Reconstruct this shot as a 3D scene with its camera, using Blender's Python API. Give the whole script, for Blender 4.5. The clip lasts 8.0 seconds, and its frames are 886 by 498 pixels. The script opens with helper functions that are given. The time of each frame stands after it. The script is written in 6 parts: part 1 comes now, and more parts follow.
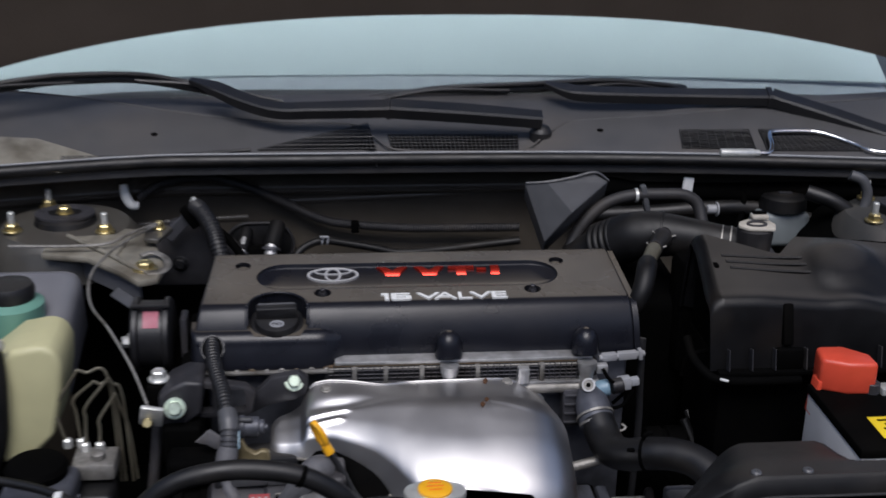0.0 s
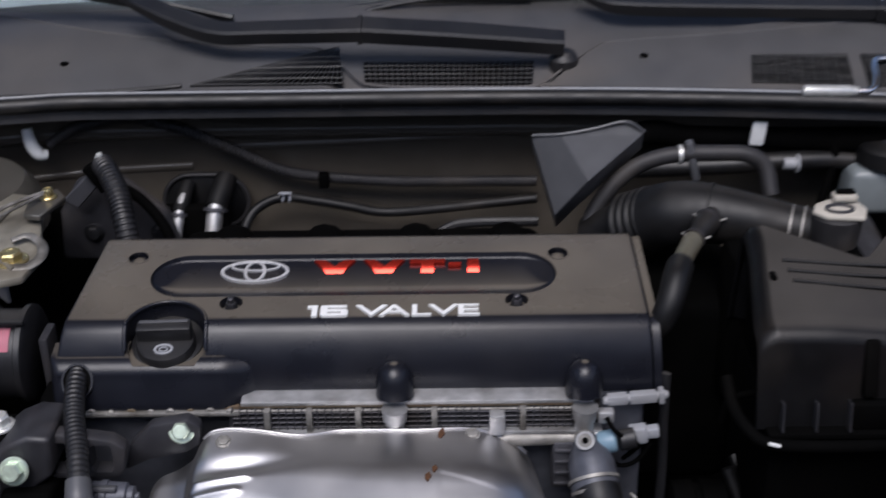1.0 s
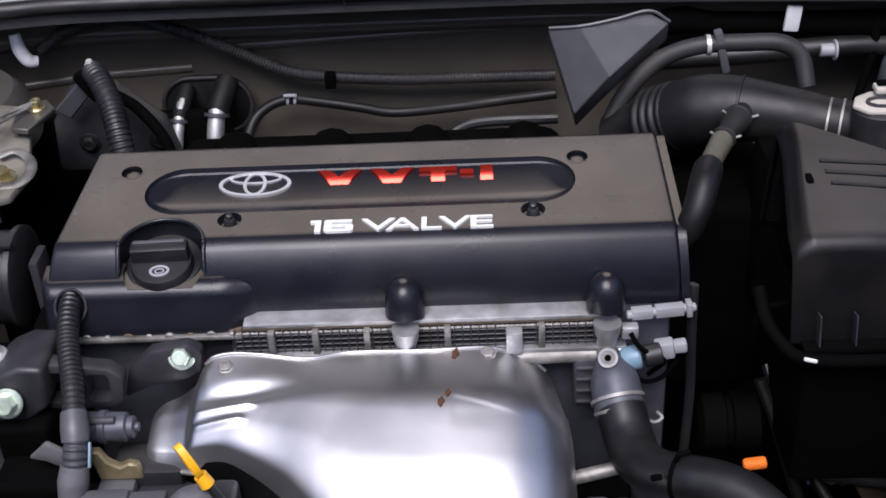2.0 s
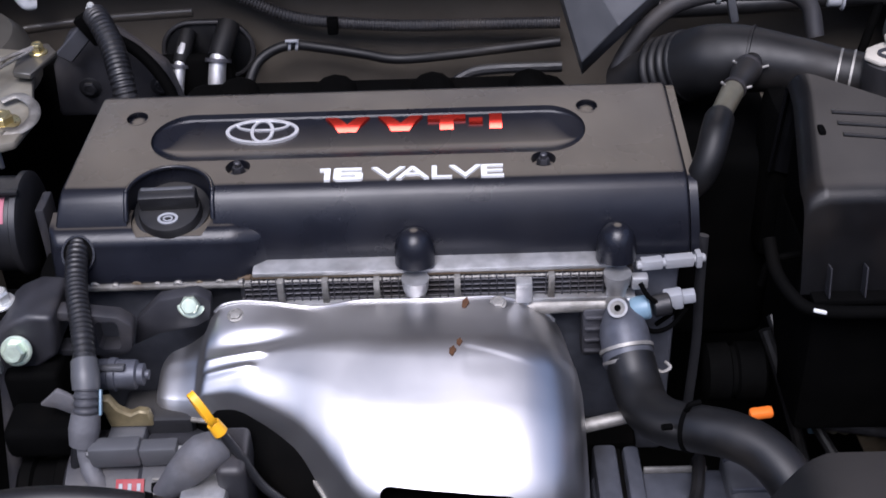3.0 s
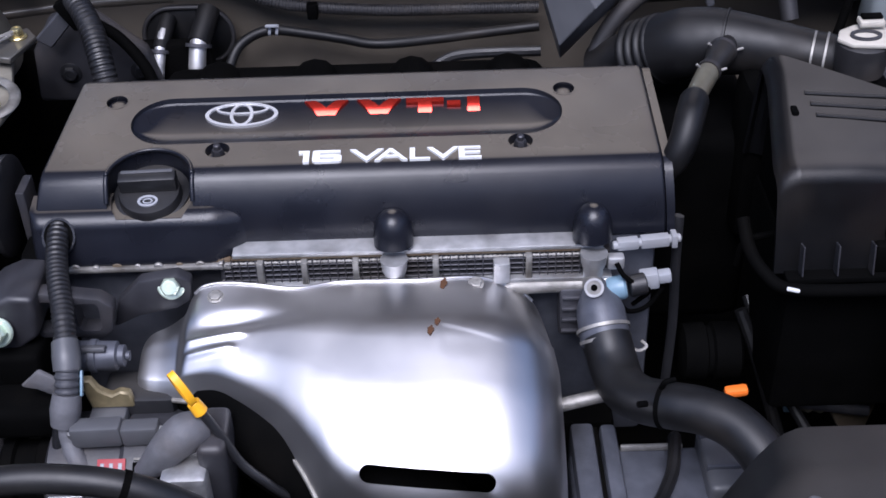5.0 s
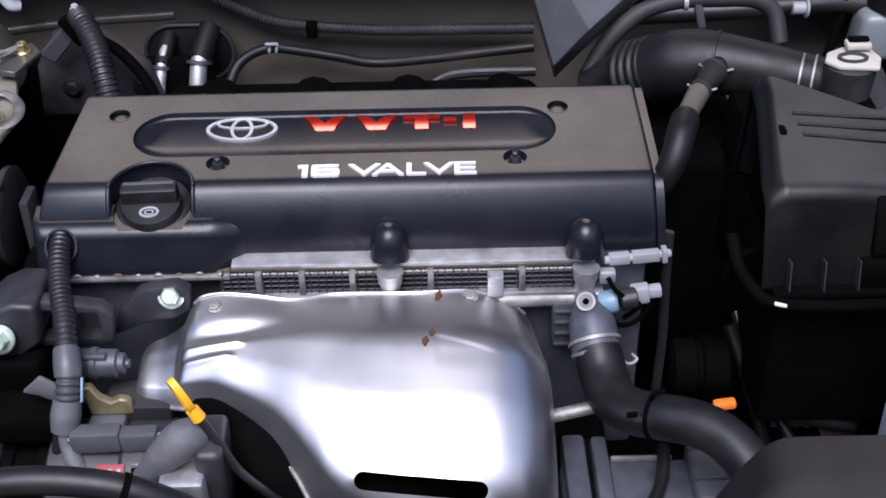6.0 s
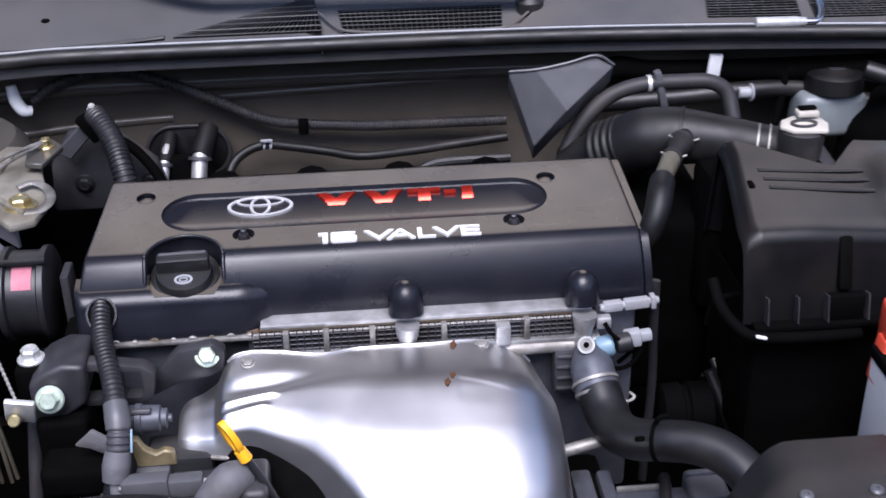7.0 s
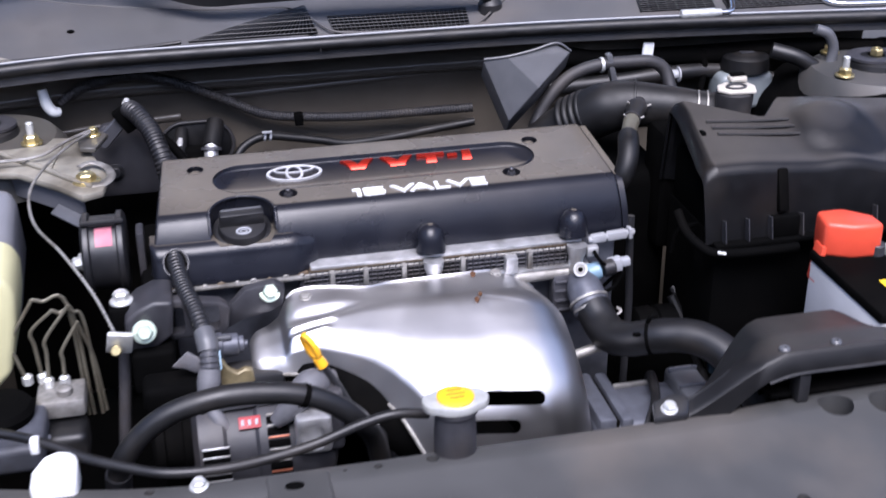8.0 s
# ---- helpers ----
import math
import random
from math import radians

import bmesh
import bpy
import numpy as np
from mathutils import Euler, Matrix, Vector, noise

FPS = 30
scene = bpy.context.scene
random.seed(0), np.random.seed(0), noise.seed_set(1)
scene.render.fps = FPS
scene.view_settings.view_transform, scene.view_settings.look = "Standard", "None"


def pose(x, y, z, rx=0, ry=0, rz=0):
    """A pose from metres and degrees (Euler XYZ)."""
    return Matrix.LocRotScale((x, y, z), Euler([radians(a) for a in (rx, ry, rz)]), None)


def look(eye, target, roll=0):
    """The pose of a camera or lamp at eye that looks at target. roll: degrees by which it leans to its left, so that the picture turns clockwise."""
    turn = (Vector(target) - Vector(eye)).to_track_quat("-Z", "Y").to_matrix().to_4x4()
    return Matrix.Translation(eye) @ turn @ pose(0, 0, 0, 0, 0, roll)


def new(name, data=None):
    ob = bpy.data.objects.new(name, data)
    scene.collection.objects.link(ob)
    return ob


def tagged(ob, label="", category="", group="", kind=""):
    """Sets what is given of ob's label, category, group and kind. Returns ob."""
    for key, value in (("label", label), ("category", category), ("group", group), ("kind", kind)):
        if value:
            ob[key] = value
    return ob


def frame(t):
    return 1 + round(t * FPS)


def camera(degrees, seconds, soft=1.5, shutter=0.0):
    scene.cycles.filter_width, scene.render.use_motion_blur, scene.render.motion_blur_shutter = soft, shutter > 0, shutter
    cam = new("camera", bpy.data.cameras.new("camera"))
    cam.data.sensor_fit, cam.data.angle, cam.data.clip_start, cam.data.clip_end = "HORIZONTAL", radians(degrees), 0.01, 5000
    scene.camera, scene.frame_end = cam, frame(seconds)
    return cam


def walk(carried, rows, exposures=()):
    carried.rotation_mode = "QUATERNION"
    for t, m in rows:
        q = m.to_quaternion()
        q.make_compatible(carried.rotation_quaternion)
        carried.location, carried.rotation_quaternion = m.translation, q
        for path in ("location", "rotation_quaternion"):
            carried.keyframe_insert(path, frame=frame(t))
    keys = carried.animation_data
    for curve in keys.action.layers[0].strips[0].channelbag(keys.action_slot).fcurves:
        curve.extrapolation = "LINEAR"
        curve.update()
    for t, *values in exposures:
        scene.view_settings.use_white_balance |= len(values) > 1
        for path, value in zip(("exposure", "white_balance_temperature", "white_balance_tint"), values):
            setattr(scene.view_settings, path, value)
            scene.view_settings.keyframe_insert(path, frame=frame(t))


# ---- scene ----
cam = camera(39.0, 8.0, 1.6, 0.4)
PATH = [
    (0, (-0.105, -1.39, 1.494), (0.093, 0.468, 0.78), 1.2),
    (0.5, (0.005, -1.131, 1.489), (0.176, 0.673, 0.643), 0.8),
    (1, (0.099, -0.957, 1.471), (0.085, 0.808, 0.53), -0.9),
    (1.2, (0.13, -0.917, 1.469), (0.017, 0.807, 0.462), -3.1),
    (2.5, (0.1, -0.88, 1.451), (0.064, 0.773, 0.327), -2.9),
    (3, (0.09, -0.879, 1.458), (0.053, 0.739, 0.284), -2.3),
    (3.5, (0.097, -0.887, 1.443), (0.054, 0.72, 0.253), -2.3),
    (4, (0.088, -0.886, 1.454), (0.066, 0.725, 0.269), -1.9),
    (4.5, (0.097, -0.887, 1.457), (0.076, 0.721, 0.269), -2.3),
    (6, (0.095, -0.914, 1.462), (0.091, 0.718, 0.306), -1.3),
    (6.5, (0.089, -0.948, 1.472), (0.078, 0.738, 0.396), -1.2),
    (7, (0.001, -1.041, 1.455), (0.145, 0.705, 0.491), -1.0),
    (7.5, (-0.101, -1.142, 1.478), (0.206, 0.606, 0.557), 0.5),
    (8, (-0.205, -1.272, 1.459), (0.176, 0.481, 0.575), -0.6),
]
EXPOSURES = [(0.0, 0.15, 6050, 14), (1.0, 0.38, 6050, 16), (2.5, 0.98, 5900, 20), (3.5, 0.98, 5650, 20), (4.5, 1.02, 5550, 20), (6.5, 1.15, 5750, 20), (8.0, 1.62, 5750, 21)]
walk(cam, [(t, look(eye, target, roll)) for t, eye, target, roll in PATH], EXPOSURES)

# ---- world and light ----
world = bpy.data.worlds.new("sky")
scene.world = world
world.use_nodes = True
wn = world.node_tree
sky = wn.nodes.new("ShaderNodeTexSky")
sky.sky_type = "NISHITA"
sky.sun_disc = False
sky.sun_elevation = radians(60)
sky.sun_rotation = radians(165)
sky.air_density = 1.0
sky.dust_density = 2.5
wn.links.new(sky.outputs[0], wn.nodes["Background"].inputs[0])
wn.nodes["Background"].inputs[1].default_value = 0.085
sun = new("sun", bpy.data.lights.new("sun", "SUN"))
sun.data.energy = 2.2
sun.data.angle = radians(36)
sun.data.color = (1.0, 0.96, 0.9)
sun.matrix_world = look((-0.35, -1.6, 3.6), (0, 0, 0.9))


# ---- materials ----
def surface(name, color, rough=0.5, metal=0.0, grain=0.0, scale=60.0, bump=0.0, bump_scale=400.0, ior=1.5, dirt=None, dirt_amount=0.0, coat=0.0, stretch=(1, 1, 1), dust_sheen=None, level=(0.945, 0.996)):
    """A surface with colour, fine grain, larger stains and relief, at real-world size."""
    m = bpy.data.materials.new(name)
    m.use_nodes = True
    nt = m.node_tree
    b = nt.nodes["Principled BSDF"]
    b.inputs["Metallic"].default_value = metal
    b.inputs["IOR"].default_value = ior
    b.inputs["Coat Weight"].default_value = coat
    b.inputs["Coat Roughness"].default_value = 0.08
    tc = nt.nodes.new("ShaderNodeTexCoord")
    mp = nt.nodes.new("ShaderNodeMapping")
    mp.inputs["Scale"].default_value = stretch
    nt.links.new(tc.outputs["Object"], mp.inputs[0])

    def noise_of(s, detail):
        n = nt.nodes.new("ShaderNodeTexNoise")
        n.inputs["Scale"].default_value = s
        n.inputs["Detail"].default_value = detail
        nt.links.new(mp.outputs[0], n.inputs["Vector"])
        return n.outputs["Fac"]

    def ramp(value, lo, hi, a, z):
        r = nt.nodes.new("ShaderNodeMapRange")
        nt.links.new(value, r.inputs[0])
        for k, v in zip((1, 2, 3, 4), (lo, hi, a, z)):
            r.inputs[k].default_value = v
        return r.outputs[0]

    def mix(fac, a, z):
        x = nt.nodes.new("ShaderNodeMix")
        x.data_type = "RGBA"
        nt.links.new(fac, x.inputs[0])
        for k, v in ((6, a), (7, z)):
            if isinstance(v, tuple):
                x.inputs[k].default_value = (*v, 1)
            else:
                nt.links.new(v, x.inputs[k])
        return x.outputs[2]

    lo = tuple(c * (1 - 0.35 * grain) for c in color)
    hi = tuple(min(1, c * (1 + 0.35 * grain)) for c in color)
    col = mix(ramp(noise_of(scale, 4), 0.3, 0.7, 0, 1), lo, hi)
    if dirt:
        col = mix(ramp(noise_of(scale * 0.22, 6), 0.5, 0.72, 0, dirt_amount), col, dirt)
    if dust_sheen:
        # fine dust on faces turned upwards; its tone also paints their sheen
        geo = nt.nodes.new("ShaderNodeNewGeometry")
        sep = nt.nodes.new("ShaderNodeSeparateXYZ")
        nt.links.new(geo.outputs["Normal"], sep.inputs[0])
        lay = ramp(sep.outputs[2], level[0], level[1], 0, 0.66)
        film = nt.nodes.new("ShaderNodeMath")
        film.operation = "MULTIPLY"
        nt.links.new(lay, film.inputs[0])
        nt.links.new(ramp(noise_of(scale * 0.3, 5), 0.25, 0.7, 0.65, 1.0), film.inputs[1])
        col = mix(film.outputs[0], col, dust_sheen)
    nt.links.new(col, b.inputs["Base Color"])
    nt.links.new(ramp(noise_of(scale * 0.5, 5), 0.25, 0.75, max(0.02, rough * 0.8), min(1, rough * 1.25)), b.inputs["Roughness"])
    if bump:
        bp = nt.nodes.new("ShaderNodeBump")
        bp.inputs["Strength"].default_value = bump
        bp.inputs["Distance"].default_value = 0.001
        nt.links.new(noise_of(bump_scale, 3), bp.inputs["Height"])
        nt.links.new(bp.outputs[0], b.inputs["Normal"])
    return m


DUST = (0.16, 0.13, 0.1)
# the base's blue and part of the top dust are painted reflection
M_COVER = surface("satin_black_cover", (0.008, 0.0088, 0.0132), 0.28, ior=1.42, grain=0.4, scale=40, bump=0.12, bump_scale=1600, dirt=(0.03, 0.027, 0.024), dirt_amount=0.15, dust_sheen=(0.178, 0.155, 0.122), level=(0.960, 0.9955))
M_PLASTIC = surface("black_plastic", (0.011, 0.0112, 0.0128), 0.42, grain=0.5, scale=50, bump=0.2, bump_scale=1100, dirt=DUST, dirt_amount=0.05, dust_sheen=(0.05, 0.047, 0.043))
M_GREYPLASTIC = surface("grey_plastic", (0.075, 0.077, 0.083), 0.4, grain=0.3, scale=40, bump=0.1, bump_scale=900)
M_MATTE = surface("matte_black_plastic", (0.004, 0.004, 0.0045), 0.36, ior=1.34, grain=0.5, scale=50, bump=0.2, bump_scale=1100, dirt=DUST, dirt_amount=0.05, dust_sheen=(0.09, 0.083, 0.075), level=(0.84, 0.985))
M_DUCT = surface("dull_duct_plastic", (0.006, 0.006, 0.0065), 0.42, ior=1.36, grain=0.5, scale=50, bump=0.2, bump_scale=1100, dirt=DUST, dirt_amount=0.06, dust_sheen=(0.055, 0.05, 0.045), level=(0.86, 0.985))
M_CREAMPLASTIC = surface("cream_plastic", (0.46, 0.43, 0.37), 0.45, grain=0.2, scale=90, dirt=(0.25, 0.22, 0.17), dirt_amount=0.4)
# near-black set below any real plastic: the bay's deep shade is in it
M_DULLSHADE = surface("dull_black_deep_shade", (0.0014, 0.0014, 0.0014), 0.85, ior=1.12, grain=0.6, scale=45, bump=0.3, bump_scale=500, dirt=DUST, dirt_amount=0.015)
M_RUBBER = surface("black_rubber", (0.006, 0.006, 0.0065), 0.46, grain=0.5, scale=70, bump=0.05, bump_scale=700, dirt=DUST, dirt_amount=0.07)
M_OLDRUBBER = surface("greyed_rubber", (0.022, 0.021, 0.022), 0.55, grain=0.5, scale=70, bump=0.1, bump_scale=700, dirt=DUST, dirt_amount=0.2)
M_HOSE = surface("dark_moulded_rubber", (0.0055, 0.0055, 0.006), 0.5, ior=1.4, grain=0.5, scale=60, bump=0.08, bump_scale=700, dirt=DUST, dirt_amount=0.08, dust_sheen=(0.03, 0.027, 0.024))
M_CAST = surface("cast_aluminium", (0.5, 0.5, 0.5), 0.5, metal=0.85, grain=0.5, scale=80, bump=0.35, bump_scale=900, dirt=(0.12, 0.1, 0.08), dirt_amount=0.6)
M_DARKCAST = surface("dark_cast_metal", (0.08, 0.08, 0.09), 0.55, metal=0.7, grain=0.6, scale=70, bump=0.4, bump_scale=700, dirt=(0.05, 0.04, 0.03), dirt_amount=0.7)
M_SHIELD = surface("brushed_steel_shield", (0.60, 0.59, 0.585), 0.40, metal=1.0, grain=0.12, scale=22, bump=0.04, bump_scale=700, dirt=(0.48, 0.45, 0.42), dirt_amount=0.2)
M_GEAR = surface("grimy_grey_casting", (0.085, 0.09, 0.108), 0.48, metal=0.35, grain=0.6, scale=60, bump=0.15, bump_scale=700, dirt=(0.02, 0.018, 0.015), dirt_amount=0.7)
M_OLDCAST = surface("grimy_aluminium", (0.3, 0.29, 0.27), 0.55, metal=0.7, grain=0.6, scale=120, bump=0.35, bump_scale=900, dirt=(0.06, 0.05, 0.035), dirt_amount=0.8)
M_PIPE = surface("olive_coated_pipe", (0.15, 0.14, 0.105), 0.4, metal=0.4, grain=0.4, scale=120, dirt=(0.08, 0.06, 0.04), dirt_amount=0.5)
M_SILVER = surface("silver_badge", (0.75, 0.75, 0.76), 0.38, metal=0.6, grain=0.1, scale=100)
M_BLOCKER = surface("unseen_dark_wall", (0.11, 0.1, 0.09), 0.9, grain=0.4, scale=3, bump=0.3, bump_scale=40)
M_CHROME = surface("chrome", (0.8, 0.8, 0.8), 0.12, metal=1.0, grain=0.1, scale=100)
M_ZINC = surface("zinc_plated_steel", (0.6, 0.61, 0.59), 0.32, metal=0.5, grain=0.3, scale=150, dirt=(0.3, 0.28, 0.2), dirt_amount=0.3)
M_GREENZINC = surface("green_zinc_bolt", (0.62, 0.72, 0.58), 0.32, metal=0.6, grain=0.3, scale=200)
M_WHITE = surface("white_plastic", (0.75, 0.76, 0.75), 0.45, grain=0.15, scale=80, dirt=(0.4, 0.38, 0.33), dirt_amount=0.25)
M_PALEGREY = surface("pale_grey_plastic", (0.29, 0.3, 0.32), 0.45, grain=0.2, scale=60, dirt=(0.2, 0.18, 0.15), dirt_amount=0.4)
M_RED = surface("red_chromed_plastic", (0.72, 0.05, 0.03), 0.24, metal=0.85, grain=0.15, scale=90)
M_REDPLASTIC = surface("red_plastic", (0.62, 0.07, 0.035), 0.38, grain=0.15, scale=70, bump=0.08, bump_scale=800)
M_YELLOW = surface("yellow_plastic", (0.85, 0.42, 0.01), 0.4, grain=0.2, scale=90)
M_YELLOWPAINT = surface("yellow_label", (0.85, 0.62, 0.02), 0.45, grain=0.1, scale=90)
M_ORANGE = surface("orange_plastic", (0.8, 0.18, 0.02), 0.4, grain=0.1)
M_PINK = surface("pink_label", (0.36, 0.10, 0.14), 0.5, grain=0.3, scale=150, dirt=(0.2, 0.12, 0.12), dirt_amount=0.5)
M_BLUE = surface("blue_tape", (0.16, 0.25, 0.32), 0.4, grain=0.2)
M_TANK = surface("yellowed_tank_plastic", (0.52, 0.5, 0.29), 0.45, grain=0.15, scale=25, dirt=(0.35, 0.3, 0.14), dirt_amount=0.35)
M_GREENTANK = surface("green_tank_plastic", (0.14, 0.3, 0.24), 0.35, grain=0.2, scale=30)
M_BRAKETANK = surface("pale_blue_tank_plastic", (0.17, 0.19, 0.195), 0.35, grain=0.2, scale=40)
M_BODY = surface("dark_bronze_paint", (0.087, 0.075, 0.060), 0.38, grain=0.25, scale=30, coat=0.3, dirt=DUST, dirt_amount=0.2)
M_PANEL = surface("primer_grey_green_panel", (0.042, 0.042, 0.041), 0.58, grain=0.25, scale=25, dirt=DUST, dirt_amount=0.3)
M_COWL = surface("grey_cowl_plastic", (0.062, 0.062, 0.065), 0.58, grain=0.3, scale=30, bump=0.25, bump_scale=1000, dirt=DUST, dirt_amount=0.25, dust_sheen=(0.10, 0.094, 0.088))
M_CREAM = surface("cream_strut_paint", (0.29, 0.272, 0.225), 0.38, grain=0.4, scale=60, metal=0.3, dirt=(0.07, 0.055, 0.035), dirt_amount=0.9)
M_HOOD = surface("hood_underside", (0.11, 0.085, 0.065), 0.6, grain=0.3, scale=12, bump=0.3, bump_scale=300)
M_RAIL = surface("dark_rail_paint", (0.06, 0.057, 0.05), 0.42, grain=0.35, scale=40, coat=0.1, dirt=(0.05, 0.04, 0.03), dirt_amount=0.6)
M_RUST = surface("rust_stain", (0.07, 0.028, 0.009), 0.8, grain=0.6, scale=300)
M_COPPER = surface("copper_winding", (0.35, 0.12, 0.07), 0.4, metal=0.6, grain=0.5, scale=200)
M_ASPHALT = surface("asphalt", (0.05, 0.05, 0.05), 0.9, grain=0.5, scale=8, bump=0.5, bump_scale=60)
M_BRASS = surface("yellow_zinc_nut", (0.6, 0.5, 0.25), 0.3, metal=0.9, grain=0.3, scale=200)
# colour of the sky's reflection, worn by a board behind the pane
M_SKYTONE = surface("pale_sky_reflection", (0.50, 0.54, 0.545), 0.7, grain=0.08, scale=6)
M_WING = surface("blue_grey_wing_paint", (0.165, 0.168, 0.185), 0.4, grain=0.2, scale=20, coat=0.2, dirt=DUST, dirt_amount=0.2)
M_DASH = surface("grey_dashboard", (0.40, 0.40, 0.42), 0.6, grain=0.2, scale=40, bump=0.2, bump_scale=800)
M_BATTERY = surface("grey_white_case", (0.5, 0.51, 0.53), 0.5, grain=0.15, scale=30, dirt=(0.25, 0.24, 0.22), dirt_amount=0.35)
M_REDLABEL = surface("faded_red_label", (0.3, 0.03, 0.035), 0.5, grain=0.2, scale=150)
M_MOULD = surface("grey_moulding", (0.045, 0.046, 0.052), 0.45, grain=0.3, scale=40, bump=0.15, bump_scale=900, dirt=DUST, dirt_amount=0.15)
M_BRACKET = surface("satin_black_casting", (0.026, 0.026, 0.030), 0.45, grain=0.5, scale=60, bump=0.2, bump_scale=900, dirt=DUST, dirt_amount=0.2)
M_TAPE = surface("grey_loom_tape", (0.095, 0.096, 0.105), 0.62, grain=0.4, scale=90, bump=0.5, bump_scale=260, dirt=DUST, dirt_amount=0.3)
M_TAN = surface("yellowed_zinc", (0.20, 0.165, 0.09), 0.45, metal=0.3, grain=0.6, scale=140, dirt=(0.05, 0.035, 0.02), dirt_amount=0.7)
M_GASKET = surface("old_brown_gasket", (0.09, 0.07, 0.045), 0.7, grain=0.6, scale=150, dirt=(0.1, 0.06, 0.03), dirt_amount=0.6)

M_GLASS = bpy.data.materials.new("windscreen_glass")
M_GLASS.use_nodes = True
gb = M_GLASS.node_tree.nodes["Principled BSDF"]
gb.inputs["Base Color"].default_value = (0.75, 0.85, 0.85, 1)
gb.inputs["Roughness"].default_value = 0.02
gb.inputs["Transmission Weight"].default_value = 1.0
gb.inputs["IOR"].default_value = 1.5


# ---- building helpers ----
WM = {}


def thing(name, base, label, category, group="", kind="", turn=(0, 0, 0)):
    ob = new(name)
    ob.matrix_basis = pose(*base, *turn)
    ob.empty_display_size = 0.02
    WM[ob] = ob.matrix_basis.copy()
    return tagged(ob, label, category, group, kind)


def finish(mesh, material, angle=35):
    mesh.materials.append(material)
    for p in mesh.polygons:
        p.use_smooth = True
    mesh.set_sharp_from_angle(angle=radians(angle))


def part(name, bm, material, parent, label="", angle=35):
    """Links a bmesh, given in world metres, as one mesh object under a thing or a part."""
    bmesh.ops.recalc_face_normals(bm, faces=bm.faces)
    mesh = bpy.data.meshes.new(name)
    bm.transform(WM[parent].inverted())
    bm.to_mesh(mesh)
    bm.free()
    finish(mesh, material, angle)
    ob = new(name, mesh)
    ob.parent = parent
    WM[ob] = WM[parent].copy()
    return tagged(ob, label)


def solo(name, bm, material, label, category="", group="", kind="", angle=35):
    """A top-level thing of one mesh."""
    bmesh.ops.recalc_face_normals(bm, faces=bm.faces)
    c = sum((v.co for v in bm.verts), Vector()) / max(1, len(bm.verts))
    low = min(v.co.z for v in bm.verts)
    base = Vector((c.x, c.y, low))
    bm.transform(Matrix.Translation(-base))
    mesh = bpy.data.meshes.new(name)
    bm.to_mesh(mesh)
    bm.free()
    finish(mesh, material, angle)
    ob = new(name, mesh)
    ob.matrix_basis = Matrix.Translation(base)
    WM[ob] = ob.matrix_basis.copy()
    return tagged(ob, label, category, group, kind)


def join(*bms):
    out = bms[0]
    for b in bms[1:]:
        me = bpy.data.meshes.new("join")
        b.to_mesh(me)
        b.free()
        out.from_mesh(me)
        bpy.data.meshes.remove(me)
    return out


def round_edges(bm, width, seg=2, angle=30):
    edges = [e for e in bm.edges if len(e.link_faces) == 2 and e.calc_face_angle(0) > radians(angle)]
    if edges and width > 0:
        bmesh.ops.bevel(bm, geom=edges, offset=width, segments=seg, profile=0.5, affect="EDGES", clamp_overlap=True)
    return bm


def box(c, s, bevel=0.003, seg=2, turn=(0, 0, 0), taper=1.0):
    """A rounded box: centre, size, edge radius, turn in degrees, top size against bottom size."""
    bm = bmesh.new()
    bmesh.ops.create_cube(bm, size=1)
    for v in bm.verts:
        if v.co.z > 0:
            v.co.x *= taper
            v.co.y *= taper
    bm.transform(Matrix.Diagonal((*s, 1)))
    round_edges(bm, bevel, seg)
    bm.transform(pose(*c, *turn))
    return bm


def span(a, b):
    """The pose that sets z along a to b, at a."""
    a, b = Vector(a), Vector(b)
    return Matrix.Translation(a) @ (b - a).to_track_quat("Z", "Y").to_matrix().to_4x4()


def turned(a, b, profile, n=28):
    """A turned body from a towards b: profile rows of (distance along, radius)."""
    bm = bmesh.new()
    rings = []
    for d, r in profile:
        rings.append([bm.verts.new((r * math.cos(2 * math.pi * k / n), r * math.sin(2 * math.pi * k / n), d)) for k in range(n)])
    for p, q in zip(rings, rings[1:]):
        for k in range(n):
            bm.faces.new((p[k], p[(k + 1) % n], q[(k + 1) % n], q[k]))
    bm.faces.new(rings[0])
    bm.faces.new(rings[-1])
    bm.transform(span(a, b))
    return bm


def rod(a, b, r, r2=None, bevel=0.001, n=24):
    h = (Vector(b) - Vector(a)).length
    r2 = r if r2 is None else r2
    e = min(bevel, h * 0.3, r * 0.4)
    return turned(a, b, [(0, r - e), (e, r), (h - e, r2), (h, r2 - e)], n)


def curve(points, res=8):
    """Catmull-Rom through the points."""
    p = [Vector(q) for q in points]
    p = [p[0] * 2 - p[1]] + p + [p[-1] * 2 - p[-2]]
    out = []
    for i in range(1, len(p) - 2):
        for k in range(res):
            t = k / res
            out.append(0.5 * ((2 * p[i]) + (p[i + 1] - p[i - 1]) * t + (2 * p[i - 1] - 5 * p[i] + 4 * p[i + 1] - p[i + 2]) * t * t + (3 * p[i] - p[i - 1] - 3 * p[i + 1] + p[i + 2]) * t**3))
    out.append(p[-2])
    return out


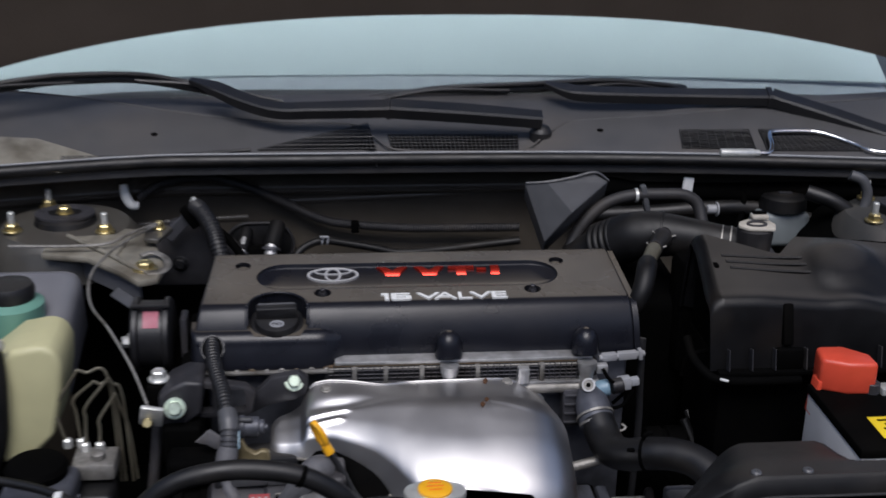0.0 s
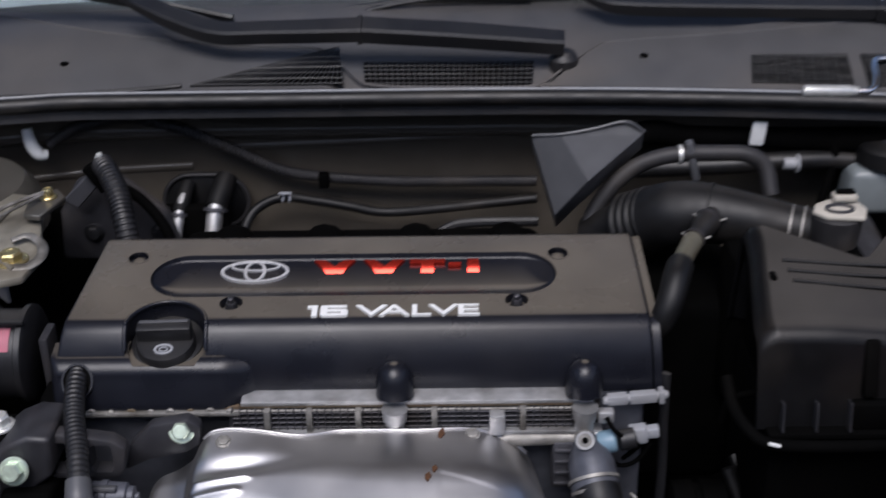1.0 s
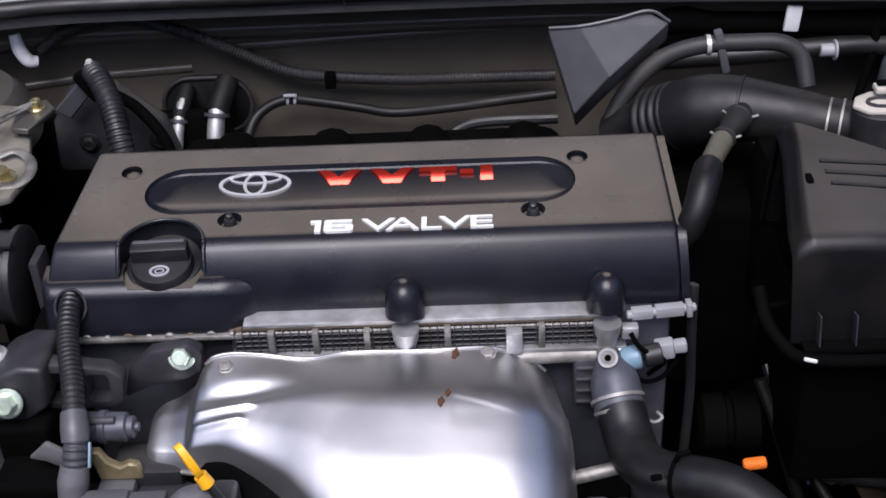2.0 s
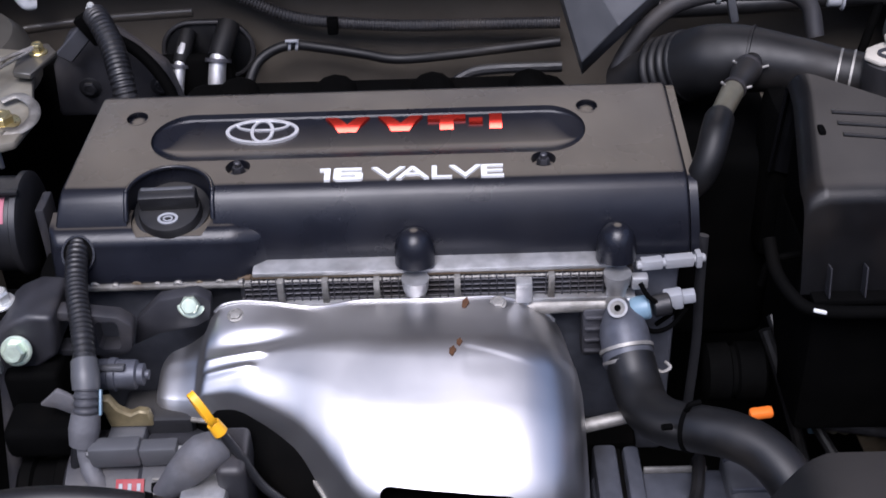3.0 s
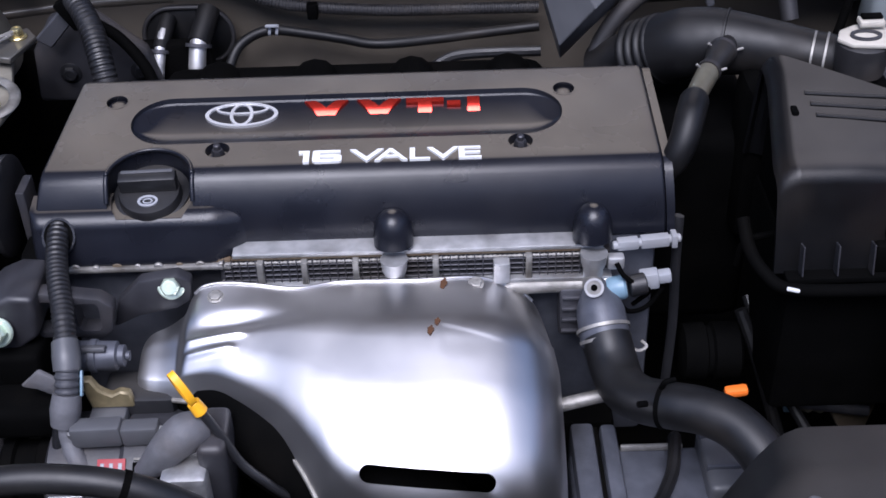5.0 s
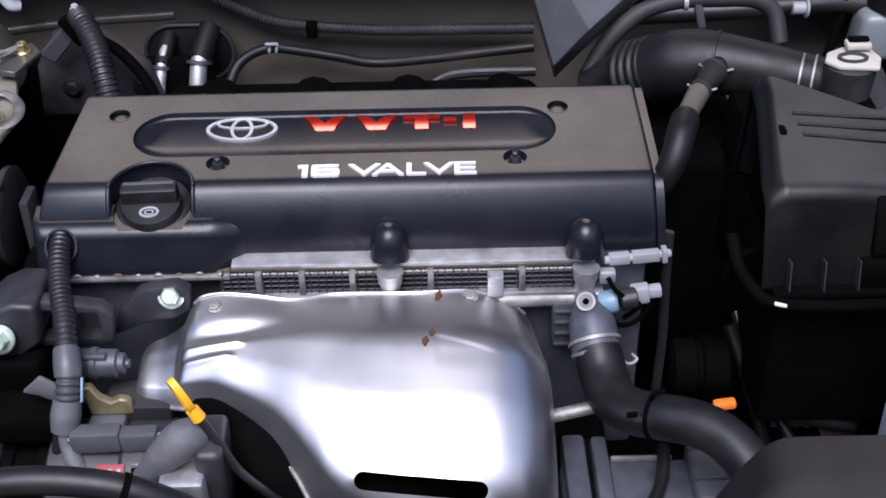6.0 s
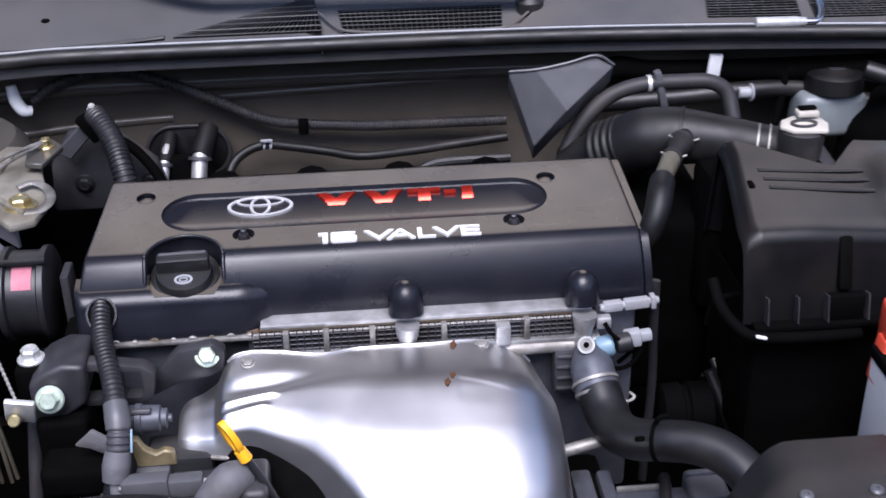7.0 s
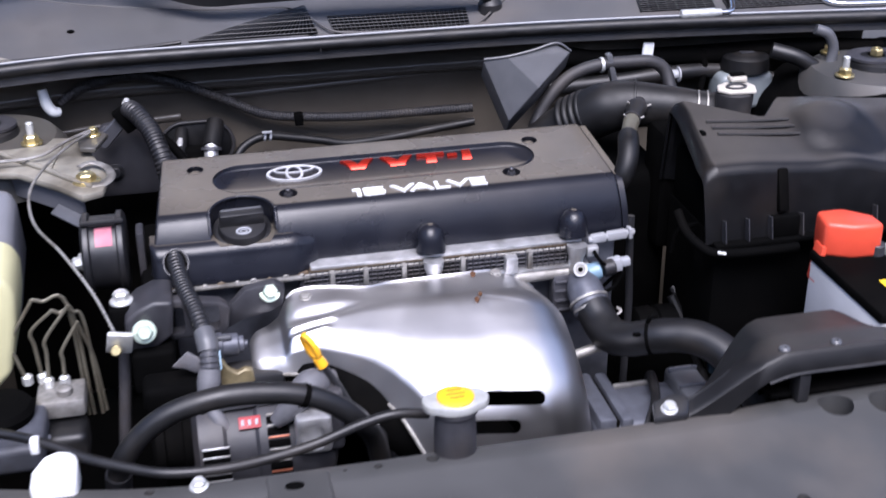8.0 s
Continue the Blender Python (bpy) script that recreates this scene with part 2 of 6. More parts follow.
def tube(points, r, n=14, res=8, ridge=0.0, pitch=0.005, flat=1.0):
    """A hose along a smooth path. r: a radius or one at each point; ridge: corrugation depth, pitch: its spacing."""
    path = curve(points, res)
    rr = [r] * len(points) if isinstance(r, (int, float)) else list(r)
    radii = [rr[min(int(i / res), len(rr) - 1)] + (rr[min(int(i / res) + 1, len(rr) - 1)] - rr[min(int(i / res), len(rr) - 1)]) * ((i % res) / res) for i in range(len(path))]
    if ridge:
        fine, fr = [path[0]], [radii[0]]
        for a, b, ra, rb in zip(path, path[1:], radii, radii[1:]):
            steps = max(1, int((b - a).length / (pitch / 4)))
            for k in range(1, steps + 1):
                fine.append(a.lerp(b, k / steps))
                fr.append(ra + (rb - ra) * k / steps)
        path = fine
        radii = [q - ridge * (1 if (i // 2) % 2 else 0) for i, q in enumerate(fr)]
    bm = bmesh.new()
    up = Vector((0.13, 0.21, 0.97))
    rings = []
    for i, p in enumerate(path):
        d = (path[min(i + 1, len(path) - 1)] - path[max(i - 1, 0)]).normalized()
        side = d.cross(up).normalized()
        over = side.cross(d).normalized()
        up = over
        rings.append([bm.verts.new(p + radii[i] * (math.cos(2 * math.pi * k / n) * side + flat * math.sin(2 * math.pi * k / n) * over)) for k in range(n)])
    for a, b in zip(rings, rings[1:]):
        for k in range(n):
            bm.faces.new((a[k], a[(k + 1) % n], b[(k + 1) % n], b[k]))
    bm.faces.new(rings[0])
    bm.faces.new(rings[-1])
    return bm


def bar(points, half_w, half_h, res=6, soft=0.3):
    """A pressed arm of rounded rectangular section along a smooth path; half sizes at each point."""
    path = curve(points, res)
    bm = bmesh.new()
    rings = []
    for i, p in enumerate(path):
        k = min(int(i / res), len(half_w) - 2)
        f = i / res - k
        w = half_w[k] + (half_w[k + 1] - half_w[k]) * f
        h = half_h[k] + (half_h[k + 1] - half_h[k]) * f
        d = (path[min(i + 1, len(path) - 1)] - path[max(i - 1, 0)]).normalized()
        side = d.cross(Vector((0, -0.35, 0.94))).normalized()
        over = side.cross(d).normalized()
        s = min(w, h) * soft
        ring = [(w, -h), (w, h - s), (w - s, h), (-w + s, h), (-w, h - s), (-w, -h)]
        rings.append([bm.verts.new(p + side * a + over * b) for a, b in ring])
    for a, b in zip(rings, rings[1:]):
        for k in range(6):
            bm.faces.new((a[k], a[(k + 1) % 6], b[(k + 1) % 6], b[k]))
    bm.faces.new(rings[0])
    bm.faces.new(rings[-1])
    return bm


def prism(outline, low, high, m=None, bevel=0.0, seg=2):
    """A flat outline (x, y) raised from low to high along z, then set by the pose m."""
    bm = bmesh.new()
    a = [bm.verts.new((x, y, low)) for x, y in outline]
    b = [bm.verts.new((x, y, high)) for x, y in outline]
    bm.faces.new(a)
    bm.faces.new(b)
    for k in range(len(a)):
        bm.faces.new((a[k - 1], a[k], b[k], b[k - 1]))
    bmesh.ops.recalc_face_normals(bm, faces=bm.faces)
    round_edges(bm, bevel, seg)
    if m is not None:
        bm.transform(m)
    return bm


def along_x(profile, x0, x1, bevel=0.0, seg=2, steps=1, bend=None):
    """A (y, z) profile carried from x0 to x1. bend(x): shift of y and z there."""
    bm = bmesh.new()
    rings = []
    for i in range(steps + 1):
        x = x0 + (x1 - x0) * i / steps
        dy, dz = bend(x) if bend else (0, 0)
        rings.append([bm.verts.new((x, y + dy, z + dz)) for y, z in profile])
    n = len(profile)
    for a, b in zip(rings, rings[1:]):
        for k in range(n):
            bm.faces.new((a[k - 1], a[k], b[k], b[k - 1]))
    bm.faces.new(rings[0])
    bm.faces.new(rings[-1])
    bmesh.ops.recalc_face_normals(bm, faces=bm.faces)
    round_edges(bm, bevel, seg)
    return bm


def stadium(x0, x1, y0, y1, n=12):
    r, c = (y1 - y0) / 2, (y0 + y1) / 2
    right = [(x1 - r + r * math.cos(a), c + r * math.sin(a)) for a in [-math.pi / 2 + math.pi * k / n for k in range(n + 1)]]
    left = [(x0 + r + r * math.cos(a), c + r * math.sin(a)) for a in [math.pi / 2 + math.pi * k / n for k in range(n + 1)]]
    return right + left


def oval_ring(cx, cy, a, b, thick, low, high, m, n=40, thick_y=None):
    ty = thick if thick_y is None else thick_y
    bm = bmesh.new()
    loops = []
    for da, db, z in ((0, 0, low), (0, 0, high), (thick, ty, high), (thick, ty, low)):
        loops.append([bm.verts.new((cx + (a - da) * math.cos(2 * math.pi * k / n), cy + (b - db) * math.sin(2 * math.pi * k / n), z)) for k in range(n)])
    for i in range(4):
        p, q = loops[i], loops[(i + 1) % 4]
        for k in range(n):
            bm.faces.new((p[k], p[(k + 1) % n], q[(k + 1) % n], q[k]))
    bm.transform(m)
    return bm


def hexagon(p, way, r, h, flange=1.45, fh=0.25):
    """A flanged hexagon bolt head at p, standing out along way."""
    a = Vector(p)
    w = Vector(way).normalized()
    f = h * fh
    bm = turned(a, a + w, [(0, r * flange), (f * 0.6, r * flange), (f, r * flange * 0.9)], 24)
    head = turned(a + w * f, a + w * 2, [(0, r), (h * 0.85 - f, r), (h - f, r * 0.8)], 6)
    dish = turned(a + w * h, a + w * 3, [(-0.0002, r * 0.78), (0.0004, r * 0.74), (0.0004, r * 0.45), (-0.0008, r * 0.38)], 18)
    return join(bm, head, dish)


def cut(bm, *cutters):
    """Cuts closed bodies out of a closed body."""
    obs = []
    for b in (bm, *cutters):
        bmesh.ops.recalc_face_normals(b, faces=b.faces)
        me = bpy.data.meshes.new("cut")
        b.to_mesh(me)
        b.free()
        obs.append(new("cut", me))
    body = obs[0]
    for o in obs[1:]:
        mod = body.modifiers.new("cut", "BOOLEAN")
        mod.operation, mod.object, mod.solver, mod.use_self = "DIFFERENCE", o, "EXACT", True
    deps = bpy.context.evaluated_depsgraph_get()
    out = bmesh.new()
    me = bpy.data.meshes.new_from_object(body.evaluated_get(deps))
    out.from_mesh(me)
    bpy.data.meshes.remove(me)
    for o in obs:
        old = o.data
        bpy.data.objects.remove(o)
        bpy.data.meshes.remove(old)
    return out


def sheet(rows, thick=0.002):
    """A curved sheet through rows of points, with a second skin behind it at that distance."""
    r, c = len(rows), len(rows[0])
    pts = [[Vector(q) for q in row] for row in rows]
    bm = bmesh.new()
    front = [[bm.verts.new(q) for q in row] for row in pts]
    back = []
    for j in range(r):
        line = []
        for i in range(c):
            du = pts[j][min(i + 1, c - 1)] - pts[j][max(i - 1, 0)]
            dv = pts[min(j + 1, r - 1)][i] - pts[max(j - 1, 0)][i]
            nrm = du.cross(dv)
            nrm = nrm.normalized() if nrm.length > 1e-12 else Vector((0, 0, 1))
            if nrm.z < 0 or (abs(nrm.z) < 1e-3 and nrm.y > 0):
                nrm = -nrm
            line.append(bm.verts.new(pts[j][i] - nrm * thick))
        back.append(line)
    for g in (front, back):
        for p, q in zip(g, g[1:]):
            for k in range(c - 1):
                bm.faces.new((p[k], p[k + 1], q[k + 1], q[k]))
    rim_a = front[0] + [row[-1] for row in front[1:]] + front[-1][-2::-1] + [row[0] for row in front[-2:0:-1]]
    rim_b = back[0] + [row[-1] for row in back[1:]] + back[-1][-2::-1] + [row[0] for row in back[-2:0:-1]]
    for k in range(len(rim_a)):
        bm.faces.new((rim_a[k - 1], rim_a[k], rim_b[k], rim_b[k - 1]))
    bmesh.ops.recalc_face_normals(bm, faces=bm.faces)
    return bm


def smooth(t):
    t = max(0.0, min(1.0, t))
    return t * t * (3 - 2 * t)


def glyph(text, x0, x1, y0, y1, depth, m):
    """One character of the built-in font, stretched to a box and raised."""
    cu = bpy.data.curves.new("glyph", "FONT")
    cu.body, cu.size, cu.extrude, cu.offset, cu.resolution_u = text, 1, 0.1, 0.004, 4
    ob = new("glyph", cu)
    deps = bpy.context.evaluated_depsgraph_get()
    me = bpy.data.meshes.new_from_object(ob.evaluated_get(deps))
    bm = bmesh.new()
    bm.from_mesh(me)
    bpy.data.meshes.remove(me)
    bpy.data.objects.remove(ob)
    bpy.data.curves.remove(cu)
    xs, ys, zs = ([v.co[k] for v in bm.verts] for k in range(3))
    for v in bm.verts:
        v.co = Vector((x0 + (v.co.x - min(xs)) / (max(xs) - min(xs)) * (x1 - x0), y0 + (v.co.y - min(ys)) / (max(ys) - min(ys)) * (y1 - y0), depth * (v.co.z - min(zs)) / (max(zs) - min(zs))))
    bmesh.ops.remove_doubles(bm, verts=bm.verts, dist=0.00002)
    bm.transform(m)
    return bm

# ---- ground and car body ----
bm = bmesh.new()
bmesh.ops.create_grid(bm, x_segments=8, y_segments=8, size=400)
solo("ground", bm, M_ASPHALT, "grey asphalt ground under the car", "ground", kind="structure")


# unseen walls added to cut low light and darken front reflections
blockers = thing("low_light_blockers", (0, -5, 0), "unseen dark walls added to block low light", "wall", kind="structure")
part("wall", box((0, -5.2, 1.35), (13, 0.2, 2.7), 0.02), M_BLOCKER, blockers)
part("wall", box((-6.4, 1.5, 1.6), (0.2, 13.4, 3.2), 0.02), M_BLOCKER, blockers)
part("wall", box((6.4, 1.5, 1.6), (0.2, 13.4, 3.2), 0.02), M_BLOCKER, blockers)


def lip(x):
    """The front edge of the cowl, seen from above: y at x."""
    return 0.337 - 0.13 * max(0.0, x - 0.15) ** 1.6 - 0.3 * max(0.0, -0.3 - x) ** 1.35


body_shell = thing("car_body", (0, 0.4, 0.0), "dark bronze painted body of the car round its engine bay", "car body", kind="structure")
FIREWALL = [(0.0, 0.962), (0.022, 0.95), (0.058, 0.944), (0.064, 0.925), (0.066, 0.908), (0.06, 0.904), (0.062, 0.899), (0.072, 0.895), (0.078, 0.86), (0.076, 0.80), (0.06, 0.74), (0.05, 0.45), (0.12, 0.45), (0.12, 0.962)]
part("firewall", along_x(FIREWALL, -0.78, 0.78, 0.003, 2, 40, lambda x: (lip(x), 0)), M_BODY, body_shell, "dark bronze painted firewall panel with pressed ridges")
for x0, x1, z0, z1, d in ((-0.40, -0.21, 0.848, 0.857, 0.0765), (-0.175, 0.20, 0.882, 0.895, 0.0735)):
    part("pressed_ridge", tube([(x0 + (x1 - x0) * k / 8, lip(x0 + (x1 - x0) * k / 8) + d + 0.0042, z0 + (z1 - z0) * k / 8) for k in range(9)], 0.0062, n=16, res=3), M_BODY, body_shell, "", 60)
# the undertray's black holds the shade of the bay floor
part("bay_floor", box((0, -0.02, 0.42), (1.6, 1.0, 0.04), 0.01), M_DULLSHADE, body_shell, "dirty undertray, black with the bay's painted shade")
# dark panel added in place of shade on the lower firewall
part("bulkhead_shade_panel", box((-0.32, 0.352, 0.655), (0.32, 0.02, 0.36), 0.006), M_DULLSHADE, body_shell, "black panel added to keep the lower firewall dark")
# inner wings coloured black where the bay lies in shade
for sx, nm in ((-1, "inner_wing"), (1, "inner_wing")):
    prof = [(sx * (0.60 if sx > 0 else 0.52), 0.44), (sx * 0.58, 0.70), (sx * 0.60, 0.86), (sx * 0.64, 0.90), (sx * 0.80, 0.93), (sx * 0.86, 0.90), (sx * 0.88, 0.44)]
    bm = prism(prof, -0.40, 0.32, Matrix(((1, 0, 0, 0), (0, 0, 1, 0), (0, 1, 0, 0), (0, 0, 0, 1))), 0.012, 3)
    part(nm, bm, M_DULLSHADE, body_shell, "inner wing of the engine bay, black in place of shade")
# front crossmember over the radiator, in two levels, with holes
PANEL = [(-0.362, 0.795), (-0.366, 0.8005), (-0.392, 0.8045), (-0.396, 0.8030), (-0.43, 0.7975), (-0.62, 0.772), (-0.66, 0.70), (-0.66, 0.45), (-0.62, 0.45), (-0.385, 0.62), (-0.362, 0.70)]


def front_bend(x):
    s = max(0.0, abs(x + 0.02) - 0.2)
    return (0.42 * s**1.45 if x < 0 else 0.12 * s**1.5, 0.0)


bm = along_x(PANEL, -0.74, 0.78, 0.0025, 2, 60, front_bend)
holes = [rod((x, y, 0.76), (x, y, 0.83), r, bevel=0.0001, n=18) for x, y, r in ((-0.022, -0.378, 0.006), (-0.071, -0.378, 0.004), (-0.1, -0.377, 0.002), (-0.268, -0.37, 0.0045), (0.28, -0.49, 0.006), (0.366, -0.381, 0.017), (0.416, -0.386, 0.017))]
part("front_crossmember", cut(bm, *holes), M_PANEL, body_shell, "grey painted radiator crossmember with punched holes")
part("radiator_core", box((0.05, -0.34, 0.60), (0.72, 0.03, 0.34), 0.004), M_DULLSHADE, body_shell, "black radiator core below the crossmember")
pad = [(-0.142 + sx * (0.020 + 0.008 * math.cos(a)), -0.42 + sy * (0.040 + 0.008 * math.sin(a))) for sx, sy, q in ((1, 1, 0), (-1, 1, 1), (-1, -1, 0), (1, -1, 1)) for a in [math.radians(15 * (k if q == 0 else 6 - k)) for k in range(7)]]
part("pressed_pad", prism(pad, 0.77, 0.8058, None, 0.004, 3), M_PANEL, body_shell, "raised pressed pad", 40)
part("pad_recess", oval_ring(-0.146, -0.394, 0.0085, 0.0055, 0.0080, 0.8045, 0.8062, Matrix.Identity(4), 28, 0.0050), M_DULLSHADE, body_shell, "dark punched recess")

# bonnet, propped up over the bay
hood = thing("bonnet", (0, 0.47, 1.1), "raised bonnet with a dark brown lined underside", "car bonnet")
rows = []
for j in range(13):
    t = j / 12
    row = []
    for i in range(31):
        x = -0.80 + 1.6 * i / 30 + 0.03
        u = (x - 0.10) / 0.75
        rear_y = 0.455 - 0.02 * u * u
        rear_z = 1.168 - 0.19 * abs(x - 0.13) ** 2.5
        row.append((x, rear_y - 0.42 * t + 0.03 * t * t, rear_z + 0.90 * t + 0.03 * math.sin(math.pi * t) * (1 - 0.5 * u * u)))
    rows.append(row)
part("lining", sheet(rows, 0.02), M_HOOD, hood, "dark brown bonnet lining")
rows2 = [[(x, y + 0.026, z + 0.02) for x, y, z in r] for r in rows]
part("skin", sheet(rows2, 0.006), M_BODY, hood, "dark bronze bonnet skin")

# cowl: plastic panel below the windscreen
cowl = thing("cowl_panel", (0, 0.4, 0.97), "dark grey plastic cowl panel under the windscreen", "cowl panel", kind="structure")
COWL = [(-0.004, 0.973), (0.002, 0.977), (0.012, 0.977), (0.02, 0.972), (0.05, 0.981), (0.10, 0.993), (0.16, 1.012), (0.20, 1.024), (0.20, 0.95), (-0.004, 0.95)]
part("base_panel", along_x(COWL, -0.85, 0.85, 0.002, 2, 60, lambda x: (lip(x), 0)), M_COWL, cowl)
part("rubber_seal", tube([(x, lip(x) - 0.006, 0.9715) for x in (-0.80, -0.6, -0.42, -0.36, -0.3, -0.1, 0.1, 0.25, 0.36, 0.48, 0.62, 0.78)], 0.0085, res=6), M_RUBBER, cowl, "black rubber bonnet seal", 60)
part("bright_edge", tube([(x, lip(x) - 0.001, 0.9802) for x in (-0.80, -0.6, -0.42, -0.36, -0.3, -0.1, 0.1, 0.25, 0.36, 0.48, 0.62, 0.78)], 0.0014, n=8, res=6), M_PALEGREY, cowl, "thin pale line on the lip edge")


def cowl_z(x, y):
    d = y - lip(x)
    pts = [(0.02, 0.972), (0.05, 0.981), (0.10, 0.993), (0.16, 1.012), (0.20, 1.024), (0.3, 1.06)]
    for (a, za), (b, zb) in zip(pts, pts[1:]):
        if d <= b:
            return za + (zb - za) * (d - a) / (b - a)
    return pts[-1][1]


def plate(outline, rise, thick):
    """A raised plastic panel that follows the cowl."""
    bm = bmesh.new()
    cx = sum(x for x, _ in outline) / len(outline)
    lo = [bm.verts.new((x, y, cowl_z(x, y) + rise - thick)) for x, y in outline]
    hi = [bm.verts.new((x, y, cowl_z(x, y) + rise)) for x, y in outline]
    bm.faces.new(lo)
    bm.faces.new(hi)
    for k in range(len(lo)):
        bm.faces.new((lo[k - 1], lo[k], hi[k], hi[k - 1]))
    bmesh.ops.triangulate(bm, faces=[f for f in bm.faces if len(f.verts) > 4])
    return bm


def strip_plate(x0, x1, front, back, rise, thick, n=24):
    """A raised panel between two edges front(x) and back(x)."""
    rows = []
    for i in range(n + 1):
        x = x0 + (x1 - x0) * i / n
        f, b = front(x), back(x)
        rows.append([(x, f + (b - f) * k / 6, cowl_z(x, f + (b - f) * k / 6) + rise) for k in range(7)])
    return sheet(rows, thick)


def clamp01(v):
    return max(0.0, min(1.0, v))


left_panel = strip_plate(-0.82, -0.02, lambda x: lip(x) + 0.014, lambda x: 0.435 + 0.06 * clamp01((-0.16 - x) / 0.3) - 0.115 * smooth((x + 0.06) / 0.04), 0.007, 0.006)
part("raised_panel", left_panel, M_COWL, cowl)
right_panel = strip_plate(0.185, 0.84, lambda x: lip(x) + 0.014, lambda x: max(lip(x) + 0.016, 0.345 + 0.09 * smooth((x - 0.19) / 0.1) + 0.04 * clamp01((x - 0.29) / 0.35)), 0.007, 0.006)
part("raised_panel", right_panel, M_COWL, cowl)


# cream tone paints the sky mirrored in the bronze side metal
part("side_plate", plate([(-0.60, 0.295), (-0.46, 0.297), (-0.395, 0.319), (-0.395, 0.327), (-0.50, 0.372), (-0.60, 0.372)], 0.010, 0.004), M_CREAM, cowl, "cowl side metal, coloured pale for reflected sky")
EDGES = (
    [(-0.82, 0.50), (-0.6, 0.498), (-0.446, 0.49), (-0.30, 0.462), (-0.163, 0.436), (-0.06, 0.43), (-0.03, 0.405), (0.0, 0.362), (0.034, 0.353)],
    [(0.034, 0.353), (0.10, 0.351), (0.18, 0.350), (0.205, 0.358), (0.235, 0.39), (0.265, 0.42), (0.291, 0.432), (0.43, 0.44), (0.606, 0.452), (0.84, 0.46)],
)
for pts in EDGES:
    part("panel_edge", tube([(x, y, cowl_z(x, y) + 0.0065) for x, y in pts], 0.0018, n=8, res=5), M_COWL, cowl, "moulded panel edge", 60)


def vent(parent, corners, cols, rows_n, rise):
    """A grille: dark backing with crossing bars, on four corners of the cowl."""
    (ax, ay), (bx, by), (cx, cy), (dx, dy) = corners

    def at(u, v, up):
        x = (ax * (1 - u) + bx * u) * (1 - v) + (dx * (1 - u) + cx * u) * v
        y = (ay * (1 - u) + by * u) * (1 - v) + (dy * (1 - u) + cy * u) * v
        return (x, y, cowl_z(x, y) + rise + up)

    opening = part("vent_backing", sheet([[at(u / 8, v / 4, 0.0008) for u in range(9)] for v in range(5)], 0.001), M_DULLSHADE, parent, "black vent opening")
    bars = bmesh.new()
    for k in range(rows_n + 1):
        bars = join(bars, tube([at(u / 6, k / rows_n, 0.0025) for u in range(7)], 0.0009, n=6, res=2))
    for k in range(cols + 1):
        bars = join(bars, tube([at(k / cols, v / 3, 0.0022) for v in range(4)], 0.0006, n=6, res=2))
    part("vent_grille", bars, M_PLASTIC, opening, "moulded vent grille bars", 60)


vent(cowl, [(0.432, 0.343), (0.54, 0.333), (0.545, 0.385), (0.44, 0.392)], 8, 10, 0.007)
vent(cowl, [(0.556, 0.328), (0.70, 0.315), (0.66, 0.372), (0.56, 0.385)], 14, 12, 0.007)
vent(cowl, [(0.005, 0.358), (0.19, 0.356), (0.195, 0.402), (0.0, 0.405)], 30, 6, 0.0)
vent(cowl, [(-0.19, 0.356), (-0.02, 0.356), (-0.028, 0.425), (-0.036, 0.423)], 26, 7, 0.007)
vent(cowl, [(-0.46, 0.322), (-0.20, 0.354), (-0.20, 0.358), (-0.46, 0.330)], 60, 3, 0.007)
for x, y in ((-0.34, 0.40), (0.32, 0.40)):
    part("clip", rod((x, y, cowl_z(x, y) + 0.006), (x, y, cowl_z(x, y) + 0.009), 0.005), M_DULLSHADE, cowl)

# windscreen and what lies behind it
screen = thing("windscreen", (0, 0.52, 1.02), "clean windscreen reflecting a pale sky", "windscreen", kind="structure")


def screen_rows(shift, y0=0.0, n=12):
    rows = []
    for j in range(n + 1):
        t = j / n
        rows.append([(-0.84 + 1.68 * i / 28, 0.525 - 0.10 * (-0.84 + 1.68 * i / 28) ** 2 + 0.78 * t + y0 * t, 1.02 - shift + 0.43 * t + 0.02 * math.sin(math.pi * t)) for i in range(29)])
    return rows


pane = part("pane", sheet(screen_rows(0.0), 0.005), M_GLASS, screen, "clear windscreen glass")
pane.visible_shadow = False
part("dash_top", sheet([[(-0.84 + 1.68 * i / 12, 0.53 + 0.42 * j / 6, 1.006 + 0.02 * math.sin(math.pi * j / 6)) for i in range(13)] for j in range(7)], 0.02), M_DASH, screen, "grey dashboard top")
# added board whose pale colour paints the sky mirrored by the windscreen
part("sky_reflection_board", sheet([[(-0.84 + 1.68 * i / 12, 0.60 - 0.10 * (-0.84 + 1.68 * i / 12) ** 2 + 0.70 * (0.055 + 0.945 * j / 6), 1.001 + 0.40 * (0.055 + 0.945 * j / 6)) for i in range(13)] for j in range(7)], 0.004), M_SKYTONE, screen, "pale blue-grey board standing in for sky reflected in the glass")
part("roof", sheet([[(-0.72 + 1.44 * i / 10, 1.29 + 1.1 * j / 6, 1.45 + 0.05 * math.sin(math.pi * (0.2 + 0.6 * j / 6)) - 0.03 * ((i - 5) / 5) ** 2) for i in range(11)] for j in range(7)], 0.03), M_BODY, screen, "dark bronze roof")


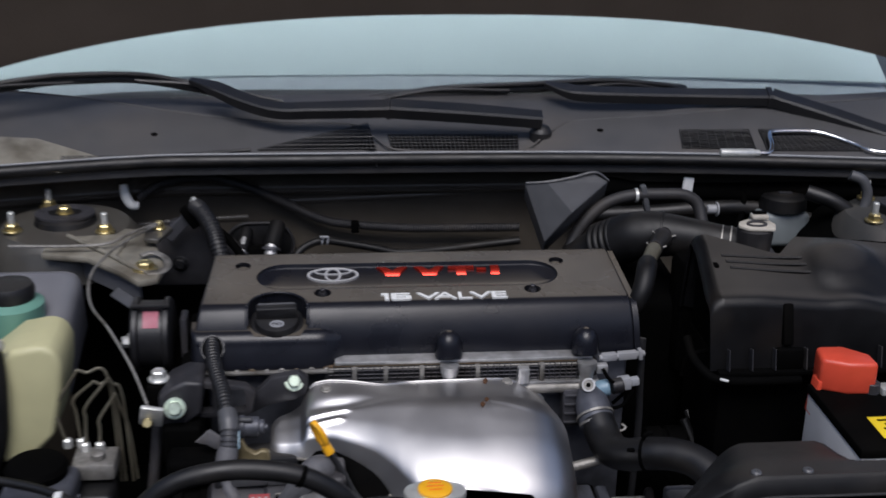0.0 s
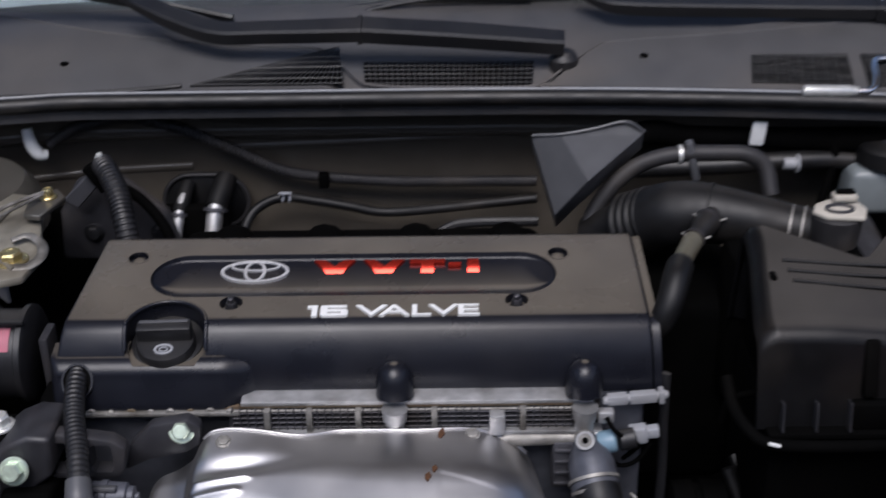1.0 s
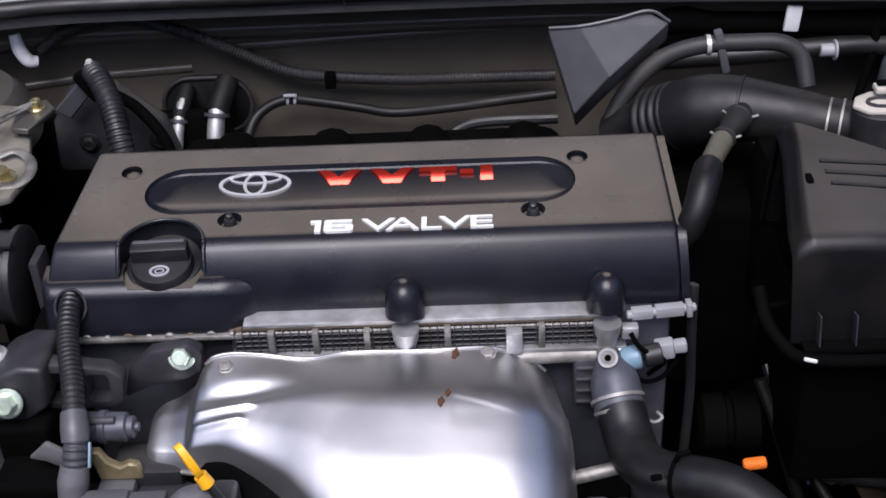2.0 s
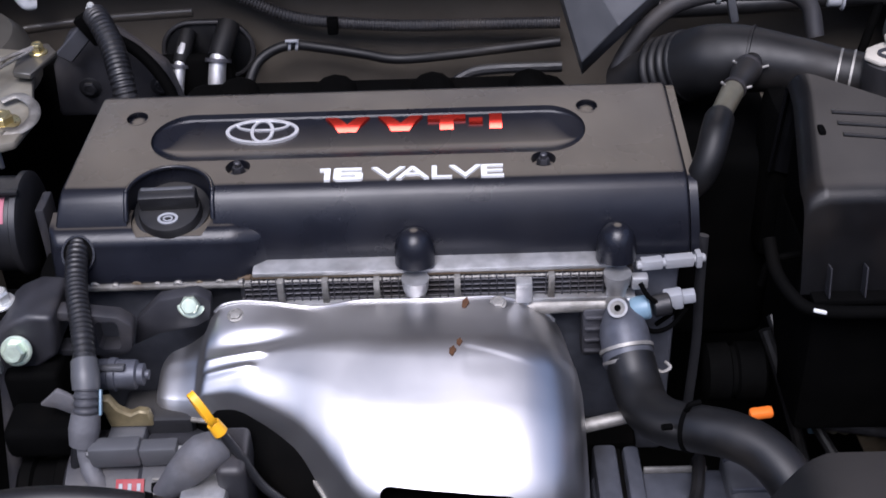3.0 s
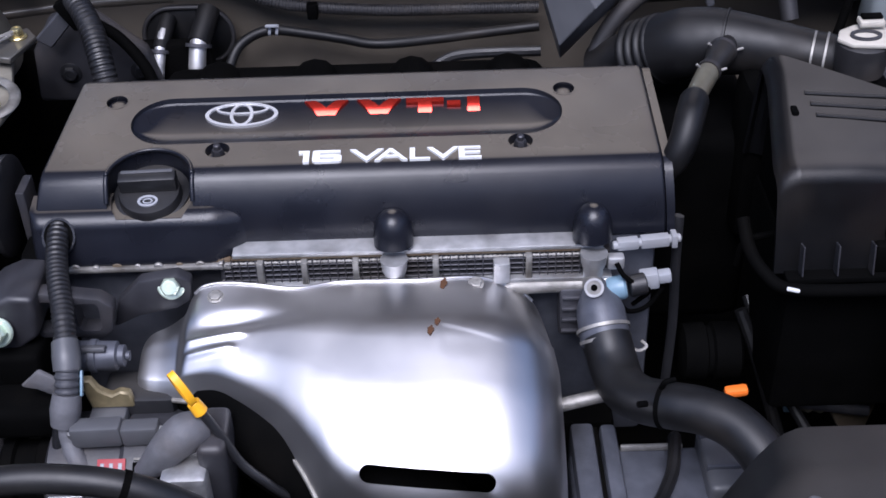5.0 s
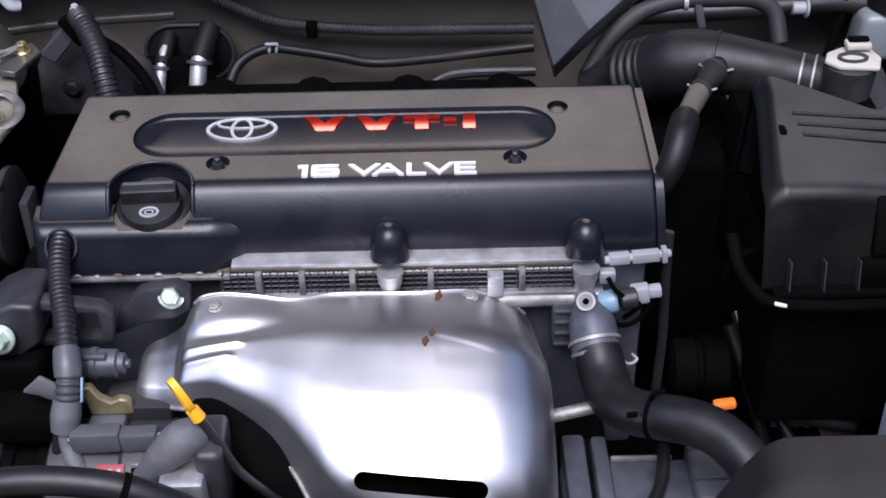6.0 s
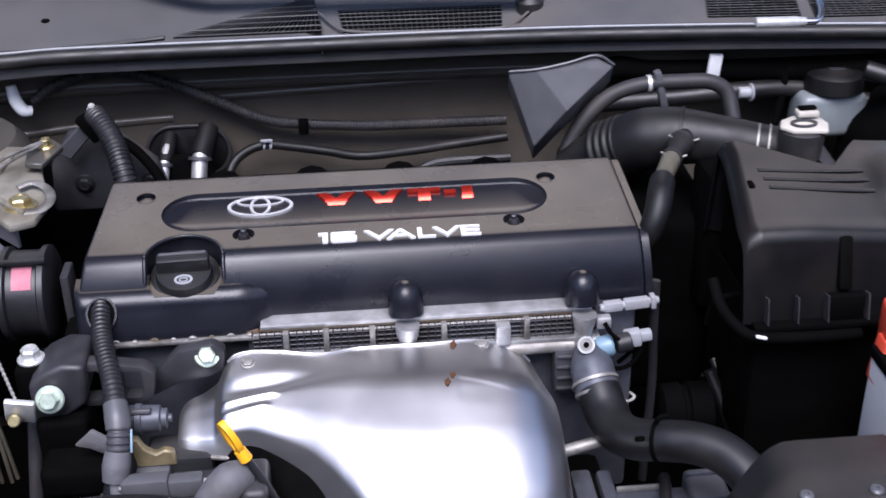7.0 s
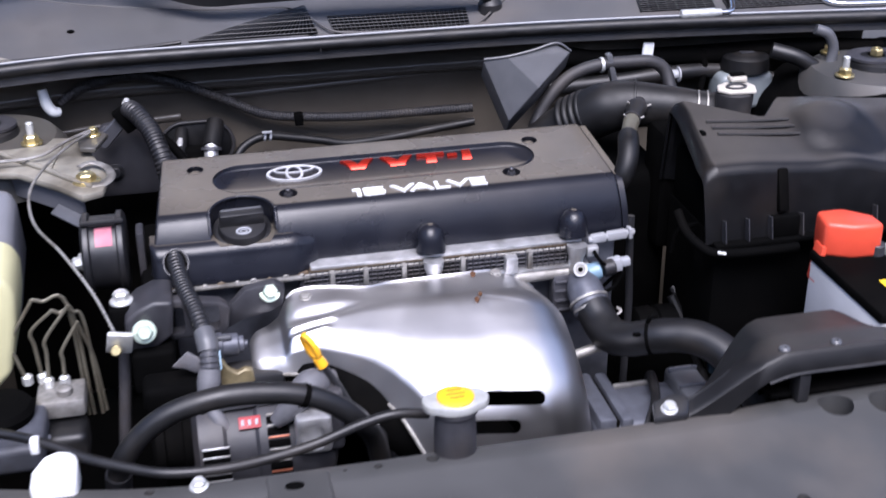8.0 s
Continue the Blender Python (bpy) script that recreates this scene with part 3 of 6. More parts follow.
def wiper(pivot, pts, blade, label, k):
    w = thing("wiper", pivot, label, "wiper", "windscreen wipers")
    part("pivot", turned((pivot[0], pivot[1], pivot[2] - 0.02), (pivot[0], pivot[1], pivot[2] + 0.03), [(0, 0.016), (0.016, 0.017), (0.024, 0.012), (0.028, 0.004)]), M_PLASTIC, w, "rounded black pivot cap")
    n = len(pts)
    part("arm_head", bar(pts[: k + 1], [0.012] + [0.0135] * k, [0.0095] * (k + 1)), M_PLASTIC, w, "black wiper arm head", 30)
    part("arm", bar(pts[k:], [0.013] + [0.0115] * (n - k - 2) + [0.004], [0.0085] * (n - k - 2) + [0.006, 0.003]), M_PLASTIC, w, "black wiper arm", 30)
    part("joint", bar([pts[k], Vector(pts[k]).lerp(Vector(pts[k + 1]), 0.05)], [0.0148] * 2, [0.0104] * 2), M_PLASTIC, w, "hinge joint", 30)
    frame_bar = part("blade_frame", tube(blade, 0.006, n=8, flat=0.7), M_PLASTIC, w, "black blade frame")
    for a, b in ((0, 3), (len(blade) - 4, len(blade) - 1)):
        (xa, ya, za), (xb, yb, zb) = blade[a], blade[b]
        part("yoke", tube([(xa, ya - 0.006, za - 0.010), ((xa + xb) / 2, (ya + yb) / 2 - 0.008, (za + zb) / 2 + 0.004), (xb, yb - 0.006, zb - 0.008)], 0.0028, n=8, res=6), M_PLASTIC, frame_bar, "thin spring yoke")
    part("rubber_blade", tube([(x, y + 0.004, z - 0.009) for x, y, z in blade], 0.0035, n=8, flat=1.6), M_RUBBER, frame_bar, "thin rubber blade")
    return w


wiper((0.228, 0.393, 0.998), [(0.227, 0.387, 1.015), (0.11, 0.389, 1.025), (0.002, 0.391, 1.032), (-0.105, 0.395, 1.029), (-0.162, 0.40, 1.028), (-0.211, 0.42, 1.037), (-0.253, 0.44, 1.051), (-0.290, 0.458, 1.059)], [(-0.155, 0.47, 1.022), (-0.223, 0.475, 1.036), (-0.297, 0.475, 1.052), (-0.37, 0.465, 1.066), (-0.455, 0.44, 1.071), (-0.507, 0.42, 1.071), (-0.60, 0.385, 1.064), (-0.70, 0.35, 1.05)], "black windscreen wiper resting on the cowl", 2)
wiper((0.80, 0.345, 0.968), [(0.80, 0.345, 0.982), (0.748, 0.37, 0.994), (0.681, 0.41, 1.011), (0.599, 0.45, 1.031), (0.453, 0.46, 1.031), (0.312, 0.465, 1.034), (0.278, 0.475, 1.038), (0.249, 0.487, 1.045)], [(-0.052, 0.52, 1.013), (0.019, 0.525, 1.019), (0.09, 0.525, 1.029), (0.197, 0.52, 1.035), (0.287, 0.52, 1.039), (0.359, 0.52, 1.041), (0.453, 0.525, 1.032), (0.485, 0.53, 1.025)], "black windscreen wiper low on the glass", 3)

# bright rod on the cowl
rodt = thing("bonnet_stay", (0.6, 0.33, 0.98), "chromed steel bonnet stay lying on the cowl", "prop rod")
zr = 0.983
part("rod", tube([(0.53, lip(0.53) - 0.002, zr), (0.552, lip(0.552) + 0.002, zr), (0.561, 0.326, zr + 0.007), (0.565, 0.350, zr + 0.014), (0.576, 0.362, zr + 0.0165), (0.632, 0.362, zr + 0.0165), (0.660, 0.350, zr + 0.013), (0.69, 0.325, zr + 0.006), (0.715, 0.303, zr + 0.001), (0.80, 0.292, zr)], 0.0038, n=12, res=6), M_CHROME, rodt, "bent chrome rod")
part("sleeve", turned((0.478, lip(0.478) - 0.006, zr), (0.535, lip(0.535) - 0.002, zr), [(0, 0.0055), (0.001, 0.0065), (0.048, 0.0065), (0.05, 0.0055), (0.058, 0.005), (0.059, 0.004)]), M_ZINC, rodt, "pale grey end sleeve")

# ---- engine ----
C = pose(0, 0.1, 0.906, 5, 0, 0)
engine = thing("valve_cover", (0, 0.05, 0.85), "satin black four-cylinder valve cover with raised lettering", "engine cover")
prof = [(0.039, -0.06), (0.037, -0.02)]
prof += [(0.023 + 0.014 * math.cos(a), -0.014 + 0.014 * math.sin(a)) for a in [math.pi / 2 * k / 5 for k in range(6)]]
FRONT = [(-0.103 - 0.022 * math.sin(a), -0.022 + 0.022 * math.cos(a)) for a in [math.radians(46) * k / 14 for k in range(15)]]
for k in range(14):
    # below the bend the front turns slowly from a slope to nearly upright
    a = math.radians(47 + 36 * (k + 0.5) / 14)
    FRONT.append((FRONT[-1][0] - 0.00375 * math.cos(a), FRONT[-1][1] - 0.00375 * math.sin(a)))
prof += FRONT
prof += [(FRONT[-1][0] - 0.0006, -0.0575), (-0.138, -0.0605)]


def front_skin(w):
    """How far forward the front of the cover stands at height w."""
    for (va, wa), (vb, wb) in zip(FRONT, FRONT[1:]):
        if w >= wb:
            return va + (vb - va) * min(1.0, max(0.0, (wa - w) / max(1e-6, wa - wb)))
    return FRONT[-1][0]


bm = bmesh.new()
rings = []
for side in (-1, 1):
    ring = []
    for v, w in prof:
        x = (0.274 - 0.06 * w) if side > 0 else (-0.2425 + 0.2 * w + 0.035 * min(0, v))
        if side < 0 and v > 0.012:
            x += 0.35 * (v - 0.012)
        ring.append(bm.verts.new((x, v, w)))
    rings.append(ring)
n = len(prof)
for k in range(n):
    bm.faces.new((rings[0][k - 1], rings[0][k], rings[1][k], rings[1][k - 1]))
bm.faces.new(rings[0])
bm.faces.new(rings[1])
bmesh.ops.recalc_face_normals(bm, faces=bm.faces)
ends = [e for e in bm.edges if len({f for f in e.link_faces if len(f.verts) > 4}) == 1]
bmesh.ops.bevel(bm, geom=ends, offset=0.004, segments=3, profile=0.5, affect="EDGES")
# long trough for the badge: a flat floor that curves up to the front rim


def trough(s):
    """Depth of the trough from its front rim (0) to its rear rim (1)."""
    if s < 0.42:
        return 0.0115 * (1 - (1 - s / 0.42) ** 1.7)
    return (0.0115 - 0.0065 * ((s - 0.42) / 0.55) ** 1.2) if s < 0.97 else 0.0050 * (1 - s) / 0.03


tr = bmesh.new()
m = 40
x0, x1, yc, ry = -0.182, 0.196, -0.0385, 0.0345
ringsT = []
stations = [x0 + ry * (1 - math.cos(math.pi / 2 * k / 18)) for k in range(19)] + [x1 - ry * (1 - math.cos(math.pi / 2 * k / 18)) for k in range(18, -1, -1)]
for i, x in enumerate(stations):
    d = max(0.0, (x0 + ry - x) / ry, (x - x1 + ry) / ry)
    f = math.sqrt(max(0.0004, 1 - d * d))
    g = max(0.05, math.sqrt(f))
    half = [(yc - ry * f * (1 - 2 * k / m), -g * trough(k / m)) for k in range(m + 1)]
    ringsT.append([tr.verts.new((x, y, z)) for y, z in half] + [tr.verts.new((x, yc + ry * f, 0.02)), tr.verts.new((x, yc - ry * f, 0.02))])
for a, b in zip(ringsT, ringsT[1:]):
    for k in range(len(a)):
        tr.faces.new((a[k - 1], a[k], b[k], b[k - 1]))
tr.faces.new(ringsT[0])
tr.faces.new(ringsT[-1])
# arch-shaped well for the oil cap, and four screw holes
R = 0.036
well = prism([(-0.155 + R, -0.2), (-0.155 + R, -0.118)] + [(-0.155 + R * math.cos(a), -0.116 + R * 1.02 * math.sin(a)) for a in [math.pi * k / 20 for k in range(21)]] + [(-0.155 - R, -0.118), (-0.155 - R, -0.2)], -0.027, 0.03)
drill = [rod((x, v, -0.009), (x, v, 0.02), 0.0105, bevel=0.0001) for x, v in ((-0.2, -0.007), (0.2, -0.007), (-0.101, -0.083), (0.157, -0.083))]
bm = cut(bm, tr, well, *drill)
bm.transform(C)
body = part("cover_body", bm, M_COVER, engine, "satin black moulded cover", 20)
for x, v in ((-0.2, -0.007), (0.2, -0.007)):
    part("screw", join(oval_ring(0, 0, 0.0108, 0.0108, 0.0013, -0.002, 0.0004, C @ pose(x, v, 0)), turned(C @ Vector((x, v, -0.012)), C @ Vector((x, v, 0)), [(0, 0.0095), (0.0065, 0.0095), (0.008, 0.0075), (0.0082, 0.003)], 24)), M_COVER, engine, "dusty recessed plug")
for x, v in ((-0.101, -0.083), (0.157, -0.083)):
    part("screw", join(turned(C @ Vector((x, v, -0.01)), C @ Vector((x, v, 0.0)), [(0, 0.008), (0.003, 0.008), (0.0035, 0.0055), (0.008, 0.0055), (0.011, 0.0045)], 6), rod(C @ Vector((x, v, 0)), C @ Vector((x, v, 0.006)), 0.003)), M_DARKCAST, engine, "dull steel screw")
# front bulge below the oil cap
bulge = []
for i in range(61):
    x = -0.2560 + 0.182 * i / 60
    f = math.sqrt(smooth((-0.073 - x) / 0.036)) * math.sqrt(max(0.0, 1 - max(0.0, (-0.248 - x) / 0.0085) ** 2))
    row = [(-0.112, -0.0205), (-0.122, -0.0218)]
    row += [(-0.1300 - 0.017 * math.sin(a), -0.0395 + 0.017 * math.cos(a)) for a in [math.radians(8 + 64 * k / 12) for k in range(13)]]
    v1, w1 = row[-1]
    row += [(v1 + (-0.1570 - v1) * k / 6 - 0.0006 * math.sin(math.pi * k / 6), w1 + (-0.0595 - w1) * k / 6) for k in range(1, 7)]
    row += [(-0.1570, -0.062), (-0.1535, -0.064), (-0.112, -0.064)]
    out = []
    for v, w in row:
        w -= 0.006 * (1 - smooth((-0.076 - x) / 0.030)) * smooth((w + 0.045) / 0.02)
        skin = front_skin(w)
        if v < skin:
            v = skin + (v - skin) * f + 0.003 * (1 - f)
        out.append((x, v, w))
    bulge.append(out)
bm = bmesh.new()
g = [[bm.verts.new(p) for p in r] for r in bulge]
for a, b in zip(g, g[1:]):
    for k in range(len(a)):
        bm.faces.new((a[k - 1], a[k], b[k], b[k - 1]))
bm.faces.new(g[0])
bm.faces.new(g[-1])
bm = cut(bm, prism([(-0.155 + 0.034 * math.cos(2 * math.pi * k / 40), -0.120 + 0.034 * math.sin(2 * math.pi * k / 40)) for k in range(40)], -0.0262, 0.03))
bm.transform(C)
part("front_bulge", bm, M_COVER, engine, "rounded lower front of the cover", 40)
# soft rim round the well
rim = [(-0.155 - R, v, w) for v, w in FRONT[::-1] if -0.0205 < w < -0.0015]
rim += [(-0.155 - R, -0.112, -0.0005)] + [(-0.155 + R * math.cos(a), -0.116 + R * 1.02 * math.sin(a), -0.0004) for a in [math.pi * (1 - k / 20) for k in range(1, 20)]] + [(-0.155 + R, -0.112, -0.0005)]
rim += [(-0.155 + R, v, w) for v, w in FRONT if -0.0205 < w < -0.0015]
bm = tube(rim, 0.0021, n=10, res=2)
bm.transform(C)
part("well_rim", bm, M_COVER, engine, "soft moulded rim", 60)
# right end flange
fl = [(v * 1.0, w) for v, w in prof]
bm = bmesh.new()
ra = [bm.verts.new((0.2745 - 0.06 * w, v, w - 0.003)) for v, w in fl]
rb = [bm.verts.new((0.2815 - 0.06 * w, v, w - 0.003)) for v, w in fl]
for k in range(len(fl)):
    bm.faces.new((ra[k - 1], ra[k], rb[k], rb[k - 1]))
bm.faces.new(ra)
bm.faces.new(rb)
bmesh.ops.recalc_face_normals(bm, faces=bm.faces)
bm.transform(C)
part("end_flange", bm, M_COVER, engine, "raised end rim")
# badge: plain oval rings
BADGE = C @ pose(-0.0875, -0.0225, -0.0072, 7, 0, 0)
badge = part("badge", oval_ring(0, 0, 0.0325, 0.0155, 0.0034, -0.004, 0.0012, BADGE, 48, 0.0025), M_SILVER, engine, "chromed oval badge")
part("badge_ring", oval_ring(0, 0, 0.0105, 0.0143, 0.0030, -0.004, 0.0010, BADGE, 36, 0.0023), M_SILVER, badge)
part("badge_ring", oval_ring(0, 0.0075, 0.0235, 0.0070, 0.0025, -0.004, 0.0008, BADGE, 36, 0.0021), M_SILVER, badge)
# raised letters
RED = C @ pose(0, -0.0385, 0, 0, 0, 0)
for ch, a, b, lo, hi in (("V", -0.032, 0.0075, 0.0125, 0.0285), ("V", 0.0150, 0.0545, 0.0125, 0.0285), ("T", 0.0590, 0.0925, 0.0125, 0.0285), ("-", 0.0955, 0.1075, 0.0185, 0.0235), ("I", 0.1135, 0.1245, 0.0125, 0.0285)):
    w, h = b - a, hi - lo
    if ch == "V":
        bm = prism([(a, hi), (a + 0.27 * w, hi), (a + 0.5 * w, lo + 0.45 * h), (a + 0.73 * w, hi), (b, hi), (a + 0.68 * w, lo), (a + 0.32 * w, lo)], 0, 0.0065)
    elif ch == "T":
        bm = prism([(a, hi), (b, hi), (b, hi - 0.36 * h), (a + 0.68 * w, hi - 0.36 * h), (a + 0.68 * w, lo), (a + 0.32 * w, lo), (a + 0.32 * w, hi - 0.36 * h), (a, hi - 0.36 * h)], 0, 0.0065)
    else:
        bm = prism([(a, hi), (b, hi), (b, lo), (a, lo)], 0, 0.0065)
    for k in range(1, 8):
        bmesh.ops.bisect_plane(bm, geom=bm.verts[:] + bm.edges[:] + bm.faces[:], plane_co=(0, 0.0125 + 0.002 * k, 0), plane_no=(0, 1, 0))
    for v in bm.verts:
        if v.co.z > 0.003:
            # the face of a letter curves from upright at its foot to level at its head
            f = clamp01((v.co.y - 0.0125) / 0.016)
            v.co.z = 0.0012 + 0.0066 * (1 - (1 - f) ** 2.4)
    bm.transform(RED @ pose(0, 0, -0.0108))
    part("letter", bm, M_RED, engine, "raised red letter")
WHT = C @ pose(0, -0.1005, -0.0005)
part("letter", prism([(-0.0305, 0.0095), (-0.0215, 0.0095), (-0.0215, -0.0062), (-0.0265, -0.0062), (-0.0265, 0.006), (-0.0305, 0.006)], 0, 0.0026, WHT), M_WHITE, engine, "raised white letter")
six = (prism([(-0.0175, 0.0095), (0.0045, 0.0095), (0.0045, 0.0062), (-0.0125, 0.0062), (-0.0125, 0.0032), (0.0035, 0.0032), (0.0058, 0.0018), (0.0058, -0.0046), (0.0040, -0.0062), (-0.0165, -0.0062), (-0.0188, -0.0044), (-0.0188, 0.0078)], 0, 0.0026))
six = cut(six, prism([(-0.0125, 0.0002), (-0.0005, 0.0002), (-0.0005, -0.0030), (-0.0125, -0.0030)], -0.01, 0.01))
six.transform(WHT)
part("letter", six, M_WHITE, engine, "raised white letter")
for ch, a, b in (("V", 0.0125, 0.0410), ("A", 0.0335, 0.0610), ("L", 0.0630, 0.0800), ("V", 0.0775, 0.1045), ("E", 0.1040, 0.1230)):
    part("letter", glyph(ch, a, b, -0.0062, 0.0095, 0.0026, WHT), M_WHITE, engine, "raised white letter")
# domed nuts on the front of the cover
for x in (0.0475, 0.2135):
    base = C @ Vector((x, -0.1525, -0.051))
    top = C @ Vector((x, -0.1435, -0.012))
    part("domed_nut", turned(base, top, [(0, 0.0165), (0.008, 0.0165), (0.016, 0.0158), (0.023, 0.0135), (0.028, 0.0095), (0.0305, 0.005), (0.0312, 0.0015)], 32), M_COVER, engine, "black domed fixing")

oil_cap = thing("oil_filler_cap", C @ Vector((-0.156, -0.125, -0.027)), "black oil filler cap with a grip bar", "oil cap")
K = C @ pose(-0.156, -0.1160, -0.0245, 10, 0, 2)
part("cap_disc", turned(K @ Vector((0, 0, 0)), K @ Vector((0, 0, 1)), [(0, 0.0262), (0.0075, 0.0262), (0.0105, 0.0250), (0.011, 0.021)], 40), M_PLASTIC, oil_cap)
# disc added beneath the cap so the well floor stays dark
part("well_floor_disc", turned(K @ Vector((0, 0.006, -0.004)), K @ Vector((0, 0.006, 1)), [(0, 0.0318), (0.0052, 0.0318), (0.0058, 0.0308)], 40), M_PLASTIC, oil_cap, "black disc added to darken the well floor")
bm = box((0, 0.004, 0.018), (0.048, 0.013, 0.015), 0.002, 2)
bm.transform(K)
part("grip_bar", bm, M_PLASTIC, oil_cap, "worn raised grip bar")
bm = box((0, 0.0075, 0.0260), (0.043, 0.0035, 0.0016), 0.0006)
bm.transform(K)
part("grip_top", bm, M_GREYPLASTIC, oil_cap, "scuffed grey top edge")
part("cap_badge", oval_ring(0, -0.0125, 0.0085, 0.0062, 0.0022, 0.009, 0.0122, K, 28), M_PALEGREY, oil_cap, "pale ring mark")
part("cap_badge", oval_ring(0, -0.0125, 0.0042, 0.003, 0.0012, 0.009, 0.0119, K, 20), M_PALEGREY, oil_cap)

head = thing("cylinder_head", (0, 0.03, 0.6), "cast aluminium cylinder head below the valve cover", "engine head")
part("head_casting", box((0.015, 0.035, 0.72), (0.51, 0.14, 0.23), 0.006), M_GEAR, head, "grimy cast head")
# block coloured black to stand for the shade below the head
part("block", box((0.0, 0.03, 0.55), (0.48, 0.2, 0.2), 0.01), M_DULLSHADE, head, "engine block, blackened as in deep shade")
part("cam_flange", along_x([(-0.053, 0.8342), (-0.053, 0.8385), (-0.02, 0.8405), (-0.02, 0.8342)], -0.088, 0.222, 0.0012), M_CAST, head, "bright machined flange")
part("gasket", along_x([(-0.0522, 0.8318), (-0.0522, 0.8342), (-0.02, 0.8342), (-0.02, 0.8318)], -0.089, 0.222, 0.0004), M_GASKET, head, "thin brown gasket edge")
part("bead", tube([(-0.094, -0.0535, 0.8300), (0.05, -0.0535, 0.8300), (0.225, -0.0535, 0.8300)], 0.0016, n=10, ridge=0.0005, pitch=0.004), M_OLDCAST, head, "stained bead along the flange")
part("cam_flange", along_x([(-0.050, 0.8270), (-0.050, 0.8325), (-0.02, 0.8325), (-0.02, 0.8270)], -0.245, -0.090, 0.0015), M_GASKET, head, "stained old gasket edge")
for k in range(9):
    part("gasket_lump", rod((-0.238 + 0.0175 * k, -0.047, 0.8275), (-0.238 + 0.0175 * k, -0.0525 - 0.001 * (k % 3), 0.8285), 0.0035 + 0.001 * (k % 2)), M_OLDCAST if k % 3 else M_GASKET, head, "grimy casting edge")
part("lower_flange", along_x([(-0.060, 0.8055), (-0.060, 0.810), (-0.03, 0.810), (-0.03, 0.8055)], -0.10, 0.23, 0.001), M_CAST, head)
part("cam_housing", box((0.064, -0.038, 0.818), (0.33, 0.02, 0.024), 0.002), M_DARKCAST, head)
for k in range(46):
    x = -0.096 + k * 0.0068
    if abs(x - 0.05) > 0.014 and abs(x - 0.137) > 0.012:
        part("fin", box((x, -0.051, 0.8195), (0.0012, 0.008, 0.0255), 0.0004, 1), M_DARKCAST, head)
for z in (0.8125, 0.8175, 0.8225, 0.8275):
    part("rib", box((0.064, -0.0525, z), (0.32, 0.004, 0.0011), 0.0004, 1), M_DARKCAST, head)
for x in (-0.065, -0.028, 0.015, 0.082, 0.16):
    part("boss", box((x, -0.054, 0.8195), (0.0055, 0.010, 0.026), 0.001), M_OLDCAST, head)
part("boss", box((0.137, -0.058, 0.819), (0.014, 0.014, 0.021), 0.002), M_CAST, head)
for x in (0.0475, 0.2135):
    part("stud_boss", turned((x, -0.061, 0.80), (x, -0.061, 0.85), [(0, 0.005), (0.012, 0.0065), (0.020, 0.0085), (0.026, 0.0105), (0.036, 0.0115)], 24), M_CAST, head, "cast stud boss")
part("side_plug", rod((0.23, -0.05, 0.8345), (0.288, -0.044, 0.8365), 0.0038), M_PALEGREY, head, "white connector")
part("side_plug", join(box((0.243, -0.048, 0.8350), (0.018, 0.009, 0.009), 0.0012, turn=(0, -2, 4)), box((0.266, -0.046, 0.8355), (0.024, 0.009, 0.0095), 0.0012, turn=(0, -2, 4)), box((0.282, -0.045, 0.8362), (0.005, 0.011, 0.0125), 0.001, turn=(0, -2, 4))), M_PALEGREY, head, "white connector body")
part("end_cover", box((-0.255, 0.03, 0.70), (0.03, 0.16, 0.28), 0.01), M_DULLSHADE, head, "timing chain cover")

water = thing("water_outlet", (0.22, -0.06, 0.76), "cast aluminium water outlet with sensors", "thermostat housing")
part("outlet_body", turned((0.2145, -0.045, 0.81), (0.2235, -0.105, 0.765), [(0, 0.007), (0.012, 0.0085), (0.020, 0.0125), (0.032, 0.0185), (0.040, 0.0205), (0.066, 0.0215), (0.07, 0.0205)], 32), M_GEAR, water)
part("rib", oval_ring(0, 0, 0.0228, 0.0228, 0.003, 0, 0.003, span((0.2205, -0.088, 0.778), (0.2235, -0.105, 0.765)), 32), M_OLDCAST, water)
part("sensor_boss", rod((0.2135, -0.056, 0.802), (0.2125, -0.079, 0.8135), 0.0085, 0.0078), M_OLDCAST, water, "round sensor boss")
part("sensor_bolt", turned((0.2125, -0.0788, 0.8133), (0.2121, -0.0888, 0.8183), [(0, 0.0028), (0.0012, 0.0028), (0.0013, 0.0015)], 12), M_DULLSHADE, water, "dark socket")
part("boss_rim", oval_ring(0, 0, 0.0082, 0.0082, 0.0020, 0, 0.0012, span((0.2125, -0.0788, 0.8133), (0.2121, -0.0888, 0.8183)), 24), M_CAST, water)
part("cross_pipe", rod((0.135, -0.058, 0.8), (0.208, -0.056, 0.8), 0.0066), M_OLDCAST, water)
part("cross_pipe", rod((0.214, -0.054, 0.80), (0.229, -0.056, 0.801), 0.0085), M_CAST, water)
part("web", rod((0.209, -0.056, 0.785), (0.209, -0.058, 0.835), 0.0035), M_CAST, water)
part("web", rod((0.219, -0.056, 0.785), (0.219, -0.058, 0.835), 0.0035), M_CAST, water)
part("upper_boss", rod((0.2145, -0.052, 0.80), (0.2145, -0.052, 0.832), 0.006), M_OLDCAST, water)
part("blue_sensor", turned((0.226, -0.064, 0.799), (0.246, -0.064, 0.803), [(0, 0.009), (0.003, 0.0105), (0.014, 0.0105), (0.016, 0.009)], 24), M_BLUE, water, "pale blue taped sensor")
part("sensor_body", rod((0.244, -0.066, 0.803), (0.258, -0.064, 0.805), 0.0095), M_PLASTIC, water)
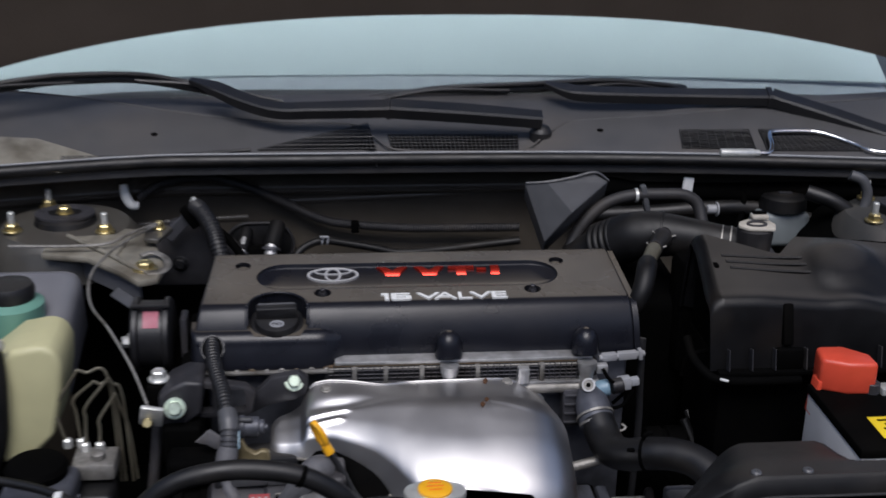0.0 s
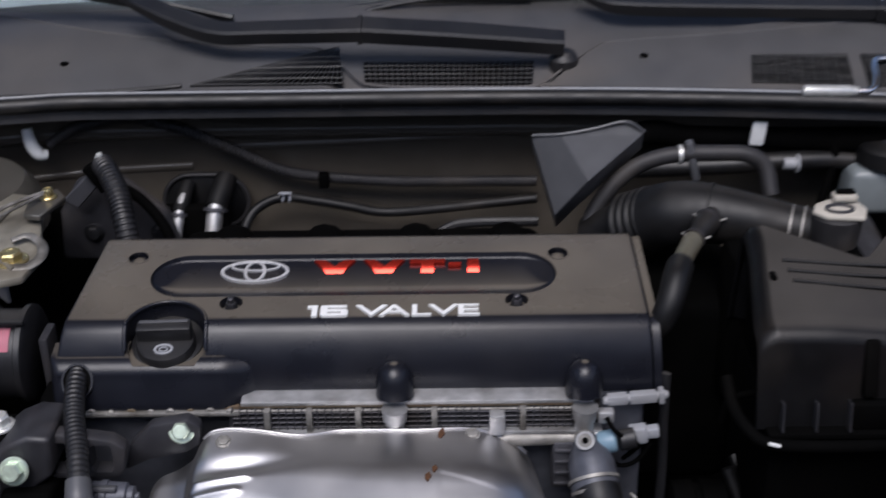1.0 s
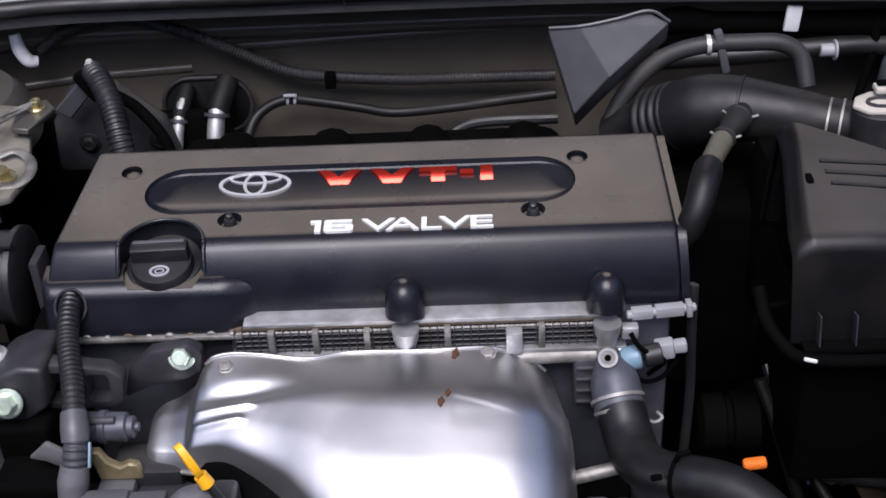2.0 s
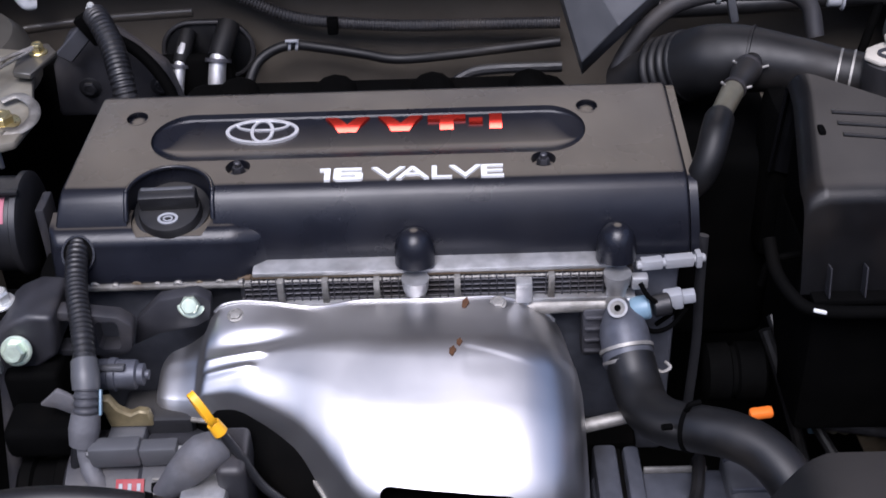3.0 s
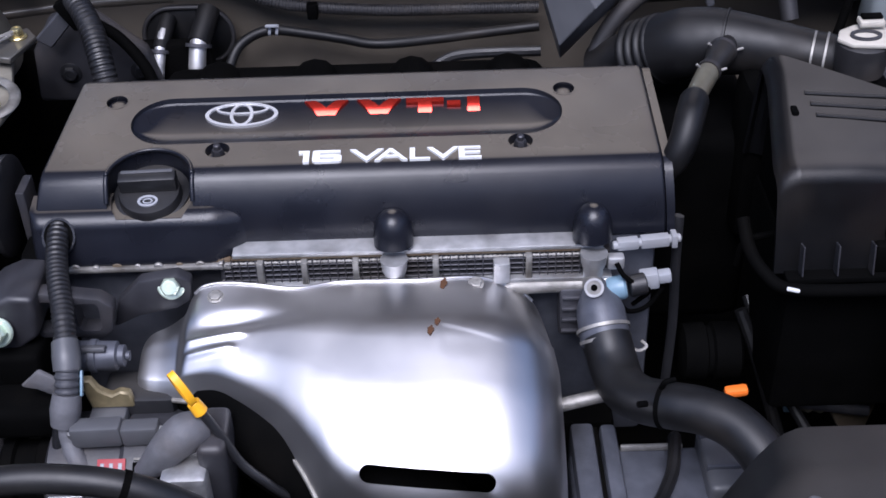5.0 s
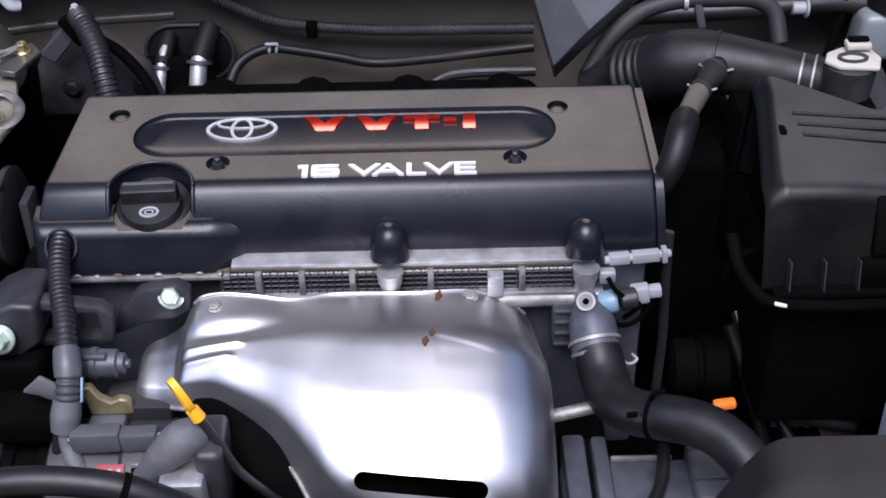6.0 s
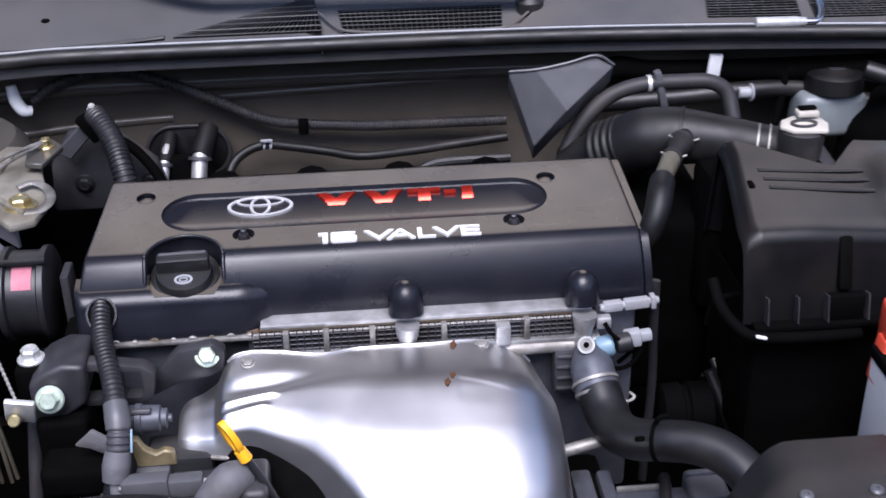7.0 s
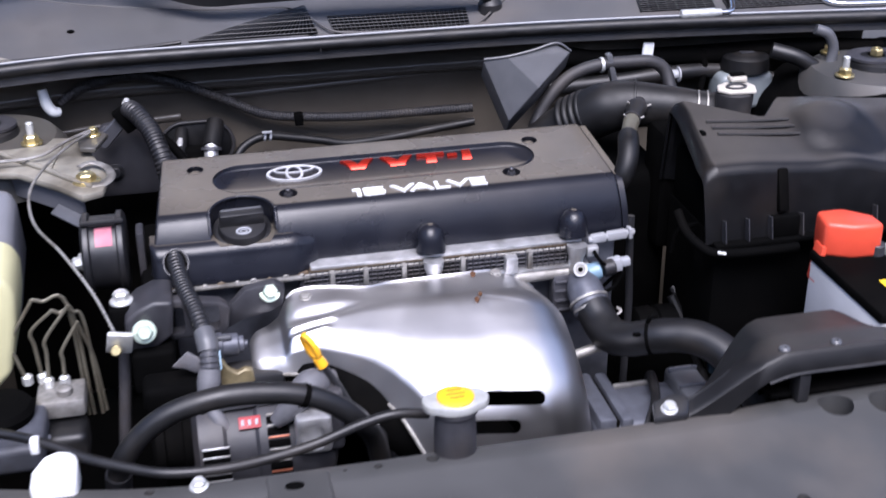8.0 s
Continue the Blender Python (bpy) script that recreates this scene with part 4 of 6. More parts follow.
part("plug", join(box((0.262, -0.056, 0.803), (0.016, 0.012, 0.016), 0.002, turn=(0, -8, 0)), box((0.275, -0.054, 0.804), (0.012, 0.01, 0.010), 0.002, turn=(0, -8, 0))), M_PALEGREY, water, "pale grey plug")
part("small_lug", box((0.232, -0.06, 0.826), (0.014, 0.01, 0.012), 0.002), M_CAST, water)
part("wire", tube([(0.232, -0.066, 0.828), (0.238, -0.07, 0.818), (0.25, -0.068, 0.806), (0.262, -0.06, 0.793), (0.25, -0.055, 0.775)], 0.0022, n=8), M_DULLSHADE, water)
part("wire", tube([(0.275, -0.052, 0.79), (0.262, -0.055, 0.772), (0.245, -0.06, 0.772), (0.235, -0.05, 0.78)], 0.0022, n=8), M_DULLSHADE, water)
part("side_casting", box((0.197, -0.055, 0.775), (0.022, 0.02, 0.05), 0.003), M_DARKCAST, water)
for k in range(4):
    part("rib", box((0.197, -0.066, 0.757 + 0.012 * k), (0.018, 0.004, 0.003), 0.0008), M_DARKCAST, water)

hose = thing("radiator_hose", (0.26, -0.15, 0.72), "black rubber upper radiator hose with spring clamps", "radiator hose")
part("hose", tube([(0.2225, -0.098, 0.774), (0.2265, -0.119, 0.763), (0.2315, -0.142, 0.760), (0.2425, -0.166, 0.768), (0.260, -0.187, 0.781), (0.285, -0.203, 0.788), (0.306, -0.221, 0.788), (0.322, -0.246, 0.780), (0.335, -0.28, 0.762), (0.345, -0.32, 0.72)], [0.0205, 0.0205, 0.0198, 0.0190, 0.0186, 0.0184, 0.0184, 0.0184, 0.0184, 0.0184], n=24), M_RUBBER, hose, "", 60)
part("clamp", oval_ring(0, 0, 0.0218, 0.0218, 0.0016, 0, 0.0028, span((0.2215, -0.096, 0.7735), (0.2265, -0.118, 0.752)), 32), M_OLDCAST, hose, "dull zinc spring clamp")
part("clamp_ear", tube([(0.243, -0.1, 0.765), (0.25, -0.102, 0.763), (0.256, -0.1, 0.766), (0.252, -0.096, 0.769)], 0.0015, n=8), M_OLDCAST, hose)
part("tie", oval_ring(0, 0, 0.0198, 0.0198, 0.0018, 0, 0.004, span((0.257, -0.184, 0.7795), (0.285, -0.203, 0.788)), 28), M_DULLSHADE, hose, "black cable tie")
part("tie_end", tube([(0.253, -0.186, 0.798), (0.255, -0.188, 0.806), (0.263, -0.186, 0.807)], 0.0022, n=8), M_DULLSHADE, hose)
part("tie_end", tube([(0.241, -0.194, 0.790), (0.234, -0.197, 0.792)], 0.0026, n=8), M_DULLSHADE, hose)

# heat shield: a pressed sheet over the exhaust manifold
shield = thing("exhaust_heat_shield", (0.03, -0.2, 0.6), "pressed bright steel exhaust heat shield with rust spots", "heat shield")


def keyed(x, keys):
    """A smooth value between keys of (x, value)."""
    if x <= keys[0][0]:
        return keys[0][1]
    for k in range(len(keys) - 1):
        (xa, va), (xb, vb) = keys[k], keys[k + 1]
        if x <= xb:
            sa = (vb - keys[k - 1][1]) / (xb - keys[k - 1][0]) if k else 0.0
            sb = (keys[k + 2][1] - va) / (keys[k + 2][0] - xa) if k + 2 < len(keys) else (vb - va) / (xb - xa)
            d, f = xb - xa, (x - xa) / (xb - xa)
            return (2 * f**3 - 3 * f**2 + 1) * va + (f**3 - 2 * f**2 + f) * d * sa + (3 * f**2 - 2 * f**3) * vb + (f**3 - f**2) * d * sb
    return keys[-1][1]


TOP_Z = [(-0.152, 0.800), (-0.128, 0.806), (-0.112, 0.822), (-0.075, 0.825), (-0.035, 0.8205), (0.0, 0.817), (0.07, 0.8205), (0.115, 0.8155), (0.145, 0.801), (0.165, 0.783), (0.180, 0.745)]
TOP_Y = [(-0.152, -0.092), (-0.125, -0.078), (-0.10, -0.074), (-0.035, -0.078), (0.0, -0.067), (0.07, -0.072), (0.13, -0.062), (0.165, -0.062), (0.180, -0.075)]
CROWN_Z = [(-0.152, 0.799), (-0.125, 0.807), (-0.095, 0.8125), (-0.06, 0.8165), (-0.02, 0.8225), (0.04, 0.8265), (0.10, 0.8265), (0.13, 0.823), (0.150, 0.815), (0.165, 0.8035), (0.176, 0.788), (0.181, 0.765)]
CROWN_Y = [(-0.152, -0.106), (-0.10, -0.115), (-0.06, -0.120), (0.0, -0.126), (0.06, -0.132), (0.18, -0.132)]
SLOPE = 0.47
LOW_Y = [(-0.152, -0.146), (-0.13, -0.151), (-0.10, -0.1545), (-0.08, -0.164), (-0.06, -0.1765), (-0.043, -0.1905), (-0.029, -0.207), (-0.0175, -0.224), (0.0, -0.248), (0.03, -0.268), (0.07, -0.276), (0.15, -0.268), (0.18, -0.245)]
LOW_Z = [(-0.152, 0.768), (-0.10, 0.7655), (-0.06, 0.760), (-0.029, 0.7475), (-0.0175, 0.7365), (0.0, 0.705), (0.02, 0.66), (0.05, 0.61), (0.18, 0.60)]


def section(x, t):
    """A point of the sheet: across at x, and from its top edge (0) over the crown to its lower edge (1)."""
    ty, tz, cy, cz, ly, lz = (keyed(x, k) for k in (TOP_Y, TOP_Z, CROWN_Y, CROWN_Z, LOW_Y, LOW_Z))
    # up to the crown, down a long even slope to the shoulder, then steeply to the lower edge
    sy = cy + 0.80 * (ly - cy)
    sz = max(cz - SLOPE * (cy - sy), lz + 0.35 * (cz - lz))
    top, crown, brow, low = (Vector(q) for q in ((ty, tz), (cy, cz), (sy, sz), (ly, lz)))
    swell = Vector((0, 0.028 * (cy - sy)))
    ctrl = [top, top, top.lerp(crown, 0.6), crown, crown.lerp(brow, 0.25) + swell, crown.lerp(brow, 0.60) + 2 * swell, brow.lerp(low, 0.04), brow.lerp(low, 0.35), low, low]
    u = min(0.99999, t) * (len(ctrl) - 2)
    k, f = int(u), u - int(u)
    y, z = 0.5 * (1 - f) ** 2 * ctrl[k] + (0.5 + f * (1 - f)) * ctrl[k + 1] + 0.5 * f * f * ctrl[k + 2]
    # the left lobe steps down to a smaller rounded end
    z -= 0.008 * smooth((-0.121 - x) / 0.009) * smooth((z - 0.772) / 0.03)
    e = math.sqrt(max(0.0, 1 - (max(0.0, -0.146 - x) / 0.018) ** 2))
    return -0.120 + (y + 0.120) * (0.35 + 0.65 * e), 0.772 + (z - 0.772) * (0.25 + 0.75 * e)


N, M = 150, 130
xs = [-0.163 + 0.344 * (k / N - 0.055 * math.sin(2 * math.pi * k / N)) for k in range(N + 1)]
rows = []
for j in range(M + 1):
    t = j / M
    row = []
    for x in xs:
        y, z = section(x, t)
        # two short ribs on the lobe, a hollow beside the nut, a frame round the slot and a shallow crease
        for gy, end in ((-0.1235, -0.068), (-0.1345, -0.076)):
            if t > 0.2:
                z += 0.0026 * math.exp(-(((y - gy) / 0.0028) ** 2)) * smooth((x + 0.124) / 0.006) * smooth((end - x) / 0.010)
        z -= 0.0045 * math.exp(-(((x + 0.082) / 0.035) ** 2 + ((y + 0.111) / 0.008) ** 2))
        z -= 0.0005 * smooth((x - 0.084) / 0.004) * smooth((0.150 - x) / 0.04) * smooth((y + 0.165) / 0.02) * smooth((-0.132 - 0.28 * (x - 0.084) - y) / 0.0025)
        sx, sz = (x - 0.073) / 0.064, (y + 0.2545 + 0.14 * (x - 0.073)) / 0.0150
        lift = 0.0022 * math.exp(-((((sx**4 + sz**4) ** 0.25 - 1.0) / 0.17) ** 2)) if y < -0.2 else 0.0
        row.append(Vector((x, y - 0.75 * lift, z + 0.66 * lift)))
    rows.append(row)
bm = sheet(rows, 0.0022)
slots = []
for z, x0, x1, h in ((0.7725, 0.021, 0.124, 0.0145), (0.736, 0.040, 0.096, 0.013)):
    slots.append(prism(stadium(x0, x1, -h / 2, h / 2), -0.06, 0.06, pose(0, -0.25, z, 50, 0, 0) @ pose(0.07, 0, 0, 0, 0, -6) @ pose(-0.07, 0, 0)))
part("rolled_edge", tube([rows[-1][k] for k in range(14, 78, 3)], 0.0021, n=10, res=3), M_OLDCAST, shield, "rolled sheet edge", 60)
part("rolled_edge", tube([rows[0][k] + Vector((0, 0.0004, 0.0006)) for k in range(27, 140, 3)], 0.0015, n=10, res=3), M_SHIELD, shield, "rolled sheet edge", 60)
part("shield_sheet", cut(bm, *slots), M_SHIELD, shield, "bright pressed steel sheet", 50)
flat_rows = [p for r in rows[:100] for p in r]


def on_shield(x, y):
    """The point of the sheet above x, y."""
    return min(flat_rows, key=lambda p: (p.x - x) ** 2 + (p.y - y) ** 2)


for x, y, a, b in ((0.0876, -0.0785, 0.0026, 0.0065), (0.0815, -0.1325, 0.0022, 0.0034), (0.0775, -0.1405, 0.0026, 0.0042)):
    p = on_shield(x, y)
    outline = [(a * math.cos(k * 0.45) * (1 + 0.25 * math.sin(k * 2.3)), b * math.sin(k * 0.45) * (1 + 0.2 * math.cos(k * 1.7))) for k in range(14)]
    part("rust_spot", prism(outline, -0.002, 0.0016, Matrix.Translation(p) @ pose(0, 0, 0, 8, 0, -14)), M_RUST, shield, "brown rust spot")
for x, y in ((-0.099, -0.086), (0.115, -0.074)):
    p = on_shield(x, y)
    part("nut", hexagon((p.x, p.y, p.z + 0.0005), (0, -0.25, 1), 0.0055, 0.0035, 1.25), M_OLDCAST, shield, "dull hexagon nut")
# manifold's black stands for the shade behind the sheet
part("manifold", tube([(-0.12, -0.07, 0.76), (-0.10, -0.13, 0.75), (-0.02, -0.18, 0.72), (0.06, -0.2, 0.68), (0.08, -0.19, 0.6)], [0.03, 0.035, 0.04, 0.045, 0.045], n=16), M_DULLSHADE, shield, "cast manifold behind, blackened for shade")

dip = thing("dipstick", (-0.06, -0.21, 0.66), "dipstick with a yellow plastic loop handle", "dipstick")
hy = Vector((0.42, -0.10, -0.9)).normalized()
hz = hy.cross(Vector((0.36, -0.70, 0.55))).normalized()
hx = hy.cross(hz)
HANDLE = Matrix((hx, hy, hz)).transposed().to_4x4()
bm = oval_ring(0, 0, 0.0085, 0.0165, 0.0042, -0.0028, 0.0028, Matrix.Identity(4), 28, 0.0045)
round_edges(bm, 0.001, 2, 50)
bm.transform(Matrix.Translation((-0.1075, -0.2035, 0.828)) @ HANDLE)
handle = part("handle", bm, M_YELLOW, dip, "yellow loop handle")
part("handle_neck", rod((-0.1015, -0.204, 0.8155), (-0.096, -0.205, 0.8045), 0.0052, 0.0058), M_YELLOW, handle)
part("guide_tube", tube([(-0.0985, -0.2045, 0.81), (-0.084, -0.209, 0.785), (-0.07, -0.214, 0.758), (-0.05, -0.216, 0.735), (-0.03, -0.21, 0.70), (-0.02, -0.2, 0.62)], 0.0037, n=12), M_PLASTIC, dip, "black guide tube")

# ---- engine mount, left end ----
mount = thing("engine_mount_bracket", (-0.21, -0.1, 0.77), "black cast engine mount bracket with pale zinc bolts", "engine mount")
XZ = Matrix(((1, 0, 0, 0), (0, 0, -1, 0), (0, 1, 0, 0), (0, 0, 0, 1)))
part("arm", prism([(-0.190, 0.786), (-0.166, 0.798), (-0.134, 0.805), (-0.122, 0.812), (-0.119, 0.832), (-0.130, 0.840), (-0.162, 0.834), (-0.183, 0.813)], 0.066, 0.080, XZ, 0.003, 2), M_BRACKET, mount, "black bracket arm")
bm = prism([(-0.250, 0.797), (-0.190, 0.796), (-0.183, 0.803), (-0.179, 0.827), (-0.190, 0.836), (-0.232, 0.843), (-0.250, 0.843)], 0.088, 0.104, XZ, 0.003, 2)
windows = [prism([(x0 + 0.003, z0), (x1 - 0.003, z0), (x1, z0 + 0.003), (x1, z1 - 0.003), (x1 - 0.003, z1), (x0 + 0.003, z1), (x0, z1 - 0.003), (x0, z0 + 0.003)], 0.080, 0.16, XZ) for x0, x1, z0, z1 in ((-0.246, -0.227, 0.804, 0.835), (-0.210, -0.191, 0.804, 0.832))]
part("bracket", cut(bm, *windows), M_BRACKET, mount, "black pocketed bracket")
part("bracket_foot", prism([(-0.287, 0.792), (-0.256, 0.798), (-0.240, 0.809), (-0.236, 0.849), (-0.256, 0.851), (-0.274, 0.843), (-0.287, 0.832)], 0.062, 0.118, XZ, 0.005, 3), M_BRACKET, mount, "dark grey rubber mount body")
part("stud_seat", box((-0.289, -0.080, 0.816), (0.028, 0.04, 0.042), 0.005, 2), M_DULLSHADE, mount)
part("lower_block", box((-0.262, -0.1, 0.775), (0.045, 0.06, 0.05), 0.006, 3), M_DULLSHADE, mount)
part("bolt", hexagon((-0.136, -0.077, 0.8275), (0.05, -0.85, 0.5), 0.0080, 0.012), M_GREENZINC, mount, "pale green zinc flange bolt")
part("bolt", hexagon((-0.268, -0.124, 0.822), (0.05, -0.9, 0.4), 0.0086, 0.012), M_GREENZINC, mount, "pale green zinc flange bolt")
part("bolt", hexagon((-0.289, -0.083, 0.838), (0, 0, 1), 0.0085, 0.012), M_ZINC, mount, "upright zinc flange bolt")
part("head_edge", box((-0.168, -0.0495, 0.8275), (0.158, 0.011, 0.0045), 0.0015), M_OLDCAST, mount, "stained casting edge")

earth = thing("earth_cable", (-0.3, -0.12, 0.81), "braided earth cable with a bright crimped lug", "cable")
part("lug", box((-0.293, -0.131, 0.817), (0.026, 0.006, 0.028), 0.002, turn=(20, 10, 0)), M_ZINC, earth, "bright zinc lug")
part("lug_ferrule", rod((-0.297, -0.136, 0.811), (-0.297, -0.142, 0.814), 0.0055), M_BRASS, earth)
part("cable", tube([(-0.297, -0.125, 0.825), (-0.315, -0.10, 0.860), (-0.343, -0.06, 0.889), (-0.370, -0.02, 0.906), (-0.377, 0.03, 0.921), (-0.363, 0.08, 0.930), (-0.342, 0.15, 0.926), (-0.317, 0.20, 0.924)], 0.0018, n=8, ridge=0.0005, pitch=0.004), M_OLDCAST, earth, "grey braided cable")

drum = thing("belt_drum", (-0.3, 0.0, 0.82), "black drum housing with a faded pink label", "pulley housing")
part("drum_body", turned((-0.328, 0.01, 0.853), (-0.281, 0.01, 0.853), [(0, 0.04), (0.003, 0.045), (0.008, 0.045), (0.010, 0.041), (0.037, 0.041), (0.039, 0.045), (0.044, 0.045), (0.047, 0.04)], 40), M_PLASTIC, drum)
part("top_bar", box((-0.304, -0.010, 0.8975), (0.046, 0.006, 0.004), 0.001), M_PLASTIC, drum)
part("label", sheet([[(-0.3125 + 0.018 * i, 0.01 - 0.0418 * math.cos(a), 0.853 + 0.0418 * math.sin(a)) for i in range(2)] for a in [0.58 + 0.11 * k for k in range(6)]], 0.0006), M_PINK, drum, "faded pink paper label")
part("side_plate", box((-0.266, 0.0, 0.852), (0.008, 0.03, 0.06), 0.002), M_BRACKET, drum, "dark side plate")
part("side_bolt", hexagon((-0.329, -0.01, 0.853), (-1, -0.3, 0), 0.007, 0.01), M_ZINC, drum)
part("strap", box((-0.337, 0.040, 0.884), (0.014, 0.070, 0.004), 0.001, turn=(0, -35, 35)), M_GREYPLASTIC, drum, "dark grey strap")
part("column", rod((-0.306, -0.12, 0.66), (-0.290, -0.098, 0.80), 0.0065), M_BRACKET, drum, "dark grey upright rod")

loom = thing("engine_loom", (-0.21, -0.15, 0.7), "taped corrugated wiring loom out of the cover", "wiring loom")
PORT = span((-0.2305, -0.0445, 0.857), (-0.2300, -0.1275, 0.912))
part("port_rim", oval_ring(0, 0, 0.0140, 0.0160, 0.0018, -0.006, 0.0012, PORT, 32), M_COVER, loom, "moulded port rim")
part("port_hole", prism([(0.0122 * math.cos(k * 0.25), 0.0142 * math.sin(k * 0.25)) for k in range(25)], -0.004, 0.0012, PORT), M_DULLSHADE, loom, "dark port opening")
part("conduit", tube([(-0.2315, -0.032, 0.861), (-0.230, -0.052, 0.857), (-0.225, -0.082, 0.848), (-0.2155, -0.115, 0.837), (-0.2085, -0.145, 0.824)], 0.0092, n=18, ridge=0.0008, pitch=0.0042), M_PLASTIC, loom, "black corrugated conduit", 25)
part("sleeve", tube([(-0.2090, -0.143, 0.826), (-0.2068, -0.154, 0.819), (-0.206, -0.161, 0.812)], [0.0105, 0.0112, 0.0106], n=18), M_GREYPLASTIC, loom, "grey tape wrap")
part("conduit", tube([(-0.206, -0.160, 0.813), (-0.2065, -0.167, 0.804), (-0.207, -0.172, 0.795)], 0.0100, n=18, ridge=0.0010, pitch=0.004), M_MOULD, loom, "grey corrugated conduit", 25)
part("sleeve", tube([(-0.207, -0.171, 0.797), (-0.209, -0.177, 0.786), (-0.211, -0.182, 0.774)], [0.0110, 0.0122, 0.0108], n=16), M_TAPE, loom, "grey taped branch")
part("branch", tube([(-0.211, -0.181, 0.776), (-0.2085, -0.189, 0.762), (-0.202, -0.198, 0.750), (-0.192, -0.204, 0.736)], [0.0075, 0.0065, 0.0085, 0.008], n=14), M_TAPE, loom, "grey taped cable")
part("branch", tube([(-0.212, -0.181, 0.776), (-0.217, -0.186, 0.764), (-0.219, -0.189, 0.748), (-0.219, -0.191, 0.735)], [0.007, 0.005, 0.0045, 0.0045], n=12), M_PLASTIC, loom, "thin black cable")
part("tape_tail", prism([(-0.244, 0.801), (-0.233, 0.811), (-0.2275, 0.8165), (-0.2215, 0.812), (-0.214, 0.806), (-0.212, 0.793), (-0.221, 0.791), (-0.231, 0.7975)], 0.161, 0.167, Matrix(((1, 0, 0, 0), (0, 0, -1, 0), (0, 1, 0, 0), (0, 0, 0, 1))), 0.0025, 2), M_TAPE, loom, "crumpled grey tape tail")
part("tape", box((-0.1955, -0.166, 0.803), (0.002, 0.004, 0.02), 0.0005, turn=(-40, 0, 0)), M_BLUE, loom, "blue marking tape")
part("plug", turned((-0.212, -0.128, 0.7985), (-0.168, -0.128, 0.797), [(0, 0.010), (0.001, 0.0125), (0.014, 0.0125), (0.015, 0.0137), (0.020, 0.0137), (0.021, 0.0122), (0.036, 0.012), (0.0375, 0.009), (0.042, 0.009), (0.043, 0.004), (0.046, 0.004)], 28), M_GEAR, loom, "grey round sensor")
part("plug_catch", box((-0.193, -0.134, 0.8105), (0.022, 0.008, 0.004), 0.001, turn=(-20, 0, 0)), M_GREYPLASTIC, loom)
part("tensioner", box((-0.245, -0.16, 0.77), (0.06, 0.04, 0.03), 0.008, 3), M_DULLSHADE, loom, "dark housing below the loom")

alt = thing("alternator", (-0.155, -0.19, 0.64), "grey cast alternator with slotted vents", "alternator")
part("body", turned((-0.235, -0.175, 0.725), (-0.09, -0.175, 0.725), [(0, 0.040), (0.006, 0.053), (0.03, 0.055), (0.034, 0.052), (0.062, 0.052), (0.066, 0.055), (0.12, 0.055), (0.14, 0.045), (0.145, 0.03)], 40), M_BRACKET, alt, "grey cast casing", 30)
for k in range(7):
    a = -0.35 + 0.215 * k
    part("vent_slot", box((-0.150, -0.175 - 0.0538 * math.cos(a), 0.725 + 0.0538 * math.sin(a)), (0.022, 0.006, 0.0075), 0.001, turn=(-math.degrees(a), 0, 0)), M_DULLSHADE, alt, "dark vent slot")
    part("slot_bar", box((-0.150, -0.175 - 0.0555 * math.cos(a + 0.11), 0.725 + 0.0555 * math.sin(a + 0.11)), (0.021, 0.003, 0.0022), 0.0006, turn=(-math.degrees(a + 0.11), 0, 0)), M_COPPER if k in (1, 4) else M_OLDCAST, alt)
for k in range(8):
    a = -0.62 + 0.155 * k
    part("vent_slot", box((-0.213, -0.175 - 0.0538 * math.cos(a), 0.725 + 0.0538 * math.sin(a)), (0.026, 0.006, 0.0060), 0.001, turn=(-math.degrees(a), 0, 0)), M_COPPER if k in (2, 3) else M_DULLSHADE, alt, "dark vent slot")
    part("slot_bar", box((-0.213, -0.175 - 0.0555 * math.cos(a + 0.078), 0.725 + 0.0555 * math.sin(a + 0.078)), (0.027, 0.003, 0.0024), 0.0006, turn=(-math.degrees(a + 0.078), 0, 0)), M_CAST, alt, "bright casing bar")
part("pulley", turned((-0.275, -0.175, 0.735), (-0.235, -0.175, 0.735), [(0, 0.024), (0.004, 0.03), (0.012, 0.03), (0.014, 0.026), (0.03, 0.026), (0.032, 0.03), (0.04, 0.03)], 32), M_DULLSHADE, alt, "dark belt pulley")
part("plug", join(box((-0.189, -0.187, 0.788), (0.040, 0.016, 0.020), 0.003, 2, turn=(0, -2, 0)), box((-0.155, -0.187, 0.787), (0.030, 0.0145, 0.018), 0.003, 2, turn=(0, -2, 0)), box((-0.210, -0.187, 0.787), (0.006, 0.010, 0.010), 0.002, 1)), M_GREYPLASTIC, alt, "grey two-part plug")
part("bolt_end", rod((-0.142, -0.187, 0.787), (-0.135, -0.187, 0.787), 0.0045), M_ZINC, alt)
alt_label = part("label", box((-0.1775, -0.2078, 0.7702), (0.022, 0.001, 0.013), 0.0003, turn=(-54, 0, 0)), M_REDLABEL, alt, "red warning label")
for k in range(3):
    part("label_bar", box((-0.1845 + 0.007 * k, -0.2082, 0.7707), (0.003, 0.001, 0.006), 0.0002, turn=(-54, 0, 0)), M_PALEGREY, alt_label)
part("terminal_boot", tube([(-0.152, -0.215, 0.771), (-0.142, -0.215, 0.780), (-0.128, -0.213, 0.795), (-0.115, -0.209, 0.805), (-0.104, -0.200, 0.803)], [0.0075, 0.011, 0.0145, 0.0165, 0.0135], n=20), M_TAPE, alt, "grey rubber boot")
